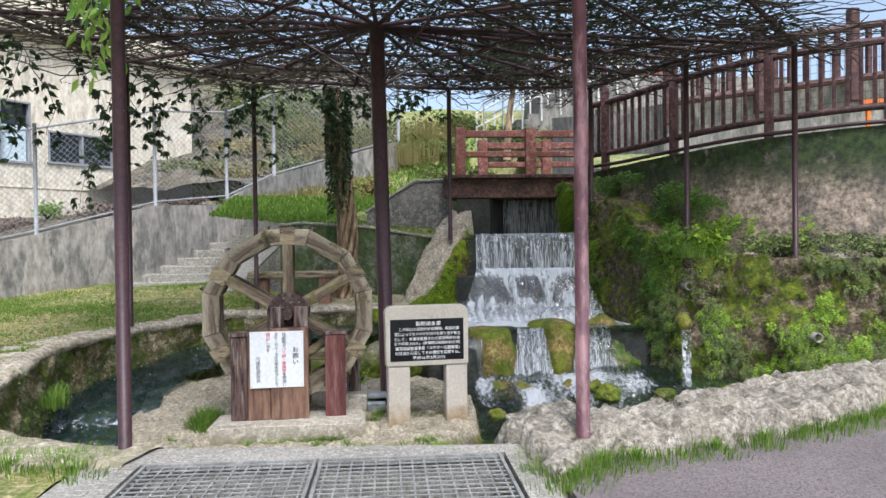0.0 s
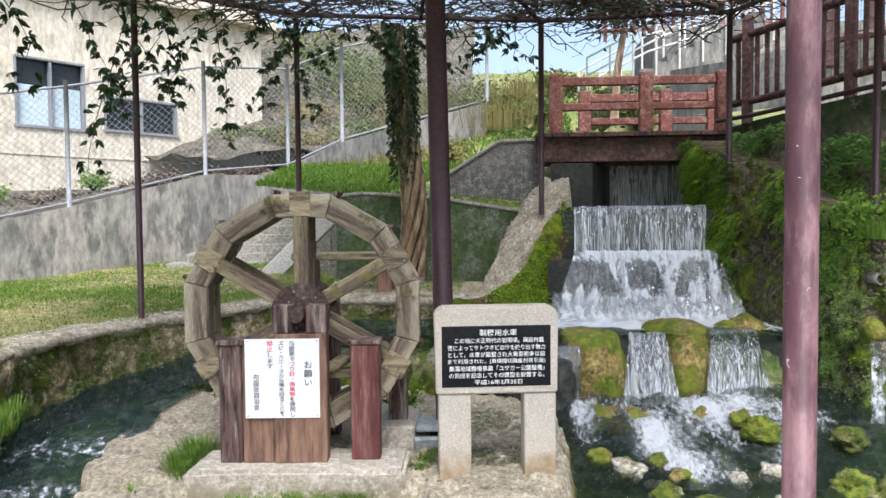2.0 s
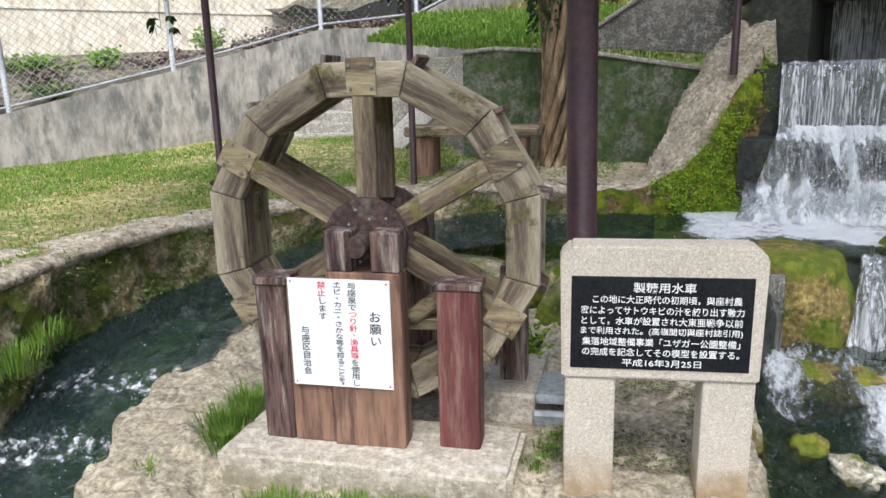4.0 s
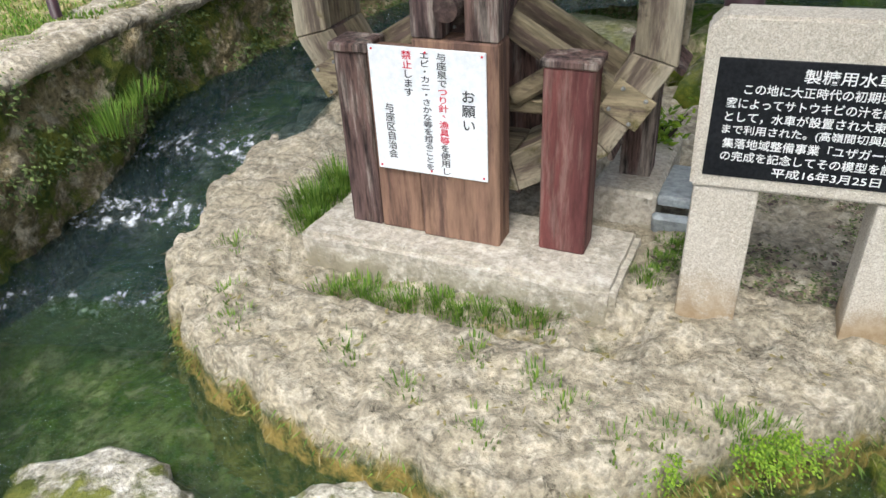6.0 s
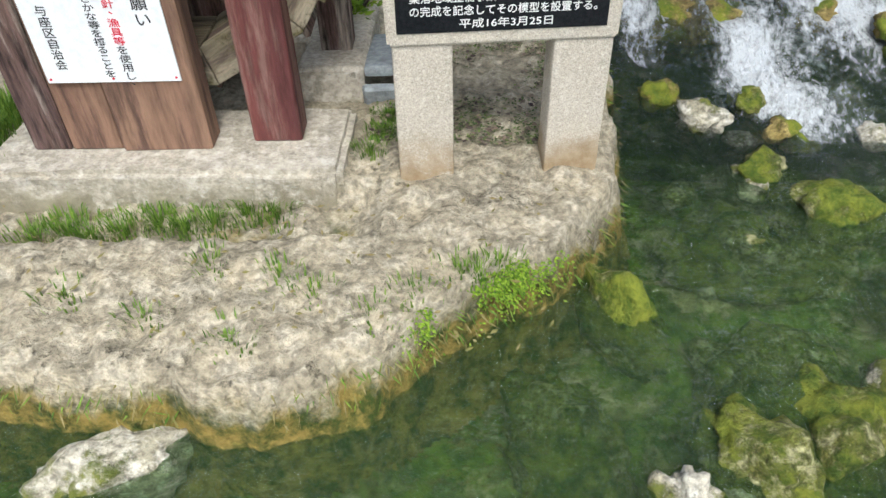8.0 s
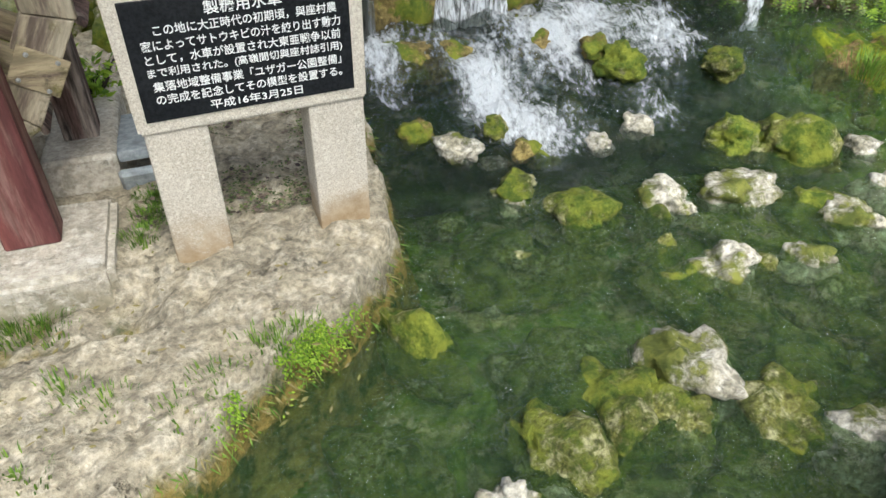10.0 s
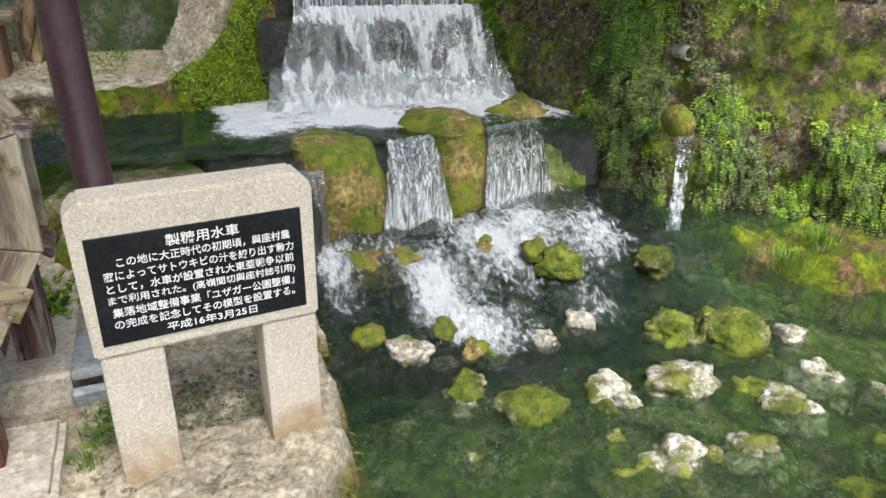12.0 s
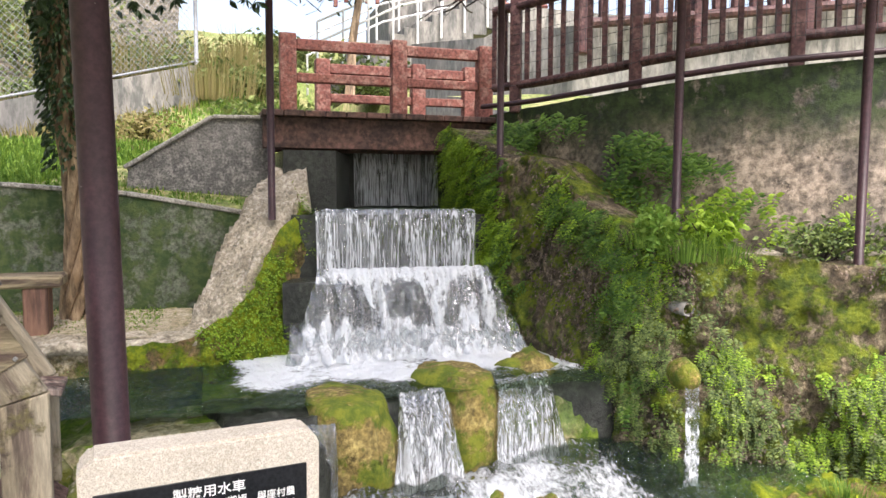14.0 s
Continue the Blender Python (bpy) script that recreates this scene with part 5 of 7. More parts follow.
# ---- drain gratings ----
for x0, x1 in ((-0.955, 0.145), (0.165, 1.355)):
    g = thing("drain_grating", ((x0 + x1) / 2, 4.15, -0.04), "grey steel drain grating set in the pavement", "grating", "drain gratings")
    bm = bmesh.new()
    for c, s in ((((x0 + x1) / 2, 4.785, -0.022), (x1 - x0, 0.022, 0.045)), (((x0 + x1) / 2, 3.515, -0.022), (x1 - x0, 0.022, 0.045)), ((x0 + 0.011, 4.15, -0.022), (0.022, 1.248, 0.045)), ((x1 - 0.011, 4.15, -0.022), (0.022, 1.248, 0.045))):
        box(bm, c, s, bevel=0.002)
    part("frame", bm, M["steel"], g)
    bm = bmesh.new()
    box(bm, (0, 0, 0), (0.012, 1.24, 0.016), bevel=0.001)
    first = part("bar", bm, M["steel"], g)
    n = int((x1 - x0 - 0.06) / 0.072)
    for i in range(n):
        o = first if i == 0 else first.copy()
        if i:
            scene.collection.objects.link(o)
        o.location = (x0 + 0.05 + (x1 - x0 - 0.1) * i / (n - 1), 4.15, -0.024)
    bm = bmesh.new()
    box(bm, (0, 0, 0), (x1 - x0 - 0.04, 0.009, 0.010), bevel=0.001)
    first = part("cross_bar", bm, M["steel"], g)
    for i in range(17):
        o = first if i == 0 else first.copy()
        if i:
            scene.collection.objects.link(o)
        o.location = ((x0 + x1) / 2, 3.56 + 1.19 * i / 16, -0.015)

# ---- pergola: posts, ring and spoke pipes ----
ROOF = 4.0
pergola = thing("pergola", (0.52, 8.8, -0.55), "large dark brown steel pipe pergola over the stream", "pergola")
POSTS = [(1.885, 4.68, 0.12, 0.046, "worn_post"), (-1.2, 5.15, -0.12, 0.046, "post_paint"), (-3.75, 8.4, 0.15, 0.038, "post_paint"), (-3.05, 10.66, 0.2, 0.036, "post_paint"), (-1.5, 11.9, 0.3, 0.036, "post_paint"), (1.70, 12.5, 1.4, 0.038, "post_paint"), (4.13, 12.3, 1.8, 0.038, "post_paint"), (5.0, 10.35, 1.1, 0.038, "post_paint"), (6.14, 9.47, 1.0, 0.038, "post_paint")]
for x, y, z, r, mt in POSTS:
    bm = bmesh.new()
    tube(bm, [(x, y, z), (x, y, ROOF + 0.05)], r, 16)
    part("post", bm, M[mt], pergola, smooth=True)
bm = bmesh.new()
tube(bm, [(0.60, 8.8, -0.6), (0.52, 8.8, ROOF + 0.02)], 0.088, 20)
part("centre_post", bm, M["post_paint"], pergola, "thick brown centre post", smooth=True)
ring = [p[:2] for p in POSTS]
CEN = (0.52, 8.8)
for a, b in zip(ring, ring[1:] + ring[:1]):
    bm = bmesh.new()
    tube(bm, [(*a, ROOF + 0.02), (*b, ROOF + 0.02)], 0.03, 8)
    part("ring_pipe", bm, M["post_paint"], pergola, smooth=True)
    for f in (0.0, 0.5):
        p = [u + (v - u) * f for u, v in zip(a, b)]
        bm = bmesh.new()
        tube(bm, [(*CEN, ROOF), (*p, ROOF)], 0.028, 8)
        part("spoke_pipe", bm, M["post_paint"], pergola, smooth=True)
for k in (0.35, 0.68):
    pts = [(CEN[0] + (x - CEN[0]) * k, CEN[1] + (y - CEN[1]) * k, ROOF - 0.03) for x, y in ring]
    for a, b in zip(pts, pts[1:] + pts[:1]):
        bm = bmesh.new()
        tube(bm, [a, b], 0.022, 6)
        part("inner_pipe", bm, M["post_paint"], pergola, smooth=True)
for k in range(5):
    bm = bmesh.new()
    a = 0.4 + 1.25 * k
    tube(bm, [(0.53, 8.8, ROOF - 0.75), (CEN[0] + 1.1 * math.cos(a), CEN[1] + 1.1 * math.sin(a), ROOF - 0.03)], 0.016, 6)
    part("brace", bm, M["post_paint"], pergola)

# ---- climbing vine over the pergola ----
rng = random.Random(7)
vine = thing("climbing_vine", (-0.22, 13.0, 0.45), "dense dark climbing vine with a twisted woody trunk", "vine")


def on_roof(x, y, grow=0.25):
    px = [(CEN[0] + (a - CEN[0]) * (1 + grow / 4), CEN[1] + (b - CEN[1]) * (1 + grow / 4)) for a, b in ring]
    c = False
    for (ax, ay), (bx, by) in zip(px, px[1:] + px[:1]):
        if (ay > y) != (by > y) and x < (bx - ax) * (y - ay) / (by - ay) + ax:
            c = not c
    return c


for k in range(7):
    bm = bmesh.new()
    a0 = k * 0.9
    pts = []
    for i in range(30):
        f = i / 29
        a = a0 + 6.5 * f
        r = 0.15 * (1 - 0.35 * f) + 0.02 * math.sin(9 * f + k)
        pts.append((-0.18 + r * math.cos(a) + 0.10 * math.sin(5 * f) - 0.03 * f, 12.95 + r * math.sin(a) - 0.5 * f, 0.4 + 3.6 * f))
    tube(bm, pts, 0.078 - 0.005 * k, 7, 0.035)
    part("trunk", bm, M["vine_bark"], vine, smooth=True)


def leaf_quad(vs, fs, p, d, n, length, width):
    """One pointed, folded leaf from p along d with the flat side n."""
    s = d.cross(n).normalized() * width / 2
    n = s.cross(d).normalized()
    i = len(vs)
    mid = p + d * length * 0.45 + n * width * 0.12
    vs += [p, mid + s - n * width * 0.15, p + d * length, mid - s - n * width * 0.15, mid]
    fs += [(i, i + 1, i + 4), (i + 1, i + 2, i + 4), (i + 2, i + 3, i + 4), (i + 3, i, i + 4)]


def rand_dir(r, flat=1.0):
    a, z = r.uniform(0, 2 * math.pi), r.uniform(-1, 1) * flat
    return Vector((math.cos(a), math.sin(a), z)).normalized()


bm = bmesh.new()
verts, faces = [], []
made = 0
while made < 2000:
    x, y = rng.uniform(-4.2, 6.6), rng.uniform(4.2, 13.2)
    if not on_roof(x, y) or rng.random() < 0.4 * smooth(8.0, 5.0, y):
        continue
    a = math.atan2(y - CEN[1], x - CEN[0]) + rng.choice((0, 1.57)) + rng.gauss(0, 0.35)
    n = rng.randint(5, 9)
    pts = [(x, y, ROOF + rng.uniform(-0.12, 0.28))]
    for i in range(n):
        a += rng.gauss(0, 0.22)
        px, py, pz = pts[-1]
        pts.append((px + 0.22 * math.cos(a), py + 0.22 * math.sin(a), min(ROOF + 0.4, max(ROOF - 0.18, pz + rng.gauss(0, 0.05)))))
    r = rng.choice((0.004, 0.006, 0.008, 0.012))
    i0 = len(verts)
    for k, p in enumerate(pts):
        for j in range(3):
            t = 2.094 * j
            verts.append((p[0] + r * math.cos(t) * math.sin(a), p[1] - r * math.cos(t) * math.cos(a), p[2] + r * math.sin(t)))
    for k in range(len(pts) - 1):
        for j in range(3):
            faces.append((i0 + 3 * k + j, i0 + 3 * k + (j + 1) % 3, i0 + 3 * k + 3 + (j + 1) % 3, i0 + 3 * k + 3 + j))
    made += 1
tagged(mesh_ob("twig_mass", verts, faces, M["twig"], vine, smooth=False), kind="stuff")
bm.free()
vs, fs = [], []
made = 0
while made < 13000:
    x, y = rng.uniform(-4.2, 6.6), rng.uniform(4.2, 13.2)
    dens = 0.35 + 0.65 * smooth(-0.25, 0.3, noise.noise(Vector((x * 0.7, y * 0.7, 2))))
    if not on_roof(x, y) or rng.random() > dens:
        continue
    d = rand_dir(rng, 0.6)
    leaf_quad(vs, fs, Vector((x, y, ROOF + 0.08 + abs(rng.gauss(0, 0.16)) - 0.08)), d, Vector((rng.gauss(0, 0.4), rng.gauss(0, 0.4), 1)), rng.uniform(0.06, 0.12), rng.uniform(0.03, 0.06))
    made += 1
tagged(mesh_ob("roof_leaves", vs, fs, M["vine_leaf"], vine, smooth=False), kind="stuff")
# hanging sprays of leaves at the roof's far-left edge and round the trunk
vs, fs, tv = [], [], bmesh.new()
sprays = [(-3.5, 10.0, 1.5), (-3.3, 10.4, 1.2), (-2.9, 10.9, 1.55), (-2.7, 11.0, 1.3), (-2.4, 11.3, 1.75), (-2.2, 11.2, 1.1), (-1.9, 11.6, 0.9), (-1.5, 11.8, 1.2), (-1.2, 11.9, 0.6), (-0.9, 12.1, 0.6), (-0.6, 12.2, 0.8), (-0.4, 12.3, 0.5), (0.1, 12.3, 0.5), (0.4, 12.4, 0.7), (0.9, 12.5, 0.55), (-3.9, 9.4, 1.2), (-4.0, 8.8, 1.5), (-3.7, 9.0, 0.8), (-2.9, 10.6, 0.9), (-1.7, 11.7, 1.4), (1.3, 12.5, 0.4), (-4.1, 9.9, 1.9), (-3.2, 10.9, 2.0)]
for x, y, ln in sprays:
    a = rng.uniform(0, 6.28)
    pts = [Vector((x, y, ROOF))]
    for i in range(12):
        a += rng.gauss(0, 0.5)
        pts.append(pts[-1] + Vector((0.07 * math.cos(a), 0.07 * math.sin(a), -ln / 12)))
    tube(tv, pts, 0.006, 4, 0.003)
    for p in pts[1:]:
        for _ in range(2):
            q = p + rand_dir(rng) * rng.uniform(0.02, 0.16)
            stem = Vector((rng.gauss(0, 0.6), rng.gauss(0, 0.6), -0.8)).normalized()
            side = rand_dir(rng)
            for k in (-1.1, -0.5, 0.0, 0.5, 1.1):
                leaf_quad(vs, fs, q, (stem + side * k).normalized(), rand_dir(rng), rng.uniform(0.09, 0.14), rng.uniform(0.04, 0.055))
tagged(part("sprig_mass", tv, M["twig"], vine), kind="stuff")
for _ in range(2600):
    f = rng.random() ** 0.8
    a = rng.uniform(0, 6.28)
    q = Vector((-0.2 + 0.2 * math.cos(a) * rng.uniform(0.5, 1.1), 12.75 - 0.3 * f + 0.2 * math.sin(a), 1.9 + 2.1 * f))
    leaf_quad(vs, fs, q, Vector((math.cos(a) * 0.6, math.sin(a) * 0.6, -0.8)).normalized(), rand_dir(rng), rng.uniform(0.05, 0.09), rng.uniform(0.03, 0.05))
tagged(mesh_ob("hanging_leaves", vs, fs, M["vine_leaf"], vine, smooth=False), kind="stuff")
vs, fs = [], []
for _ in range(70):
    p = Vector((-1.42 + rng.gauss(0, 0.10), 5.3 + rng.gauss(0, 0.08), 3.05 + rng.gauss(0, 0.22)))
    leaf_quad(vs, fs, p, Vector((rng.gauss(0, 0.5), rng.gauss(0, 0.4), -1)).normalized(), rand_dir(rng), rng.uniform(0.10, 0.16), rng.uniform(0.04, 0.06))
for _ in range(60):
    p = Vector((-1.2 + rng.gauss(0, 0.12), 5.15 + rng.gauss(0, 0.1), 3.6 + rng.uniform(-0.5, 0.3)))
    leaf_quad(vs, fs, p, Vector((rng.gauss(0, 0.5), rng.gauss(0, 0.4), -1)).normalized(), rand_dir(rng), rng.uniform(0.10, 0.16), rng.uniform(0.04, 0.06))
tagged(mesh_ob("fresh_leaves", vs, fs, M["fresh_leaf"], vine, smooth=False), kind="stuff")

# ---- footbridge ----
bridge = thing("footbridge", (3.1, 14.1, 2.2), "small brown timber footbridge with red-brown rails", "bridge")
bm = bmesh.new()
box(bm, (3.12, 13.56, 2.37), (2.85, 0.14, 0.36), bevel=0.01)
part("front_beam", bm, M["beam_brown"], bridge, "dark stained front beam")
bm = bmesh.new()
box(bm, (3.12, 14.55, 2.37), (2.85, 0.14, 0.34), bevel=0.01)
part("rear_beam", bm, M["beam_brown"], bridge)
bm = bmesh.new()
box(bm, (0, 0, 0), (0.23, 1.35, 0.07), bevel=0.008)
plank = part("deck_plank", bm, M["beam_brown"], bridge)
for i in range(12):
    o = plank if i == 0 else plank.copy()
    if i:
        scene.collection.objects.link(o)
    o.location = (1.80 + 0.24 * i, 14.05, 2.587)
for y, xs, zt in ((13.62, (2.0, 3.33, 4.45), 3.52), (14.58, (2.55, 3.85, 4.6), 3.42)):
    for x in xs:
        bm = bmesh.new()
        box(bm, (x, y, (2.622 + zt) / 2), (0.19, 0.17, zt - 2.622), bevel=0.02, seg=2)
        part("rail_post", bm, M["bridge_red"], bridge)
    for z, h in ((zt - 0.12, 0.13), (zt - 0.50, 0.11)):
        for xa, xb in zip(xs, xs[1:]):
            bm = bmesh.new()
            box(bm, ((xa + xb) / 2, y, z), (xb - xa - 0.192, 0.09, h), bevel=0.012)
            part("rail", bm, M["bridge_red"], bridge)

# ---- brown railing on the upper wall ----
railing = thing("railing", (5.6, 11.1, 2.75), "brown slatted railing on top of the concrete wall", "railing")
RL = [tuple(r) for r in soften(resample([(4.42, 13.2, 2.68), (4.72, 12.6, 2.68), (4.98, 11.9, 2.7), (5.42, 11.1, 2.76), (6.1, 10.42, 2.85), (7.3, 9.78, 2.94), (10.5, 8.5, 3.02)], 0.17), 3)]
for i, (x, y, z) in enumerate(RL):
    bm = bmesh.new()
    if i % 9 == 2:
        box(bm, (x, y, z + 0.7), (0.13, 0.13, 1.5), (0, 0, -35), 0.02, 2)
        part("post", bm, M["fence_brown"], railing)
    else:
        box(bm, (x, y, z + 0.72), (0.055, 0.055, 0.86), (0, 0, -35), 0.008)
        part("baluster", bm, M["fence_brown"], railing)
for dz, r in ((0.27, 0.052), (1.18, 0.058)):
    bm = bmesh.new()
    tube(bm, [(x, y, z + dz) for x, y, z in RL], r, 8)
    part("rail", bm, M["fence_brown"], railing, smooth=True)
bm = bmesh.new()
tube(bm, [(x - 0.22, y - 0.16, z + 0.02) for x, y, z in RL], 0.03, 8)
part("pipe_rail", bm, M["post_paint"], railing, smooth=True)
vs, fs = [], []
bm = bmesh.new()
for k in range(9):
    tube(bm, [(x - 0.1, y - 0.08, z + 0.25 + 0.115 * k) for x, y, z in RL[::3]], 0.003, 3)
for x, y, z in [r for a, b in zip(RL[8:], RL[9:]) for r in (a, tuple((p + q) / 2 for p, q in zip(a, b)))]:
    tube(bm, [(x - 0.1, y - 0.08, z + 0.22), (x - 0.1, y - 0.08, z + 1.2)], 0.003, 3)
part("wire_mesh", bm, M["ink"], railing, "thin dark wire mesh")

# reddish fence on the street above
fence2 = thing("street_fence", (9, 14.5, 4.2), "red-brown street fence on the slope above", "fence")
for i in range(26):
    bm = bmesh.new()
    x, y = 6.6 + 0.30 * i, 15.0 - 0.06 * i
    if i % 6 == 0:
        box(bm, (x, y, 4.75 + 0.03 * i), (0.2, 0.2, 1.9), bevel=0.02)
        part("post", bm, M["fence_brown"], fence2)
    else:
        box(bm, (x, y, 4.75 + 0.03 * i), (0.1, 0.1, 1.1), bevel=0.01)
        part("slat", bm, M["fence_brown"], fence2)
for dz in (-0.5, 0.55):
    bm = bmesh.new()
    tube(bm, [(6.5, 15.0, 4.75 + dz), (14.2, 13.46, 5.53 + dz)], 0.08, 8)
    part("rail", bm, M["fence_brown"], fence2)
barrier = thing("barrier", (8.6, 11.2, 3.0), "orange plastic barrier behind the railing", "barrier")
bm = bmesh.new()
box(bm, (8.6, 11.0, 3.52), (0.75, 0.06, 0.12), (0, 0, -25), 0.01)
part("board", bm, M["orange"], barrier)
for s in (-0.3, 0.3):
    bm = bmesh.new()
    box(bm, (8.6 + s * 0.9, 11.0 - s * 0.42, 3.23), (0.06, 0.06, 0.5), bevel=0.006)
    part("leg", bm, M["orange"], barrier)

# ---- chain-link fence on the left wall ----
fence = thing("chain_link_fence", (-4.5, 15.1, 2.0), "galvanised chain-link fence on the retaining wall", "fence")
FOOT = [(-12.4, 7.95, -0.1), (-9.4, 10.7, 0.6), (-7.45, 12.5, 1.12), (-5.88, 14.0, 1.62), (-4.2, 15.55, 2.22), (-3.02, 16.85, 2.42), (-2.05, 17.5, 2.98), (0.95, 20.2, 4.18)]


def foot_at(s):
    for a, b in zip(FOOT, FOOT[1:]):
        l = math.hypot(b[0] - a[0], b[1] - a[1])
        if s <= l or b is FOOT[-1]:
            f = min(1.0, s / l)
            return tuple(p + (q - p) * f for p, q in zip(a, b))
        s -= l


LEN = sum(math.hypot(b[0] - a[0], b[1] - a[1]) for a, b in zip(FOOT, FOOT[1:]))
HF = 1.95
for i in range(len(FOOT)):
    x, y, z = FOOT[i]
    bm = bmesh.new()
    tube(bm, [(x, y, z - 0.05), (x, y, z + HF + 0.1)], 0.038, 8)
    part("post", bm, M["galvanised"], fence, smooth=True)
bm = bmesh.new()
tube(bm, [(x, y, z + HF) for x, y, z in FOOT], 0.022, 6)
part("top_rail", bm, M["galvanised"], fence, smooth=True)
bm = bmesh.new()
tube(bm, [(x, y, z + 0.06) for x, y, z in FOOT], 0.022, 6)
part("bottom_rail", bm, M["galvanised"], fence, smooth=True)
verts, faces = [], []
s = -HF
while s < LEN:
    for sg in (1, -1):
        run = []
        for k in range(9):
            u = s + HF * k / 8
            if 0 <= u <= LEN:
                x, y, z = foot_at(u)
                run.append((x, y, z + 0.06 + (HF - 0.08) * (k / 8 if sg > 0 else 1 - k / 8)))
        for p, q in zip(run, run[1:]):
            i = len(verts)
            w = 0.0042
            verts += [(p[0], p[1], p[2] - w), (p[0], p[1], p[2] + w), (q[0], q[1], q[2] + w), (q[0], q[1], q[2] - w), (p[0] - w, p[1] + w, p[2]), (q[0] - w, q[1] + w, q[2])]
            faces += [(i, i + 1, i + 2, i + 3), (i + 1, i + 4, i + 5, i + 2), (i + 4, i, i + 3, i + 5)]
    s += 0.12
tagged(mesh_ob("wire_netting", verts, faces, M["galvanised"], fence, smooth=False), kind="stuff")

# ---- cream house ----
HC, HF_, HN = Vector((-5, 21.5, 0)), Vector((-0.6, -0.8, 0)), Vector((0.8, -0.6, 0))


def facade(s, z, out=0.0):
    return tuple(HC + HF_ * s + HN * out + Vector((0, 0, z)))


house = thing("house", facade(6, 1.5), "cream plastered house with a low roof and sliding windows", "house")
WIN = [(5.98, 4.58, 3.31, 4.77), (4.18, 2.44, 3.36, 4.17)]


def facade_box(s0, s1, z0, z1, o0, o1, name, mat, parent, label="", bevel=0.006):
    bm = bmesh.new()
    c = Vector(facade((s0 + s1) / 2, (z0 + z1) / 2, (o0 + o1) / 2))
    box(bm, c, (abs(s1 - s0), abs(o1 - o0), abs(z1 - z0)), (0, 0, math.degrees(math.atan2(-0.8, -0.6))), bevel)
    return part(name, bm, mat, parent, label)


for s0, s1, z0, z1 in ((0, 2.44, 1.0, 7.0), (2.44, 4.18, 1.0, 3.36), (2.44, 4.18, 4.17, 7.0), (4.18, 4.58, 1.0, 7.0), (4.58, 5.98, 1.0, 3.31), (4.58, 5.98, 4.77, 7.0), (5.98, 14.0, 1.0, 7.0)):
    facade_box(s0, s1, z0, z1, -0.25, 0.0, "wall", M["cream_wall"], house, bevel=0)
facade_box(0.0, 0.25, 1.0, 7.0, -7.0, -0.251, "wall", M["cream_wall"], house, bevel=0)
facade_box(-0.25, 14.3, 6.35, 6.55, -7.3, 0.35, "eave", M["cream_wall"], house, "cream eave slab")
facade_box(2.3, 14.2, 6.551, 7.4, -7.0, 0.02, "parapet", M["cream_wall"], house)
facade_box(0.02, 14.0, 2.75, 2.80, 0.002, 0.02, "ledge", M["cream_wall"], house)
for s1, s0, z0, z1 in WIN:
    w = facade_box(s0, s1, z0, z1, -0.14, -0.12, "window", M["window_glass"], house, "dark sliding window in a pale frame")
    facade_box(s0, s1, z1 - 0.05, z1, -0.119, 0.03, "frame", M["galvanised"], w)
    facade_box(s0 - 0.03, s1 + 0.03, z0, z0 + 0.06, -0.119, 0.05, "sill", M["galvanised"], w)
    for s in (s0 + 0.025, (s0 + s1) / 2, s1 - 0.025):
        facade_box(s - 0.025, s + 0.025, z0 + 0.061, z1 - 0.051, -0.119, 0.02, "frame", M["galvanised"], w)
    if s1 > 5:
        facade_box(s0 + 0.06, s1 - 0.06, z0 + 0.07, z0 + 0.9, -0.118, -0.10, "pane", M["window_film"], w, "pale frosted pane")

# ---- stone steps, bench ----
steps = thing("stone_steps", (-3.2, 14.6, 0.5), "worn pale stone steps beside the grey wall", "steps")
for i in range(8):
    bm = bmesh.new()
    c = Vector((-3.75, 14.75, 0.66)).lerp(Vector((-1.75, 15.75, 1.72)), i / 7)
    box(bm, (c.x, c.y, c.z - 0.45), (1.5, 0.62, 0.9), (0, 0, 14), 0.025, 2)
    for v in bm.verts:
        v.co += Vector((1, 1, 1)) * 0.012 * fbm(*v.co, 3)
    part("step", bm, M["cement_lip"], steps)
kerb = bmesh.new()
bar_between(kerb, (-2.55, 13.9, 0.45), (-1.25, 13.9, 1.68), 0.14, 0.3, 0.02, (0, 0, 1))
part("kerb", kerb, M["pale_concrete"], steps, "pale sloping kerb")
bench = thing("stone_bench", (-1.0, 12.4, 0.45), "plain grey-brown slab bench on the lawn", "bench")
bm = bmesh.new()
box(bm, (-0.97, 12.45, 0.86), (1.5, 0.42, 0.11), (0, 0, 2), 0.02)
part("seat", bm, M["weathered_wood"], bench)
for x in (-1.5, -0.45):
    bm = bmesh.new()
    box(bm, (x, 12.45, 0.58), (0.2, 0.34, 0.45), (0, 0, 2), 0.015)
    part("leg", bm, M["tan_wood"], bench)
lid = thing("drain_box", (0.45, 8.55, -0.56), "pale grey plastic drain cover behind the sign", "drain cover")
bm = bmesh.new()
box(bm, (0.46, 8.72, -0.42), (0.24, 0.55, 0.06), (-8, 0, 5), 0.02, 2)
part("cover", bm, M["grey_plastic"], lid)
bm = bmesh.new()
box(bm, (0.46, 8.45, -0.52), (0.22, 0.05, 0.16), (20, 0, 5), 0.015)
part("flap", bm, M["grey_plastic"], lid)

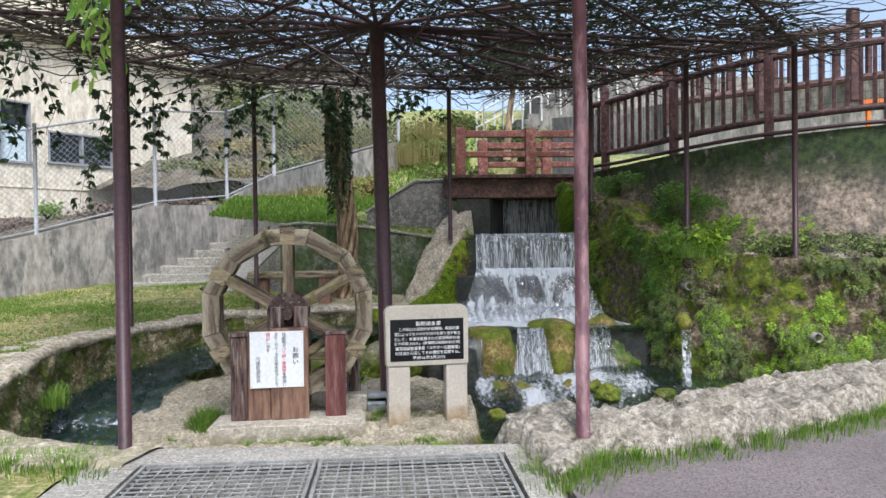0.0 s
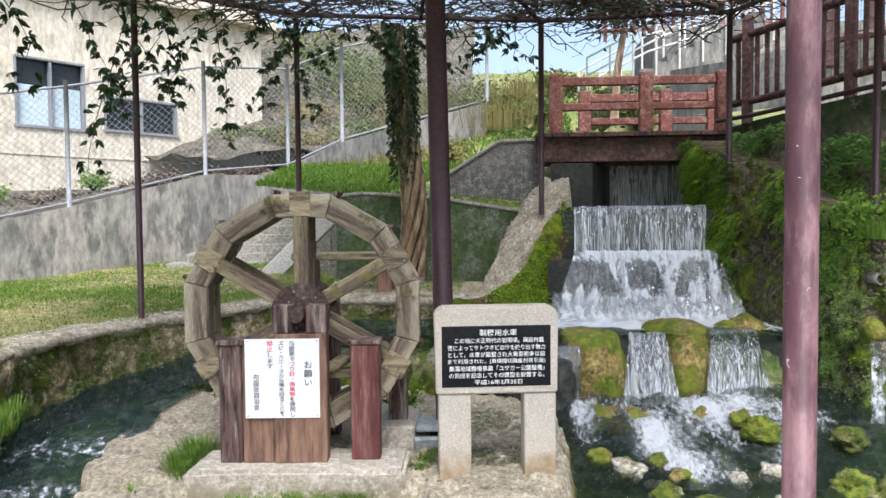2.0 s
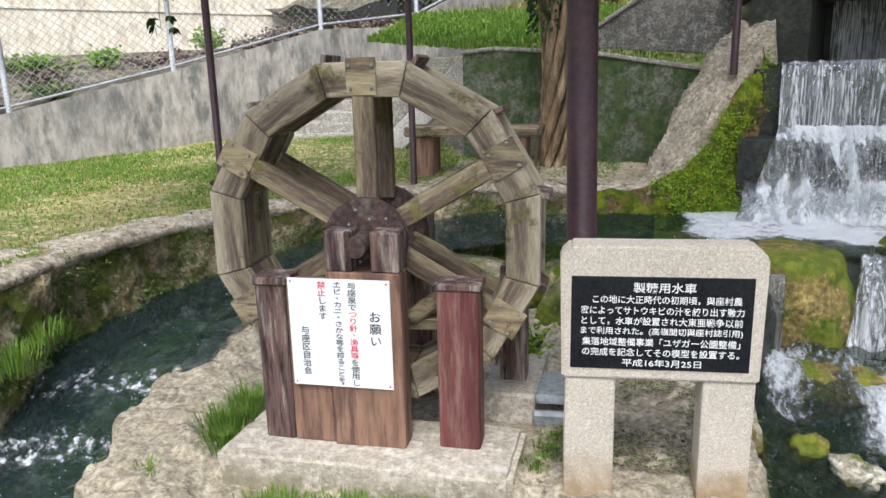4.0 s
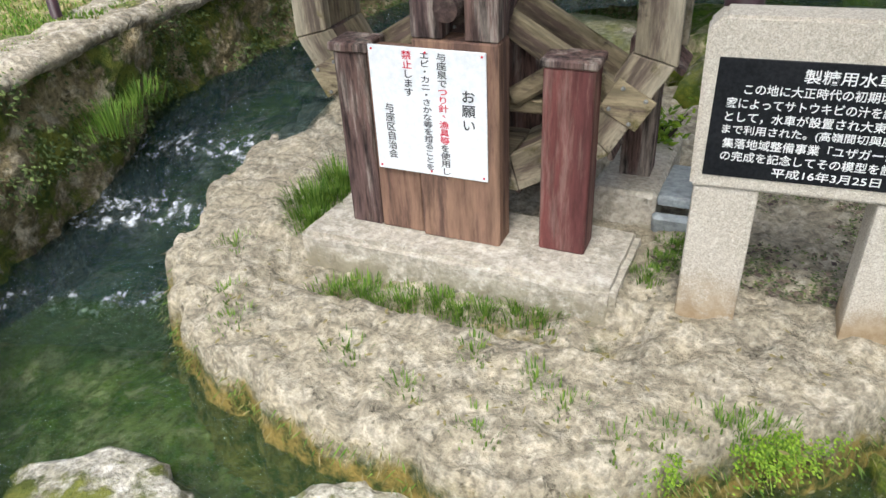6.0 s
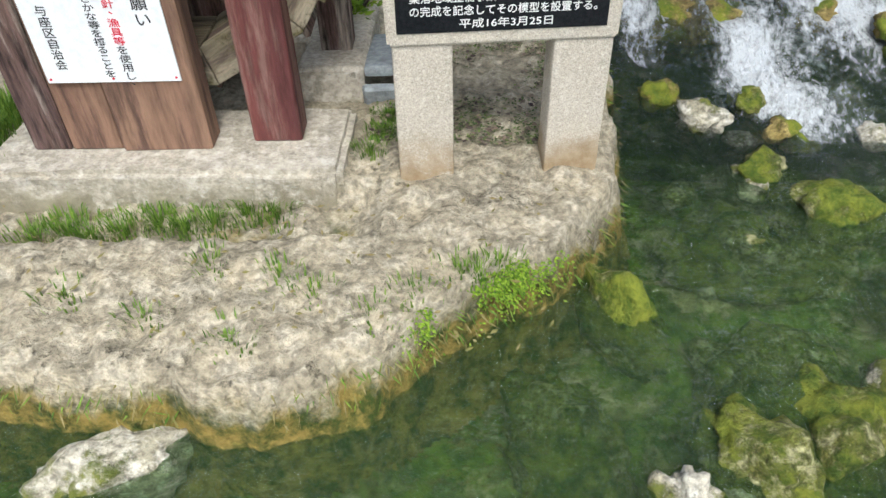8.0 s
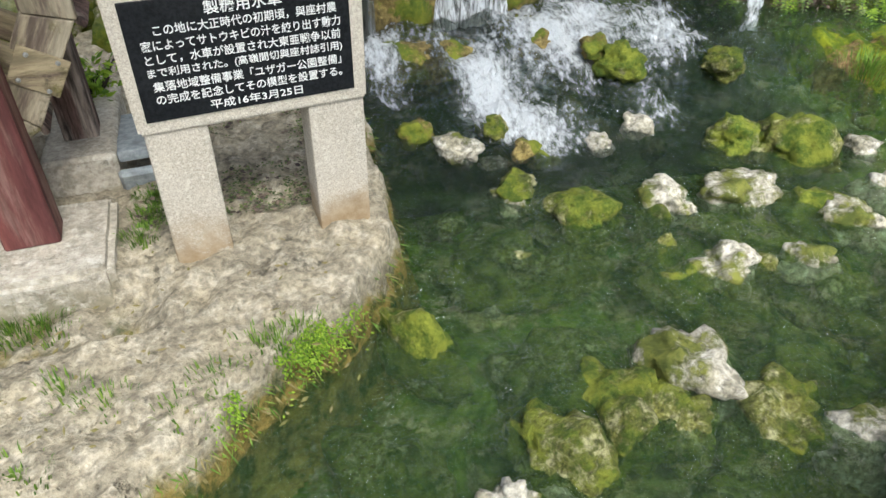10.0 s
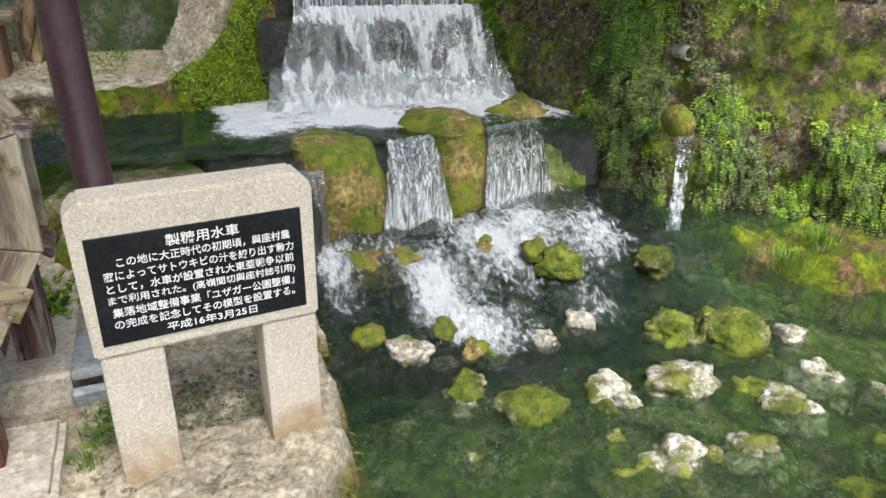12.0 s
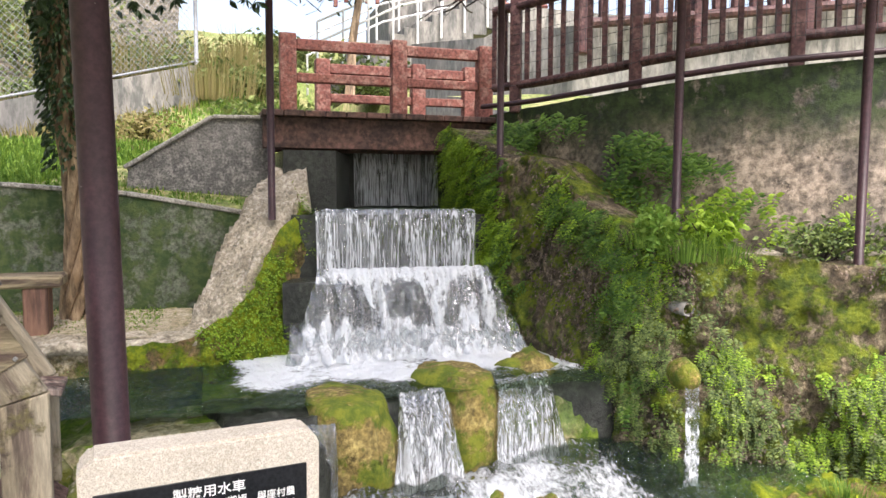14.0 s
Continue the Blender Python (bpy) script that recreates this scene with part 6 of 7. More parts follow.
# ---- wall spout ----
spout = thing("wall_spout", (4.68, 9.7, 0.2), "mossy stone spout in the wet wall", "spout")
bm = bmesh.new()
bmesh.ops.create_icosphere(bm, subdivisions=3, radius=1, matrix=Matrix.Translation((4.67, 9.74, 0.24)) @ Matrix.Diagonal((0.10, 0.18, 0.13, 1)))
for v in bm.verts:
    v.co += Vector((0.3, 1, 1)) * 0.03 * fbm(*v.co, 6)
part("stone", bm, M["mossy_rock"], spout, smooth=True)
for nm, c, r in (("pipe_end", (4.87, 10.06, 0.72), 0.06), ("pipe_end", (6.2, 9.15, 0.08), 0.065)):
    pe = thing("drain_pipe", (c[0], c[1], c[2] - r), "short grey drain pipe end in the wall", "pipe", "wall drain pipes")
    bm = bmesh.new()
    rings = []
    for k, (rr, dy) in enumerate(((r * 0.8, 0.25), (r * 0.8, -0.1), (r, -0.1), (r, 0.25))):
        rings.append([bm.verts.new((c[0] + rr * math.cos(a), c[1] + dy - 0.0, c[2] + rr * math.sin(a))) for a in (2 * math.pi * j / 16 for j in range(16))])
    for a, b in zip(rings, rings[1:]):
        for j in range(16):
            bm.faces.new((a[j], a[(j + 1) % 16], b[(j + 1) % 16], b[j]))
    part("pipe", bm, M["old_concrete"], pe, smooth=True)


# ---- rocks ----
def rock(name, c, s, mat, label, seed, group="", rough=0.22, flat=0.0):
    rough *= 1.5
    bm = bmesh.new()
    bmesh.ops.create_icosphere(bm, subdivisions=4 if max(s) > 0.12 else 3, radius=1)
    for v in bm.verts:
        p = v.co.copy()
        k = 1 + rough * fbm(p.x + seed, p.y, p.z, 1.1, 3) + 0.35 * rough * fbm(p.x, p.y + seed, p.z, 3.5, 4)
        v.co = p * k
        if flat and v.co.z > 0.62:
            v.co.z = 0.62 + (v.co.z - 0.62) * (1 - flat)
        v.co = Vector((v.co.x * s[0], v.co.y * s[1], v.co.z * s[2]))
    bmesh.ops.rotate(bm, verts=bm.verts, cent=(0, 0, 0), matrix=Matrix.Rotation(seed * 1.7, 3, "Z"))
    bmesh.ops.translate(bm, verts=bm.verts, vec=c)
    return tagged(part(name, bm, mat, smooth=True), label, "rock", group)


rock("boulder", (2.08, 10.36, -0.26), (0.46, 0.36, 0.62), M["mossy_rock"], "brown mossy flat-topped boulder between two small falls", 1, "boulders at the small falls", 0.14, 0.9)
rock("boulder", (3.03, 10.66, -0.24), (0.52, 0.33, 0.66), M["mossy_rock"], "brown mossy boulder splitting the small falls", 3, "boulders at the small falls", 0.16, 0.8)
rock("boulder", (3.86, 10.95, -0.1), (0.3, 0.32, 0.34), M["mossy_rock"], "brown mossy boulder against the fern wall", 5, "boulders at the small falls", 0.2, 0.3)
rock("boulder", (0.75, 10.45, -0.3), (0.75, 0.42, 0.40), M["bank_stone"], "flat pale stone in the stream behind the sign", 6, "", 0.2, 0.8)
rock("boulder", (-0.6, 10.5, -0.35), (0.7, 0.32, 0.36), M["bank_stone"], "flat pale stone behind the wheel", 9, "", 0.2, 0.8)
rock("boulder", (1.62, 9.95, -0.42), (0.33, 0.25, 0.46), M["fall_step"], "dark wet ledge rock under a film of water", 8, "", 0.25, 0.7)
rock("boulder", (2.12, 9.78, -0.68), (0.46, 0.30, 0.22), M["mossy_rock"], "brown wet rock in the rapids", 11, "", 0.25, 0.5)
rock("boulder", (3.05, 9.85, -0.66), (0.30, 0.22, 0.20), M["mossy_rock"], "brown wet rock in the white water", 12, "", 0.25, 0.5)
rock("boulder", (-1.15, 6.16, -1.02), (0.50, 0.26, 0.28), M["white_rock"], "white limestone boulder at the island's foot", 2, "boulders round the island", 0.25, 0.6)
rock("boulder", (-0.33, 6.52, -1.0), (0.27, 0.13, 0.20), M["white_rock"], "small mossy white boulder beside the island", 4, "boulders round the island", 0.25, 0.3)
rock("boulder", (1.68, 6.52, -0.97), (0.10, 0.09, 0.15), M["white_rock"], "white knobbly stone in the pool", 14, "stones in the pool", 0.4)
rock("boulder", (1.30, 6.9, -1.16), (0.24, 0.3, 0.2), M["algae_rock"], "sunken algae-green stone beside the island", 15, "sunken stones", 0.3)
rock("boulder", (1.52, 7.5, -1.05), (0.13, 0.3, 0.24), M["algae_rock"], "green mossy stone against the island's side", 17, "sunken stones", 0.3)
POOL = [(2.17, 8.83, 0.13, 0, 0), (2.46, 8.98, 0.10, 1, -0.05), (2.41, 8.42, 0.12, 1, -0.02), (2.70, 8.15, 0.19, 1, -0.06), (3.22, 8.10, 0.15, 0, -0.02), (3.08, 8.0, 0.10, 1, -0.06), (3.66, 8.05, 0.17, 0, -0.02), (4.16, 7.68, 0.16, 0, -0.05), (4.05, 7.85, 0.2, 1, -0.13), (3.23, 7.52, 0.17, 0, -0.04), (3.66, 7.45, 0.13, 0, -0.05), (3.45, 7.5, 0.1, 1, -0.06), (3.98, 8.61, 0.18, 1, 0.0), (4.32, 8.45, 0.25, 1, 0.0), (3.48, 9.31, 0.15, 1, 0.02), (3.34, 9.45, 0.11, 2, 0.02), (4.21, 9.19, 0.14, 1, 0.02), (2.98, 7.5, 0.13, 1, -0.1), (2.86, 7.58, 0.11, 1, -0.1), (3.0, 7.75, 0.13, 1, -0.09), (4.73, 8.3, 0.10, 0, 0.0), (2.72, 6.93, 0.23, 0, -0.08), (2.3, 6.85, 0.24, 1, -0.10), (2.95, 6.68, 0.25, 1, -0.13), (1.98, 6.68, 0.22, 1, -0.07), (2.52, 6.75, 0.18, 1, -0.1), (3.3, 6.35, 0.27, 0, -0.09), (2.05, 7.02, 0.1, 1, -0.08), (1.9, 6.5, 0.12, 0, -0.12), (2.6, 8.75, 0.08, 2, 0.0), (3.4, 8.85, 0.09, 0, -0.02), (3.1, 8.75, 0.08, 0, -0.03), (2.0, 8.35, 0.09, 1, -0.13), (1.95, 9.0, 0.1, 2, -0.02), (4.6, 7.9, 0.16, 0, -0.09), (4.9, 7.6, 0.2, 1, -0.15), (4.4, 7.3, 0.15, 1, -0.12), (3.9, 7.0, 0.2, 1, -0.16)]
for i, (x, y, r, kind_, up) in enumerate(POOL):
    z = -0.9 + 0.36 * smooth(8.5, 9.7, y)
    rock("stone", (x, y, z + up), (r * 1.1, r * 0.9, r * 0.75), (M["white_rock"], M["algae_rock"], M["mossy_rock"])[kind_], ("whitish knobbly stone standing in the shallow pool", "yellow-green algae-covered stone in the shallow pool", "brown mossy stone at the edge of the rapids")[kind_], 20 + i * 1.3, "stones in the pool", 0.35)
r = random.Random(77)
for i in range(46):
    x, y, k = r.uniform(1.9, 5.2), r.uniform(6.2, 8.9), r.choice((0, 1, 1, 1, 2))
    q = r.uniform(0.035, 0.10)
    rock("stone", (x, y, -0.93 - q * r.uniform(0.1, 0.7)), (q * r.uniform(0.9, 1.5), q, q * 0.7), (M["white_rock"], M["algae_rock"], M["mossy_rock"])[k], ("small pale stone in the shallow pool", "small sunken stone furred with green algae", "small brown stone in the shallow pool")[k], 90 + i * 0.7, "stones in the pool", 0.4)
for i in range(22):
    x, y, q = r.uniform(1.7, 4.9), r.uniform(5.9, 8.4), r.uniform(0.14, 0.30)
    rock("mossy_stone", (x, y, -1.02 - q * 0.35), (q * 1.2, q, q * 0.55), M["algae_rock"], "sunken stone furred with yellow-green algae", 150 + i * 0.9, "sunken stones", 0.35)
tagged(plateau("trim_ledge", [(5.05, 9.55), (5.12, 9.1), (5.65, 8.7), (7.5, 8.05), (8, 8.6), (6.3, 9.2), (5.5, 9.65)], lambda x, y: -0.62 + 0.05 * fbm(x, y, 0, 2), -1.1, M["moss_bank"], cell=0.04, slope=0.14, amp=0.09, ragged=0.12), "low mossy stone ledge at the wall's foot", kind="structure")


# ---- growth on walls and ground ----
def scatter(name, samples, count, mat, size, label, category, rng_seed, keep, droop=0.6, out=0.02):
    r = random.Random(rng_seed)
    vs, fs, n, tries = [], [], 0, 0
    while n < count and tries < count * 30:
        tries += 1
        p, nr, f, h = r.choice(samples)
        if not keep(p, f, h, r):
            continue
        q = p + Vector((r.gauss(0, 0.03), r.gauss(0, 0.03), r.gauss(0, 0.03))) + nr * out
        d = (nr * r.uniform(0.3, 1.0) + rand_dir(r) * 0.7 + Vector((0, 0, -droop))).normalized()
        leaf_quad(vs, fs, q, d, (nr + rand_dir(r) * 0.5 + Vector((0, 0, 0.7))).normalized(), r.uniform(*size), r.uniform(size[0] * 0.5, size[1] * 0.55))
        n += 1
    ob = mesh_ob(name, vs, fs, mat, smooth=False)
    return tagged(ob, label, category, kind="stuff")


def patch(p, s, lo, hi, off=0.0):
    return smooth(lo, hi, noise.fractal(Vector((p.x * s + off, p.y * s, p.z * s)), 1.0, 2.0, 3))


def fronds(name, samples, count, mat, size, label, seed, keep, droop=0.8):
    """Fern fronds rooted in a wall: an arching stem with paired leaflets that shorten to the tip."""
    r = random.Random(seed)
    vs, fs, n, tries = [], [], 0, 0
    while n < count and tries < count * 40:
        tries += 1
        p, nr, f, h = r.choice(samples)
        if not keep(p, f, h, r):
            continue
        side = Vector((-nr.y, nr.x, 0)).normalized()
        d = (nr * r.uniform(0.5, 1.0) + side * r.gauss(0, 0.6) + Vector((0, 0, r.uniform(-0.5, 0.4)))).normalized()
        ln = r.uniform(*size)
        q = p + side * r.gauss(0, 0.03) + nr * 0.01
        for k in range(7):
            q = q + d * ln / 7
            d = (d + Vector((0, 0, -droop * 0.28))).normalized()
            lat = d.cross(nr + Vector((0, 0, 0.4))).normalized()
            w = ln * 0.30 * (1 - 0.11 * k)
            for sg in (-1, 1):
                leaf_quad(vs, fs, q, (lat * sg + d * 0.45 + rand_dir(r) * 0.2).normalized(), (nr + Vector((0, 0, 0.5)) + rand_dir(r) * 0.4).normalized(), w * r.uniform(0.8, 1.1), w * 0.45)
        n += 1
    return tagged(mesh_ob(name, vs, fs, mat, smooth=False), label, "ferns", kind="stuff")


def bare(p):
    """Parts of the wall that carry no ferns: round the pipe, below it, and a dry patch."""
    if Vector((p.x - 4.87, p.z - 0.68)).length < 0.13 or (4.82 < p.x < 5.05 and p.z < 0.5):
        return True
    return smooth(0.6, 0.3, Vector((p.x - 5.75, (p.z - 0.72) * 1.2)).length) or 4.2 < p.x + 0.06 * math.sin(p.z * 5) < 4.46


fronds("wall_ferns", RSAMP, 1900, M["fern"], (0.14, 0.30), "bright green ferns hanging on the wet wall", 11, lambda p, f, h, r: p.y > 11.0 and p.z > -0.1 and not bare(p) and r.random() < patch(p, 1.3, -0.35, 0.1), 1.0)
fronds("wall_ferns", RSAMP, 900, M["dark_fern"], (0.14, 0.30), "deep green ferns in the shade of the wet wall", 17, lambda p, f, h, r: p.y > 10.3 and p.z > -0.2 and not bare(p) and r.random() < patch(p, 1.5, -0.2, 0.2, 21), 1.0)
fronds("wall_ferns", RSAMP, 2200, M["fern"], (0.09, 0.20), "green maidenhair ferns hanging over the pool", 18, lambda p, f, h, r: p.y < 10.7 and p.z > -0.55 and not bare(p) and r.random() < patch(p, 1.7, -0.1, 0.2, 5), 1.3)
fronds("wall_ferns", RSAMP, 1900, M["dull_leaf"], (0.10, 0.20), "dull green creeping ferns covering the wall", 12, lambda p, f, h, r: p.x > 4.45 and p.z > -0.6 and not bare(p) and r.random() < patch(p, 1.2, -0.1, 0.25, 4), 1.4)
scatter("wall_creepers", RSAMP, 5000, M["dull_leaf"], (0.02, 0.05), "small dull green leaves covering the wall", "creepers", 13, lambda p, f, h, r: p.x > 4.45 and p.z > -0.7 and not bare(p) and r.random() < patch(p, 1.3, 0.0, 0.3, 9), 0.6, 0.02)
scatter("wall_dry_leaves", RSAMP, 6000, M["brown_leaf"], (0.02, 0.05), "dry brown stems and leaves on the wall", "creepers", 16, lambda p, f, h, r: p.x > 4.2 and p.z > -0.6 and r.random() < patch(p, 1.0, -0.05, 0.3, 15), 1.0, 0.025)
# ferns rooted in the upper wall near the falls
UPSAMP = []
for x, y, z in soften(resample(UPPER, 0.06), 12):
    for k in range(24):
        UPSAMP.append((Vector((x - 0.005, y - 0.005, 1.2 + 1.4 * k / 23)), Vector((-0.8, -0.55, 0.15)).normalized(), k / 23, 1.4))
fronds("upper_wall_ferns", UPSAMP, 520, M["dark_fern"], (0.2, 0.42), "dark green ferns hanging on the stained upper wall", 19, lambda p, f, h, r: p.y > 10.35 and f < 0.95 - 0.25 * max(0, 12 - p.y) and r.random() < patch(p, 1.4, -0.15, 0.2, 3), 1.0)
fronds("upper_wall_ferns", UPSAMP, 160, M["fern"], (0.2, 0.36), "green ferns along the foot of the upper wall", 20, lambda p, f, h, r: p.y > 9.9 and f < 0.35 and r.random() < patch(p, 1.4, -0.1, 0.25, 13), 0.8)
scatter("bank_moss_leaves", RAMPSAMP, 8000, M["fern"], (0.02, 0.045), "short green growth on the inner bank", "moss", 14, lambda p, f, h, r: f > 0.15 and r.random() < patch(p, 1.6, -0.2, 0.2), 0.5, 0.02)
scatter("edge_growth", LAWN_EDGE, 7000, M["dull_leaf"], (0.02, 0.045), "low dark growth on the lawn's mossy edge", "moss", 15, lambda p, f, h, r: p.z > -0.5 and r.random() < patch(p, 1.5, -0.2, 0.3), 0.6, 0.015)


def blades(vs, fs, r, p, n, hgt, spread, width=0.006):
    for _ in range(n):
        a = r.uniform(0, 6.28)
        b = p + Vector((math.cos(a), math.sin(a), 0)) * r.uniform(0, spread * 0.5)
        h = hgt * r.uniform(0.5, 1.1)
        lean = Vector((math.cos(a), math.sin(a), 0)) * h * r.uniform(0.1, 0.7)
        s = Vector((-math.sin(a), math.cos(a), 0)) * width * r.uniform(0.6, 1.2)
        i = len(vs)
        vs += [b - s, b + s, b + lean * 0.4 + Vector((0, 0, h * 0.65)) + s * 0.7, b + lean * 0.4 + Vector((0, 0, h * 0.65)) - s * 0.7, b + lean + Vector((0, 0, h * (1 - 0.3 * lean.length / h)))]
        fs += [(i, i + 1, i + 2, i + 3), (i + 3, i + 2, i + 4)]


def tuft(name, p, n, hgt, spread, seed, mat="grass", label="tuft of green grass growing from the stone", group="grass tufts", width=0.0035):
    r = random.Random(seed)
    vs, fs = [], []
    blades(vs, fs, r, Vector(p), int(n * 1.8), hgt, spread * 1.5, width)
    return tagged(mesh_ob(name, vs, fs, M[mat], smooth=False), label, "grass", group, "stuff")


# lawn grass, in patches
r = random.Random(21)
vs, fs, n = [], [], 0
while n < 26000:
    x, y = r.uniform(-8.5, 0.6), r.uniform(5.2, 15.5)
    if y < 7.4 and r.random() < 0.6:
        continue
    i, j = int((x + 12) / 0.07), int(y / 0.07)
    if not (0 <= j < LD.shape[0] and 0 <= i < LD.shape[1]) or LD[j, i] < 0.28:
        continue
    if r.random() > 0.10 + 0.9 * patch(Vector((x, y, 0)), 0.55, -0.3, 0.25):
        continue
    blades(vs, fs, r, Vector((x, y, lawn_z(x, y) + 0.01)), 2, 0.038, 0.10, 0.006)
    n += 1
tagged(mesh_ob("lawn_grass", vs, fs, M["grass"], smooth=False), "short patchy green lawn grass", "grass", kind="stuff")
vs, fs = [], []
for _ in range(11000):
    x, y = r.uniform(-8.0, 0.4), r.uniform(6.5, 14.5)
    i, j = int((x + 12) / 0.07), int(y / 0.07)
    if 0 <= j < LD.shape[0] and LD[j, i] > 0.2:
        blades(vs, fs, r, Vector((x, y, lawn_z(x, y) + 0.01)), 1, 0.035, 0.12, 0.008)
tagged(mesh_ob("dry_lawn_grass", vs, fs, M["dry_grass"], smooth=False), "dry straw-coloured grass in the lawn", "grass", kind="stuff")
# terrace and hill grass
vs, fs = [], []
for _ in range(9000):
    x, y = r.uniform(-2.6, 1.7), r.uniform(13.5, 15.6)
    base = 1.68 - 0.11 * (x + 0.9)
    blades(vs, fs, r, Vector((x, y, base + (2.36 - base) * (y - 13.4) / 2.3)), 2, 0.11, 0.1, 0.010)
for _ in range(15000):
    x, y = r.uniform(-1.5, 3.0), r.uniform(15.6, 23)
    if r.random() < 0.2 + 0.8 * patch(Vector((x, y, 0)), 0.5, -0.2, 0.25):
        blades(vs, fs, r, Vector((x, y, far_z(x, y))), 2, 0.16, 0.12, 0.014)
tagged(mesh_ob("hill_grass", vs, fs, M["grass"], smooth=False), "green grass on the slope beside the bridge", "grass", kind="stuff")
vs, fs = [], []
for _ in range(3500):
    x, y = r.uniform(-2.5, 2.6), r.uniform(15.2, 22)
    if patch(Vector((x, y, 0)), 0.5, -0.1, 0.35, 3) > r.random():
        blades(vs, fs, r, Vector((x, y, far_z(x, y))), 2, 0.3, 0.2, 0.012)
tagged(mesh_ob("dry_hill_grass", vs, fs, M["dry_grass"], smooth=False), "dry brown grass on the slope", "grass", kind="stuff")

# tufts on the island, round the plinth and on the kerb rocks
spots = [(-1.42, 7.98, 260, 0.15, 0.24), (-1.4, 8.22, 260, 0.17, 0.26), (-1.33, 7.82, 160, 0.11, 0.2)]
spots += [(-0.95 + 0.125 * i, 7.44 + 0.03 * i + 0.04 * math.sin(i * 2), 110, 0.075, 0.2) for i in range(9)]
spots += [(0.45, 8.0, 120, 0.05, 0.12), (0.5, 8.3, 120, 0.05, 0.14), (0.48, 8.15, 120, 0.05, 0.12)]
for i, (x, y, n, h, s) in enumerate(spots):
    tuft("grass_tuft", (x, y, island_z(x, y) + 0.0), n, h, s, 40 + i)
for i, (x, y) in enumerate([(-1.35, 7.15), (-1.2, 7.0), (-0.6, 7.05), (-0.25, 6.95), (0.1, 6.85), (0.35, 7.1), (0.75, 7.12), (0.9, 7.25), (0.98, 7.22), (1.05, 7.3), (0.2, 7.2), (-1.6, 7.5), (-0.1, 7.25), (0.6, 7.0)]):
    tuft("grass_tuft", (x, y, island_z(x, y)), 35, 0.05, 0.16, 80 + i, label="sparse low grass in a crack of the island")
vs, fs = [], []
for _ in range(3600):
    f = r.random()
    x, y = 0.75 + 0.5 * f + r.gauss(0, 0.05), 6.98 + 0.42 * f + r.gauss(0, 0.05)
    if r.random() > patch(Vector((x, y, 0)), 5.0, -0.25, 0.3):
        continue
    leaf_quad(vs, fs, Vector((x, y, -0.62 - abs(r.gauss(0, 0.07)))), (Vector((0.5, -0.6, -0.3)) + rand_dir(r) * 0.6).normalized(), Vector((0, -0.3, 1)), r.uniform(0.010, 0.02), r.uniform(0.006, 0.012))
tagged(mesh_ob("moss_cushion", vs, fs, M["fern"], smooth=False), "bright green moss cushion on the island's edge", "moss", kind="stuff")
for i, (x, y, h) in enumerate([(1.66, 4.2, 0.1), (1.75, 4.35, 0.12), (1.95, 4.5, 0.1), (2.2, 4.55, 0.09), (2.5, 4.66, 0.1), (2.8, 4.72, 0.09), (3.2, 4.85, 0.12), (3.6, 5.02, 0.1), (3.9, 5.15, 0.12), (4.2, 5.28, 0.1), (4.5, 5.42, 0.12), (4.9, 5.58, 0.1), (5.4, 5.8, 0.12), (1.68, 4.5, 0.1), (-1.5, 4.9, 0.09), (-1.8, 4.8, 0.1), (-1.35, 4.7, 0.08), (-2.1, 5.1, 0.1)]):
    tuft("grass_tuft", (x, y, 0.0), 230, h * 0.85, 0.4, 120 + i, label="green weeds along the path's kerb rocks")
for i, (x, y, z, h) in enumerate([(-2.92, 7.95, -0.3, 0.2), (-3.05, 8.3, -0.25, 0.16), (5.05, 8.75, -0.62, 0.13), (5.5, 8.9, -0.58, 0.15), (4.85, 10.0, 1.12, 0.26), (4.62, 10.3, 1.22, 0.24), (5.05, 10.1, 1.12, 0.3), (5.3, 10.0, 1.1, 0.22)]):
    tuft("grass_tuft", (x, y, z), 110, h, 0.32, 160 + i, label="long green grass hanging over the stone", width=0.0035)


# ---- shrubs, hill plants and the young tree ----
def bush(name, c, size, count, mat, label, seed, leaf=(0.05, 0.1)):
    r = random.Random(seed)
    t = thing(name, (c[0], c[1], c[2]), label, "shrub")
    vs, fs = [], []
    tips = []
    for k in range(9):
        d = Vector((r.gauss(0, 0.6) * size[0], r.gauss(0, 0.6) * size[1], size[2] * r.uniform(0.6, 1.0)))
        p0 = Vector(c)
        pts = [p0, p0 + d * 0.5 + Vector((0, 0, 0.1 * size[2])), p0 + d]
        bm = bmesh.new()
        tube(bm, pts, 0.02, 4, 0.006)
        part("stem", bm, M["twig"], t)
        tips += [pts[1], pts[2], p0 + d * 0.75]
    for _ in range(count):
        q = r.choice(tips) + Vector((r.gauss(0, 0.22) * size[0], r.gauss(0, 0.22) * size[1], r.gauss(0, 0.2) * size[2]))
        leaf_quad(vs, fs, q, rand_dir(r), rand_dir(r), r.uniform(*leaf), r.uniform(leaf[0] * 0.4, leaf[1] * 0.5))
    tagged(mesh_ob("leaves", vs, fs, M[mat], t, smooth=False), kind="stuff")
    return t


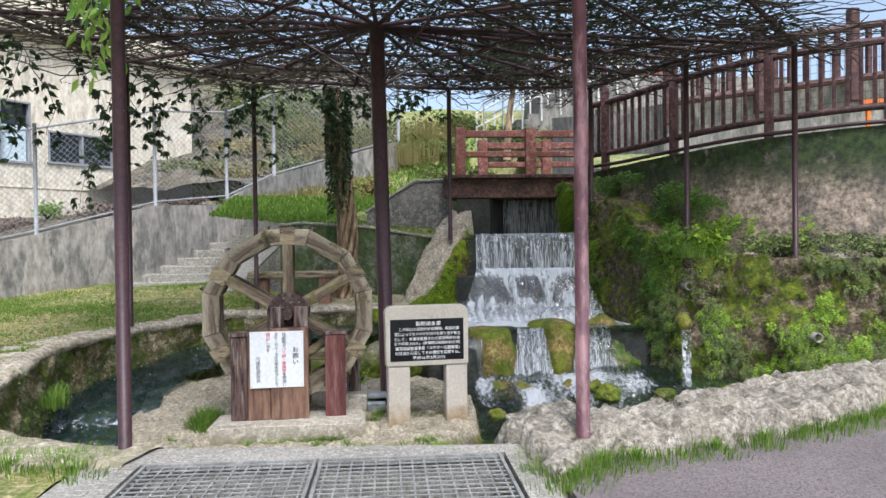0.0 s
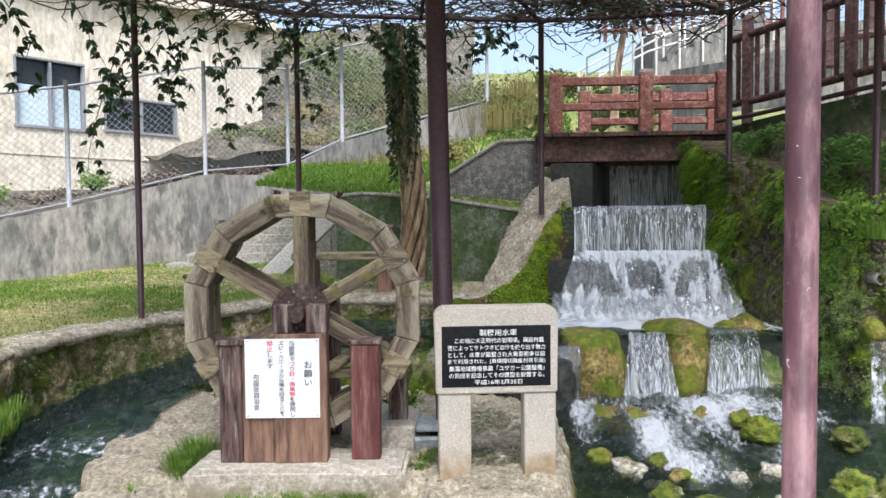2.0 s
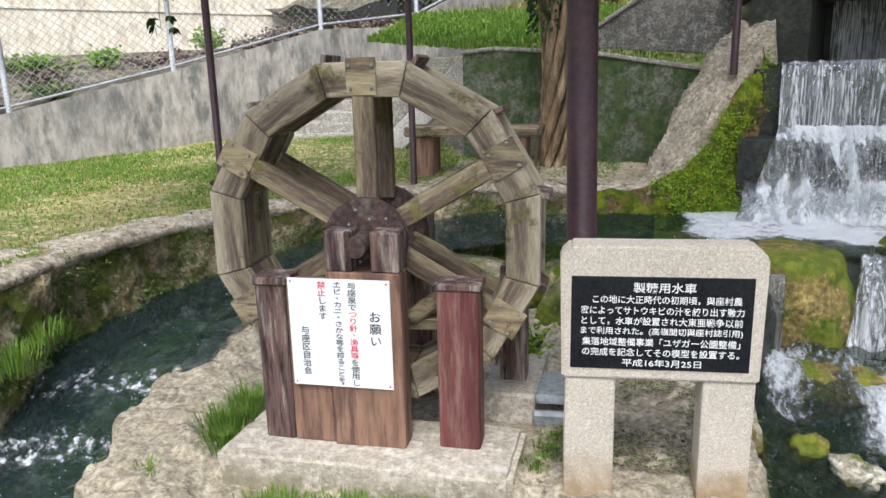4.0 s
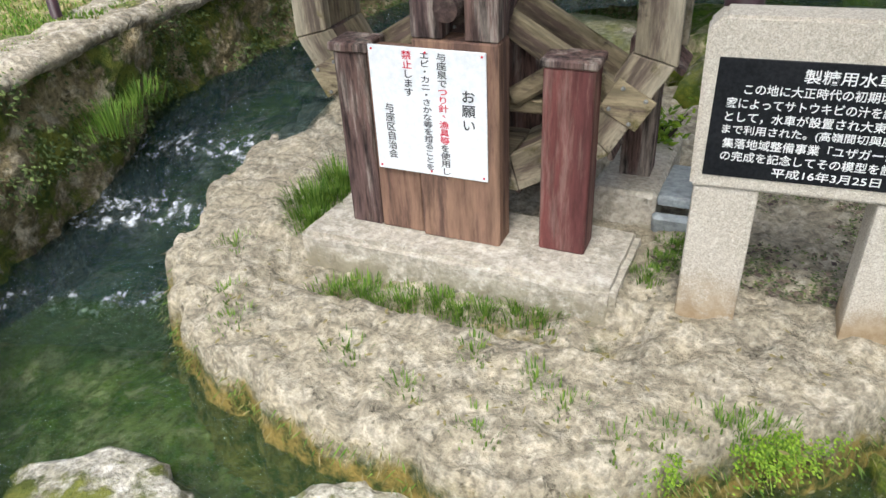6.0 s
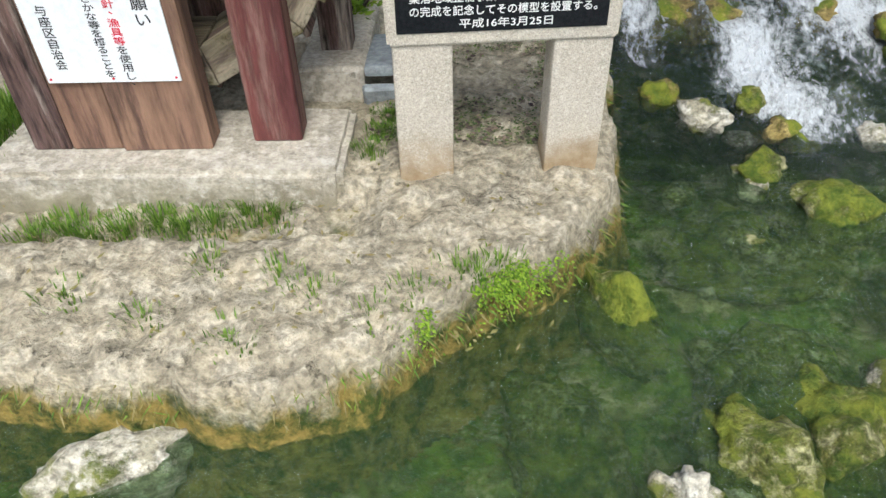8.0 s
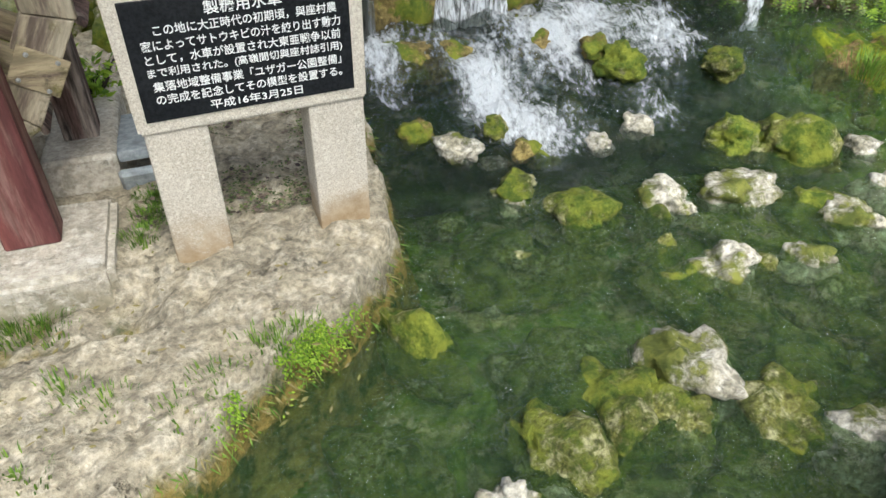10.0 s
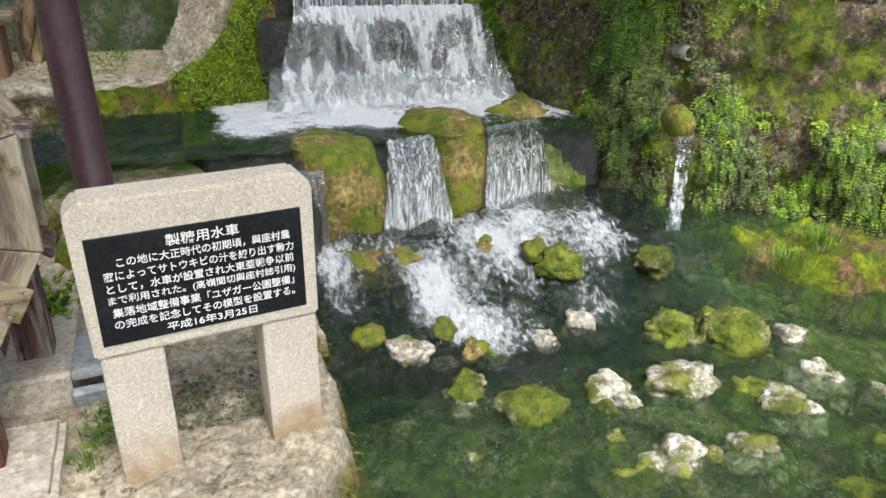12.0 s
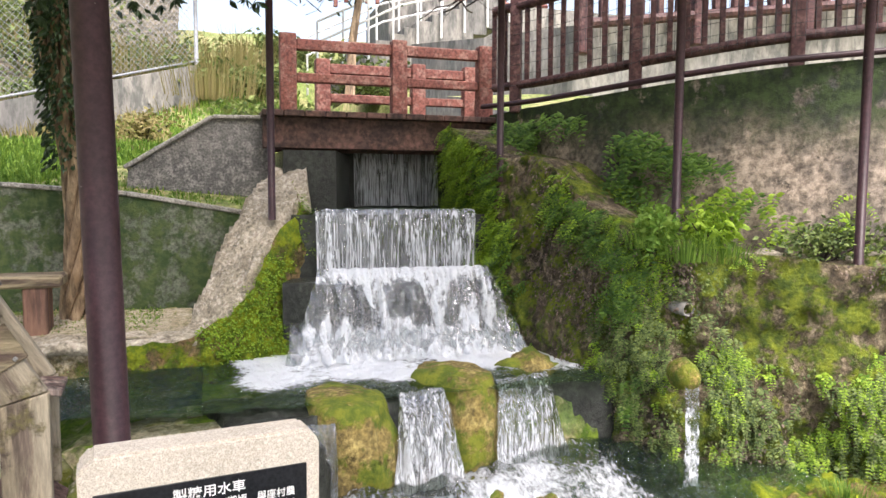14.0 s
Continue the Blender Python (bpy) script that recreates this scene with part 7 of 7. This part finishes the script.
bush("shrub", (6.0, 9.7, 1.1), (0.7, 0.3, 0.3), 1000, "dull_leaf", "low weeds along the terrace", 4, (0.04, 0.08))
bush("shrub", (7.2, 9.2, 1.1), (0.9, 0.3, 0.3), 900, "dull_leaf", "low weeds along the grey wall", 5, (0.04, 0.08))
for i, (x, y) in enumerate([(-4.5, 19.6), (-3.2, 19.4), (-2.2, 19.8), (-1.2, 20.4), (-0.4, 21.2), (-3.6, 21.0), (-2.0, 21.5)]):
    bush("shrub", (x, y, 2.35 + 0.55 * (y - 18.5)), (0.9, 0.6, 0.6), 700, "dry_grass" if i % 2 else "dull_leaf", "dry tangled brush on the stony slope", 60 + i, (0.08, 0.16))
for i, (x, y, z) in enumerate([(-8.6, 14.2, 1.65), (-8.0, 14.9, 1.75), (-6.6, 16.0, 2.0)]):
    bush("shrub", (x, y, z - 0.05), (0.3, 0.3, 0.28), 260, "fresh_leaf", "low yellow-green plant in the dark yard", 70 + i, (0.07, 0.14))
r = random.Random(44)
for i in range(14):
    f, k = r.uniform(0.3, 0.95), r.uniform(0.1, 0.8)
    lo, hi = lerp_path([y[0] for y in YARD], f), lerp_path([y[1] for y in YARD], f)
    x, y, z = (p + (q - p) * k for p, q in zip(lo, hi))
    bush("shrub", (x, y, z), (0.45, 0.35, 0.22), 420, ("brown_leaf", "brown_leaf", "dull_leaf")[i % 3], "low tangled dry brush on the dark yard", 170 + i, (0.05, 0.11))
bush("shrub", (0.25, 16.2, 2.35), (0.45, 0.3, 0.4), 500, "dry_grass", "brown dry bush on the slope", 6, (0.06, 0.12))
for i, (x, y, s) in enumerate([(1.6, 21.0, 1.2), (0.2, 21.5, 1.3), (2.4, 19.0, 0.8), (-1.0, 22.0, 1.4), (2.9, 23.5, 1.2), (-2.6, 22.5, 1.5), (4.6, 21.0, 0.8), (-3.8, 24.0, 1.6), (7.5, 19.5, 1.2), (10, 18.5, 1.4), (12.5, 17.5, 1.4)]):
    bush("shrub", (x, y, far_z(x, y) - 0.1), (s, s, s * (0.45 if -1.5 < x < 3 else 1)), 1500, "shrub", "tangled green hillside shrub", 20 + i, (0.09, 0.2))
for i, (x, y) in enumerate([(1.2, 20.5), (0.6, 22), (-0.6, 21.4), (1.9, 22.2), (-1.9, 22.4)]):
    tuft("tall_grass", (x, y, far_z(x, y)), 420, 0.9, 1.8, 300 + i, "dry_grass", "tall pale pampas grass above the fence", "pampas", 0.008)

tree = thing("tree", (3.95, 20.0, far_z(2.4, 20.0) - 0.6), "slim bare-trunked tree with a dark crown on the slope", "tree")
bm = bmesh.new()
tube(bm, [(3.95, 20.0, 3.6), (4.02, 20.0, 4.8), (4.2, 20.0, 5.9), (4.1, 20.1, 7.0)], 0.11, 9, 0.05)
part("trunk", bm, M["vine_bark"], tree, smooth=True)
for k in range(8):
    bm = bmesh.new()
    a = k * 0.8
    e = (4.1 + 1.5 * math.cos(a), 20.0 + 1.2 * math.sin(a), 6.7 + 0.5 * math.sin(k * 2.3))
    tube(bm, [(4.15, 20, 5.9 + 0.1 * k), (4.1 + 0.7 * math.cos(a), 20 + 0.6 * math.sin(a), 6.4 + 0.05 * k), e], 0.04, 5, 0.012)
    part("limb", bm, M["vine_bark"], tree, smooth=True)
r = random.Random(5)
vs, fs = [], []
for _ in range(3600):
    a, k = r.uniform(0, 6.28), r.random()
    cl = 0.35 + 0.65 * smooth(-0.2, 0.3, noise.noise(Vector((a * 1.3, k * 3, 1))))
    q = Vector((4.0 + 1.9 * k * math.cos(a) * cl, 20.0 + 1.5 * k * math.sin(a) * cl, 6.75 + r.gauss(0, 0.4)))
    leaf_quad(vs, fs, q, rand_dir(r), rand_dir(r), r.uniform(0.10, 0.2), r.uniform(0.05, 0.09))
tagged(mesh_ob("crown", vs, fs, M["vine_leaf"], tree, smooth=False), kind="stuff")

# ---- concrete stair with white handrails on the slope, brown fence at its head ----
stair = thing("hill_stairs", (5.2, 21.5, 4.6), "grey concrete stairs climbing the hillside", "stairs")
for i in range(12):
    bm = bmesh.new()
    box(bm, (4.0 + 0.34 * i, 22.3, 4.2 + 0.17 * i), (0.36, 1.6, 0.9), bevel=0.01)
    part("step", bm, M["old_concrete"], stair)
hr = thing("handrail", (5.4, 21.3, 4.8), "white pipe handrail along the hillside stairs", "handrail")
for y in (21.4, 23.1):
    for dz in (0.55, 1.0):
        bm = bmesh.new()
        tube(bm, [(3.5, y, 4.45 + dz), (5.4, y, 5.4 + dz), (8.2, y, 6.2 + dz)], 0.03, 6)
        part("rail", bm, M["white_pipe"], hr)
    for i in range(9):
        bm = bmesh.new()
        x = 3.5 + 0.58 * i
        z = 4.45 + (x - 3.5) * 0.5 if x < 5.4 else 5.4 + (x - 5.4) * 0.286
        tube(bm, [(x, y, z - 0.4), (x, y, z + 1.0)], 0.028, 6)
        part("post", bm, M["white_pipe"], hr)
bm = bmesh.new()
prism(bm, [(5.6, 23.3), (14, 23.3), (14, 26), (5.6, 26)], 3.5, 6.7)
tagged(part("wall_hill", bm, M["old_concrete"]), "grey concrete wall on the hillside", kind="structure")
fence3 = thing("hill_fence", (7, 24.3, 6.7), "brown wooden fence at the top of the hillside", "fence")
for i in range(22):
    bm = bmesh.new()
    box(bm, (4.4 + 0.28 * i, 24.2, 7.1 + 0.01 * i), (0.1, 0.1, 0.95 if i % 5 else 1.2), bevel=0.01)
    part("slat", bm, M["bridge_red"], fence3)
for dz in (-0.3, 0.35):
    bm = bmesh.new()
    tube(bm, [(4.2, 24.2, 7.1 + dz), (10.5, 24.2, 7.3 + dz)], 0.06, 6)
    part("rail", bm, M["bridge_red"], fence3)
r = random.Random(9)
vs, fs = [], []
for _ in range(160):
    x, y = r.uniform(-1.4, 1.3), r.uniform(6.8, 7.9)
    d = rand_dir(r, 0.1)
    leaf_quad(vs, fs, Vector((x, y, island_z(x, y) + 0.03)), d, Vector((0, 0, 1)), r.uniform(0.02, 0.05), r.uniform(0.008, 0.02))
tagged(mesh_ob("fallen_leaves", vs, fs, M["dry_grass"], smooth=False), "dry fallen leaves scattered on the island", "leaves", kind="stuff")

r = random.Random(52)
for mat_, n, size, label in (("dull_leaf", 2600, (0.010, 0.022), "low mossy growth on the stone behind the sign"), ("brown_leaf", 500, (0.02, 0.045), "brown fallen leaves behind the sign")):
    vs, fs = [], []
    while n:
        x, y = r.uniform(0.45, 1.5), r.uniform(8.05, 9.4)
        if patch(Vector((x, y, 0)), 2.5, -0.2, 0.3, 8) > r.random():
            leaf_quad(vs, fs, Vector((x, y, island_z(x, y) + 0.02)), rand_dir(r, 0.3), Vector((r.gauss(0, 0.3), r.gauss(0, 0.3), 1)), r.uniform(*size), size[1] * 0.6)
            n -= 1
    tagged(mesh_ob("ground_growth", vs, fs, M[mat_], smooth=False), label, "moss", kind="stuff")
bush("shrub", (0.2, 9.15, -0.45), (0.16, 0.14, 0.2), 260, "fern", "small leafy weed behind the wheel", 91, (0.04, 0.08))

# straw roots and green blades hanging over the island's edge
r = random.Random(31)
green, straw = ([], []), ([], [])
rim = [q for q in resample(ISLAND[1:17], 0.02)]
for x, y in rim:
    if noise.noise(Vector((x * 2.2, y * 2.2, 4))) < -0.15:
        continue
    n = Vector((x + 0.4, y - 8.4, 0)).normalized()
    for _ in range(4):
        b = Vector((x, y, -0.64 - 0.16 * r.random())) + n * r.uniform(-0.02, 0.05)
        vs, fs = green if r.random() < 0.45 else straw
        leaf_quad(vs, fs, b, (n * r.uniform(0.2, 0.8) + rand_dir(r) * 0.5 + Vector((0, 0, -0.6))).normalized(), (n + rand_dir(r) * 0.4).normalized(), r.uniform(0.03, 0.08), r.uniform(0.004, 0.009))
tagged(mesh_ob("edge_grass", *green, M["grass"], smooth=False), "short green blades hanging from the island's edge", "grass", kind="stuff")
tagged(mesh_ob("edge_straw", *straw, M["dry_grass"], smooth=False), "dry roots and straw on the island's edge", "grass", kind="stuff")
# bright weeds along the terrace and ferns climbing the wall behind
bush("shrub", (5.25, 10.2, 1.1), (0.3, 0.22, 0.4), 700, "fern", "bright upright weeds at the wall's foot", 41, (0.05, 0.12))
bush("shrub", (4.72, 10.25, 1.15), (0.25, 0.2, 0.35), 600, "fresh_leaf", "bright yellow-green weeds at the terrace edge", 42, (0.05, 0.12))
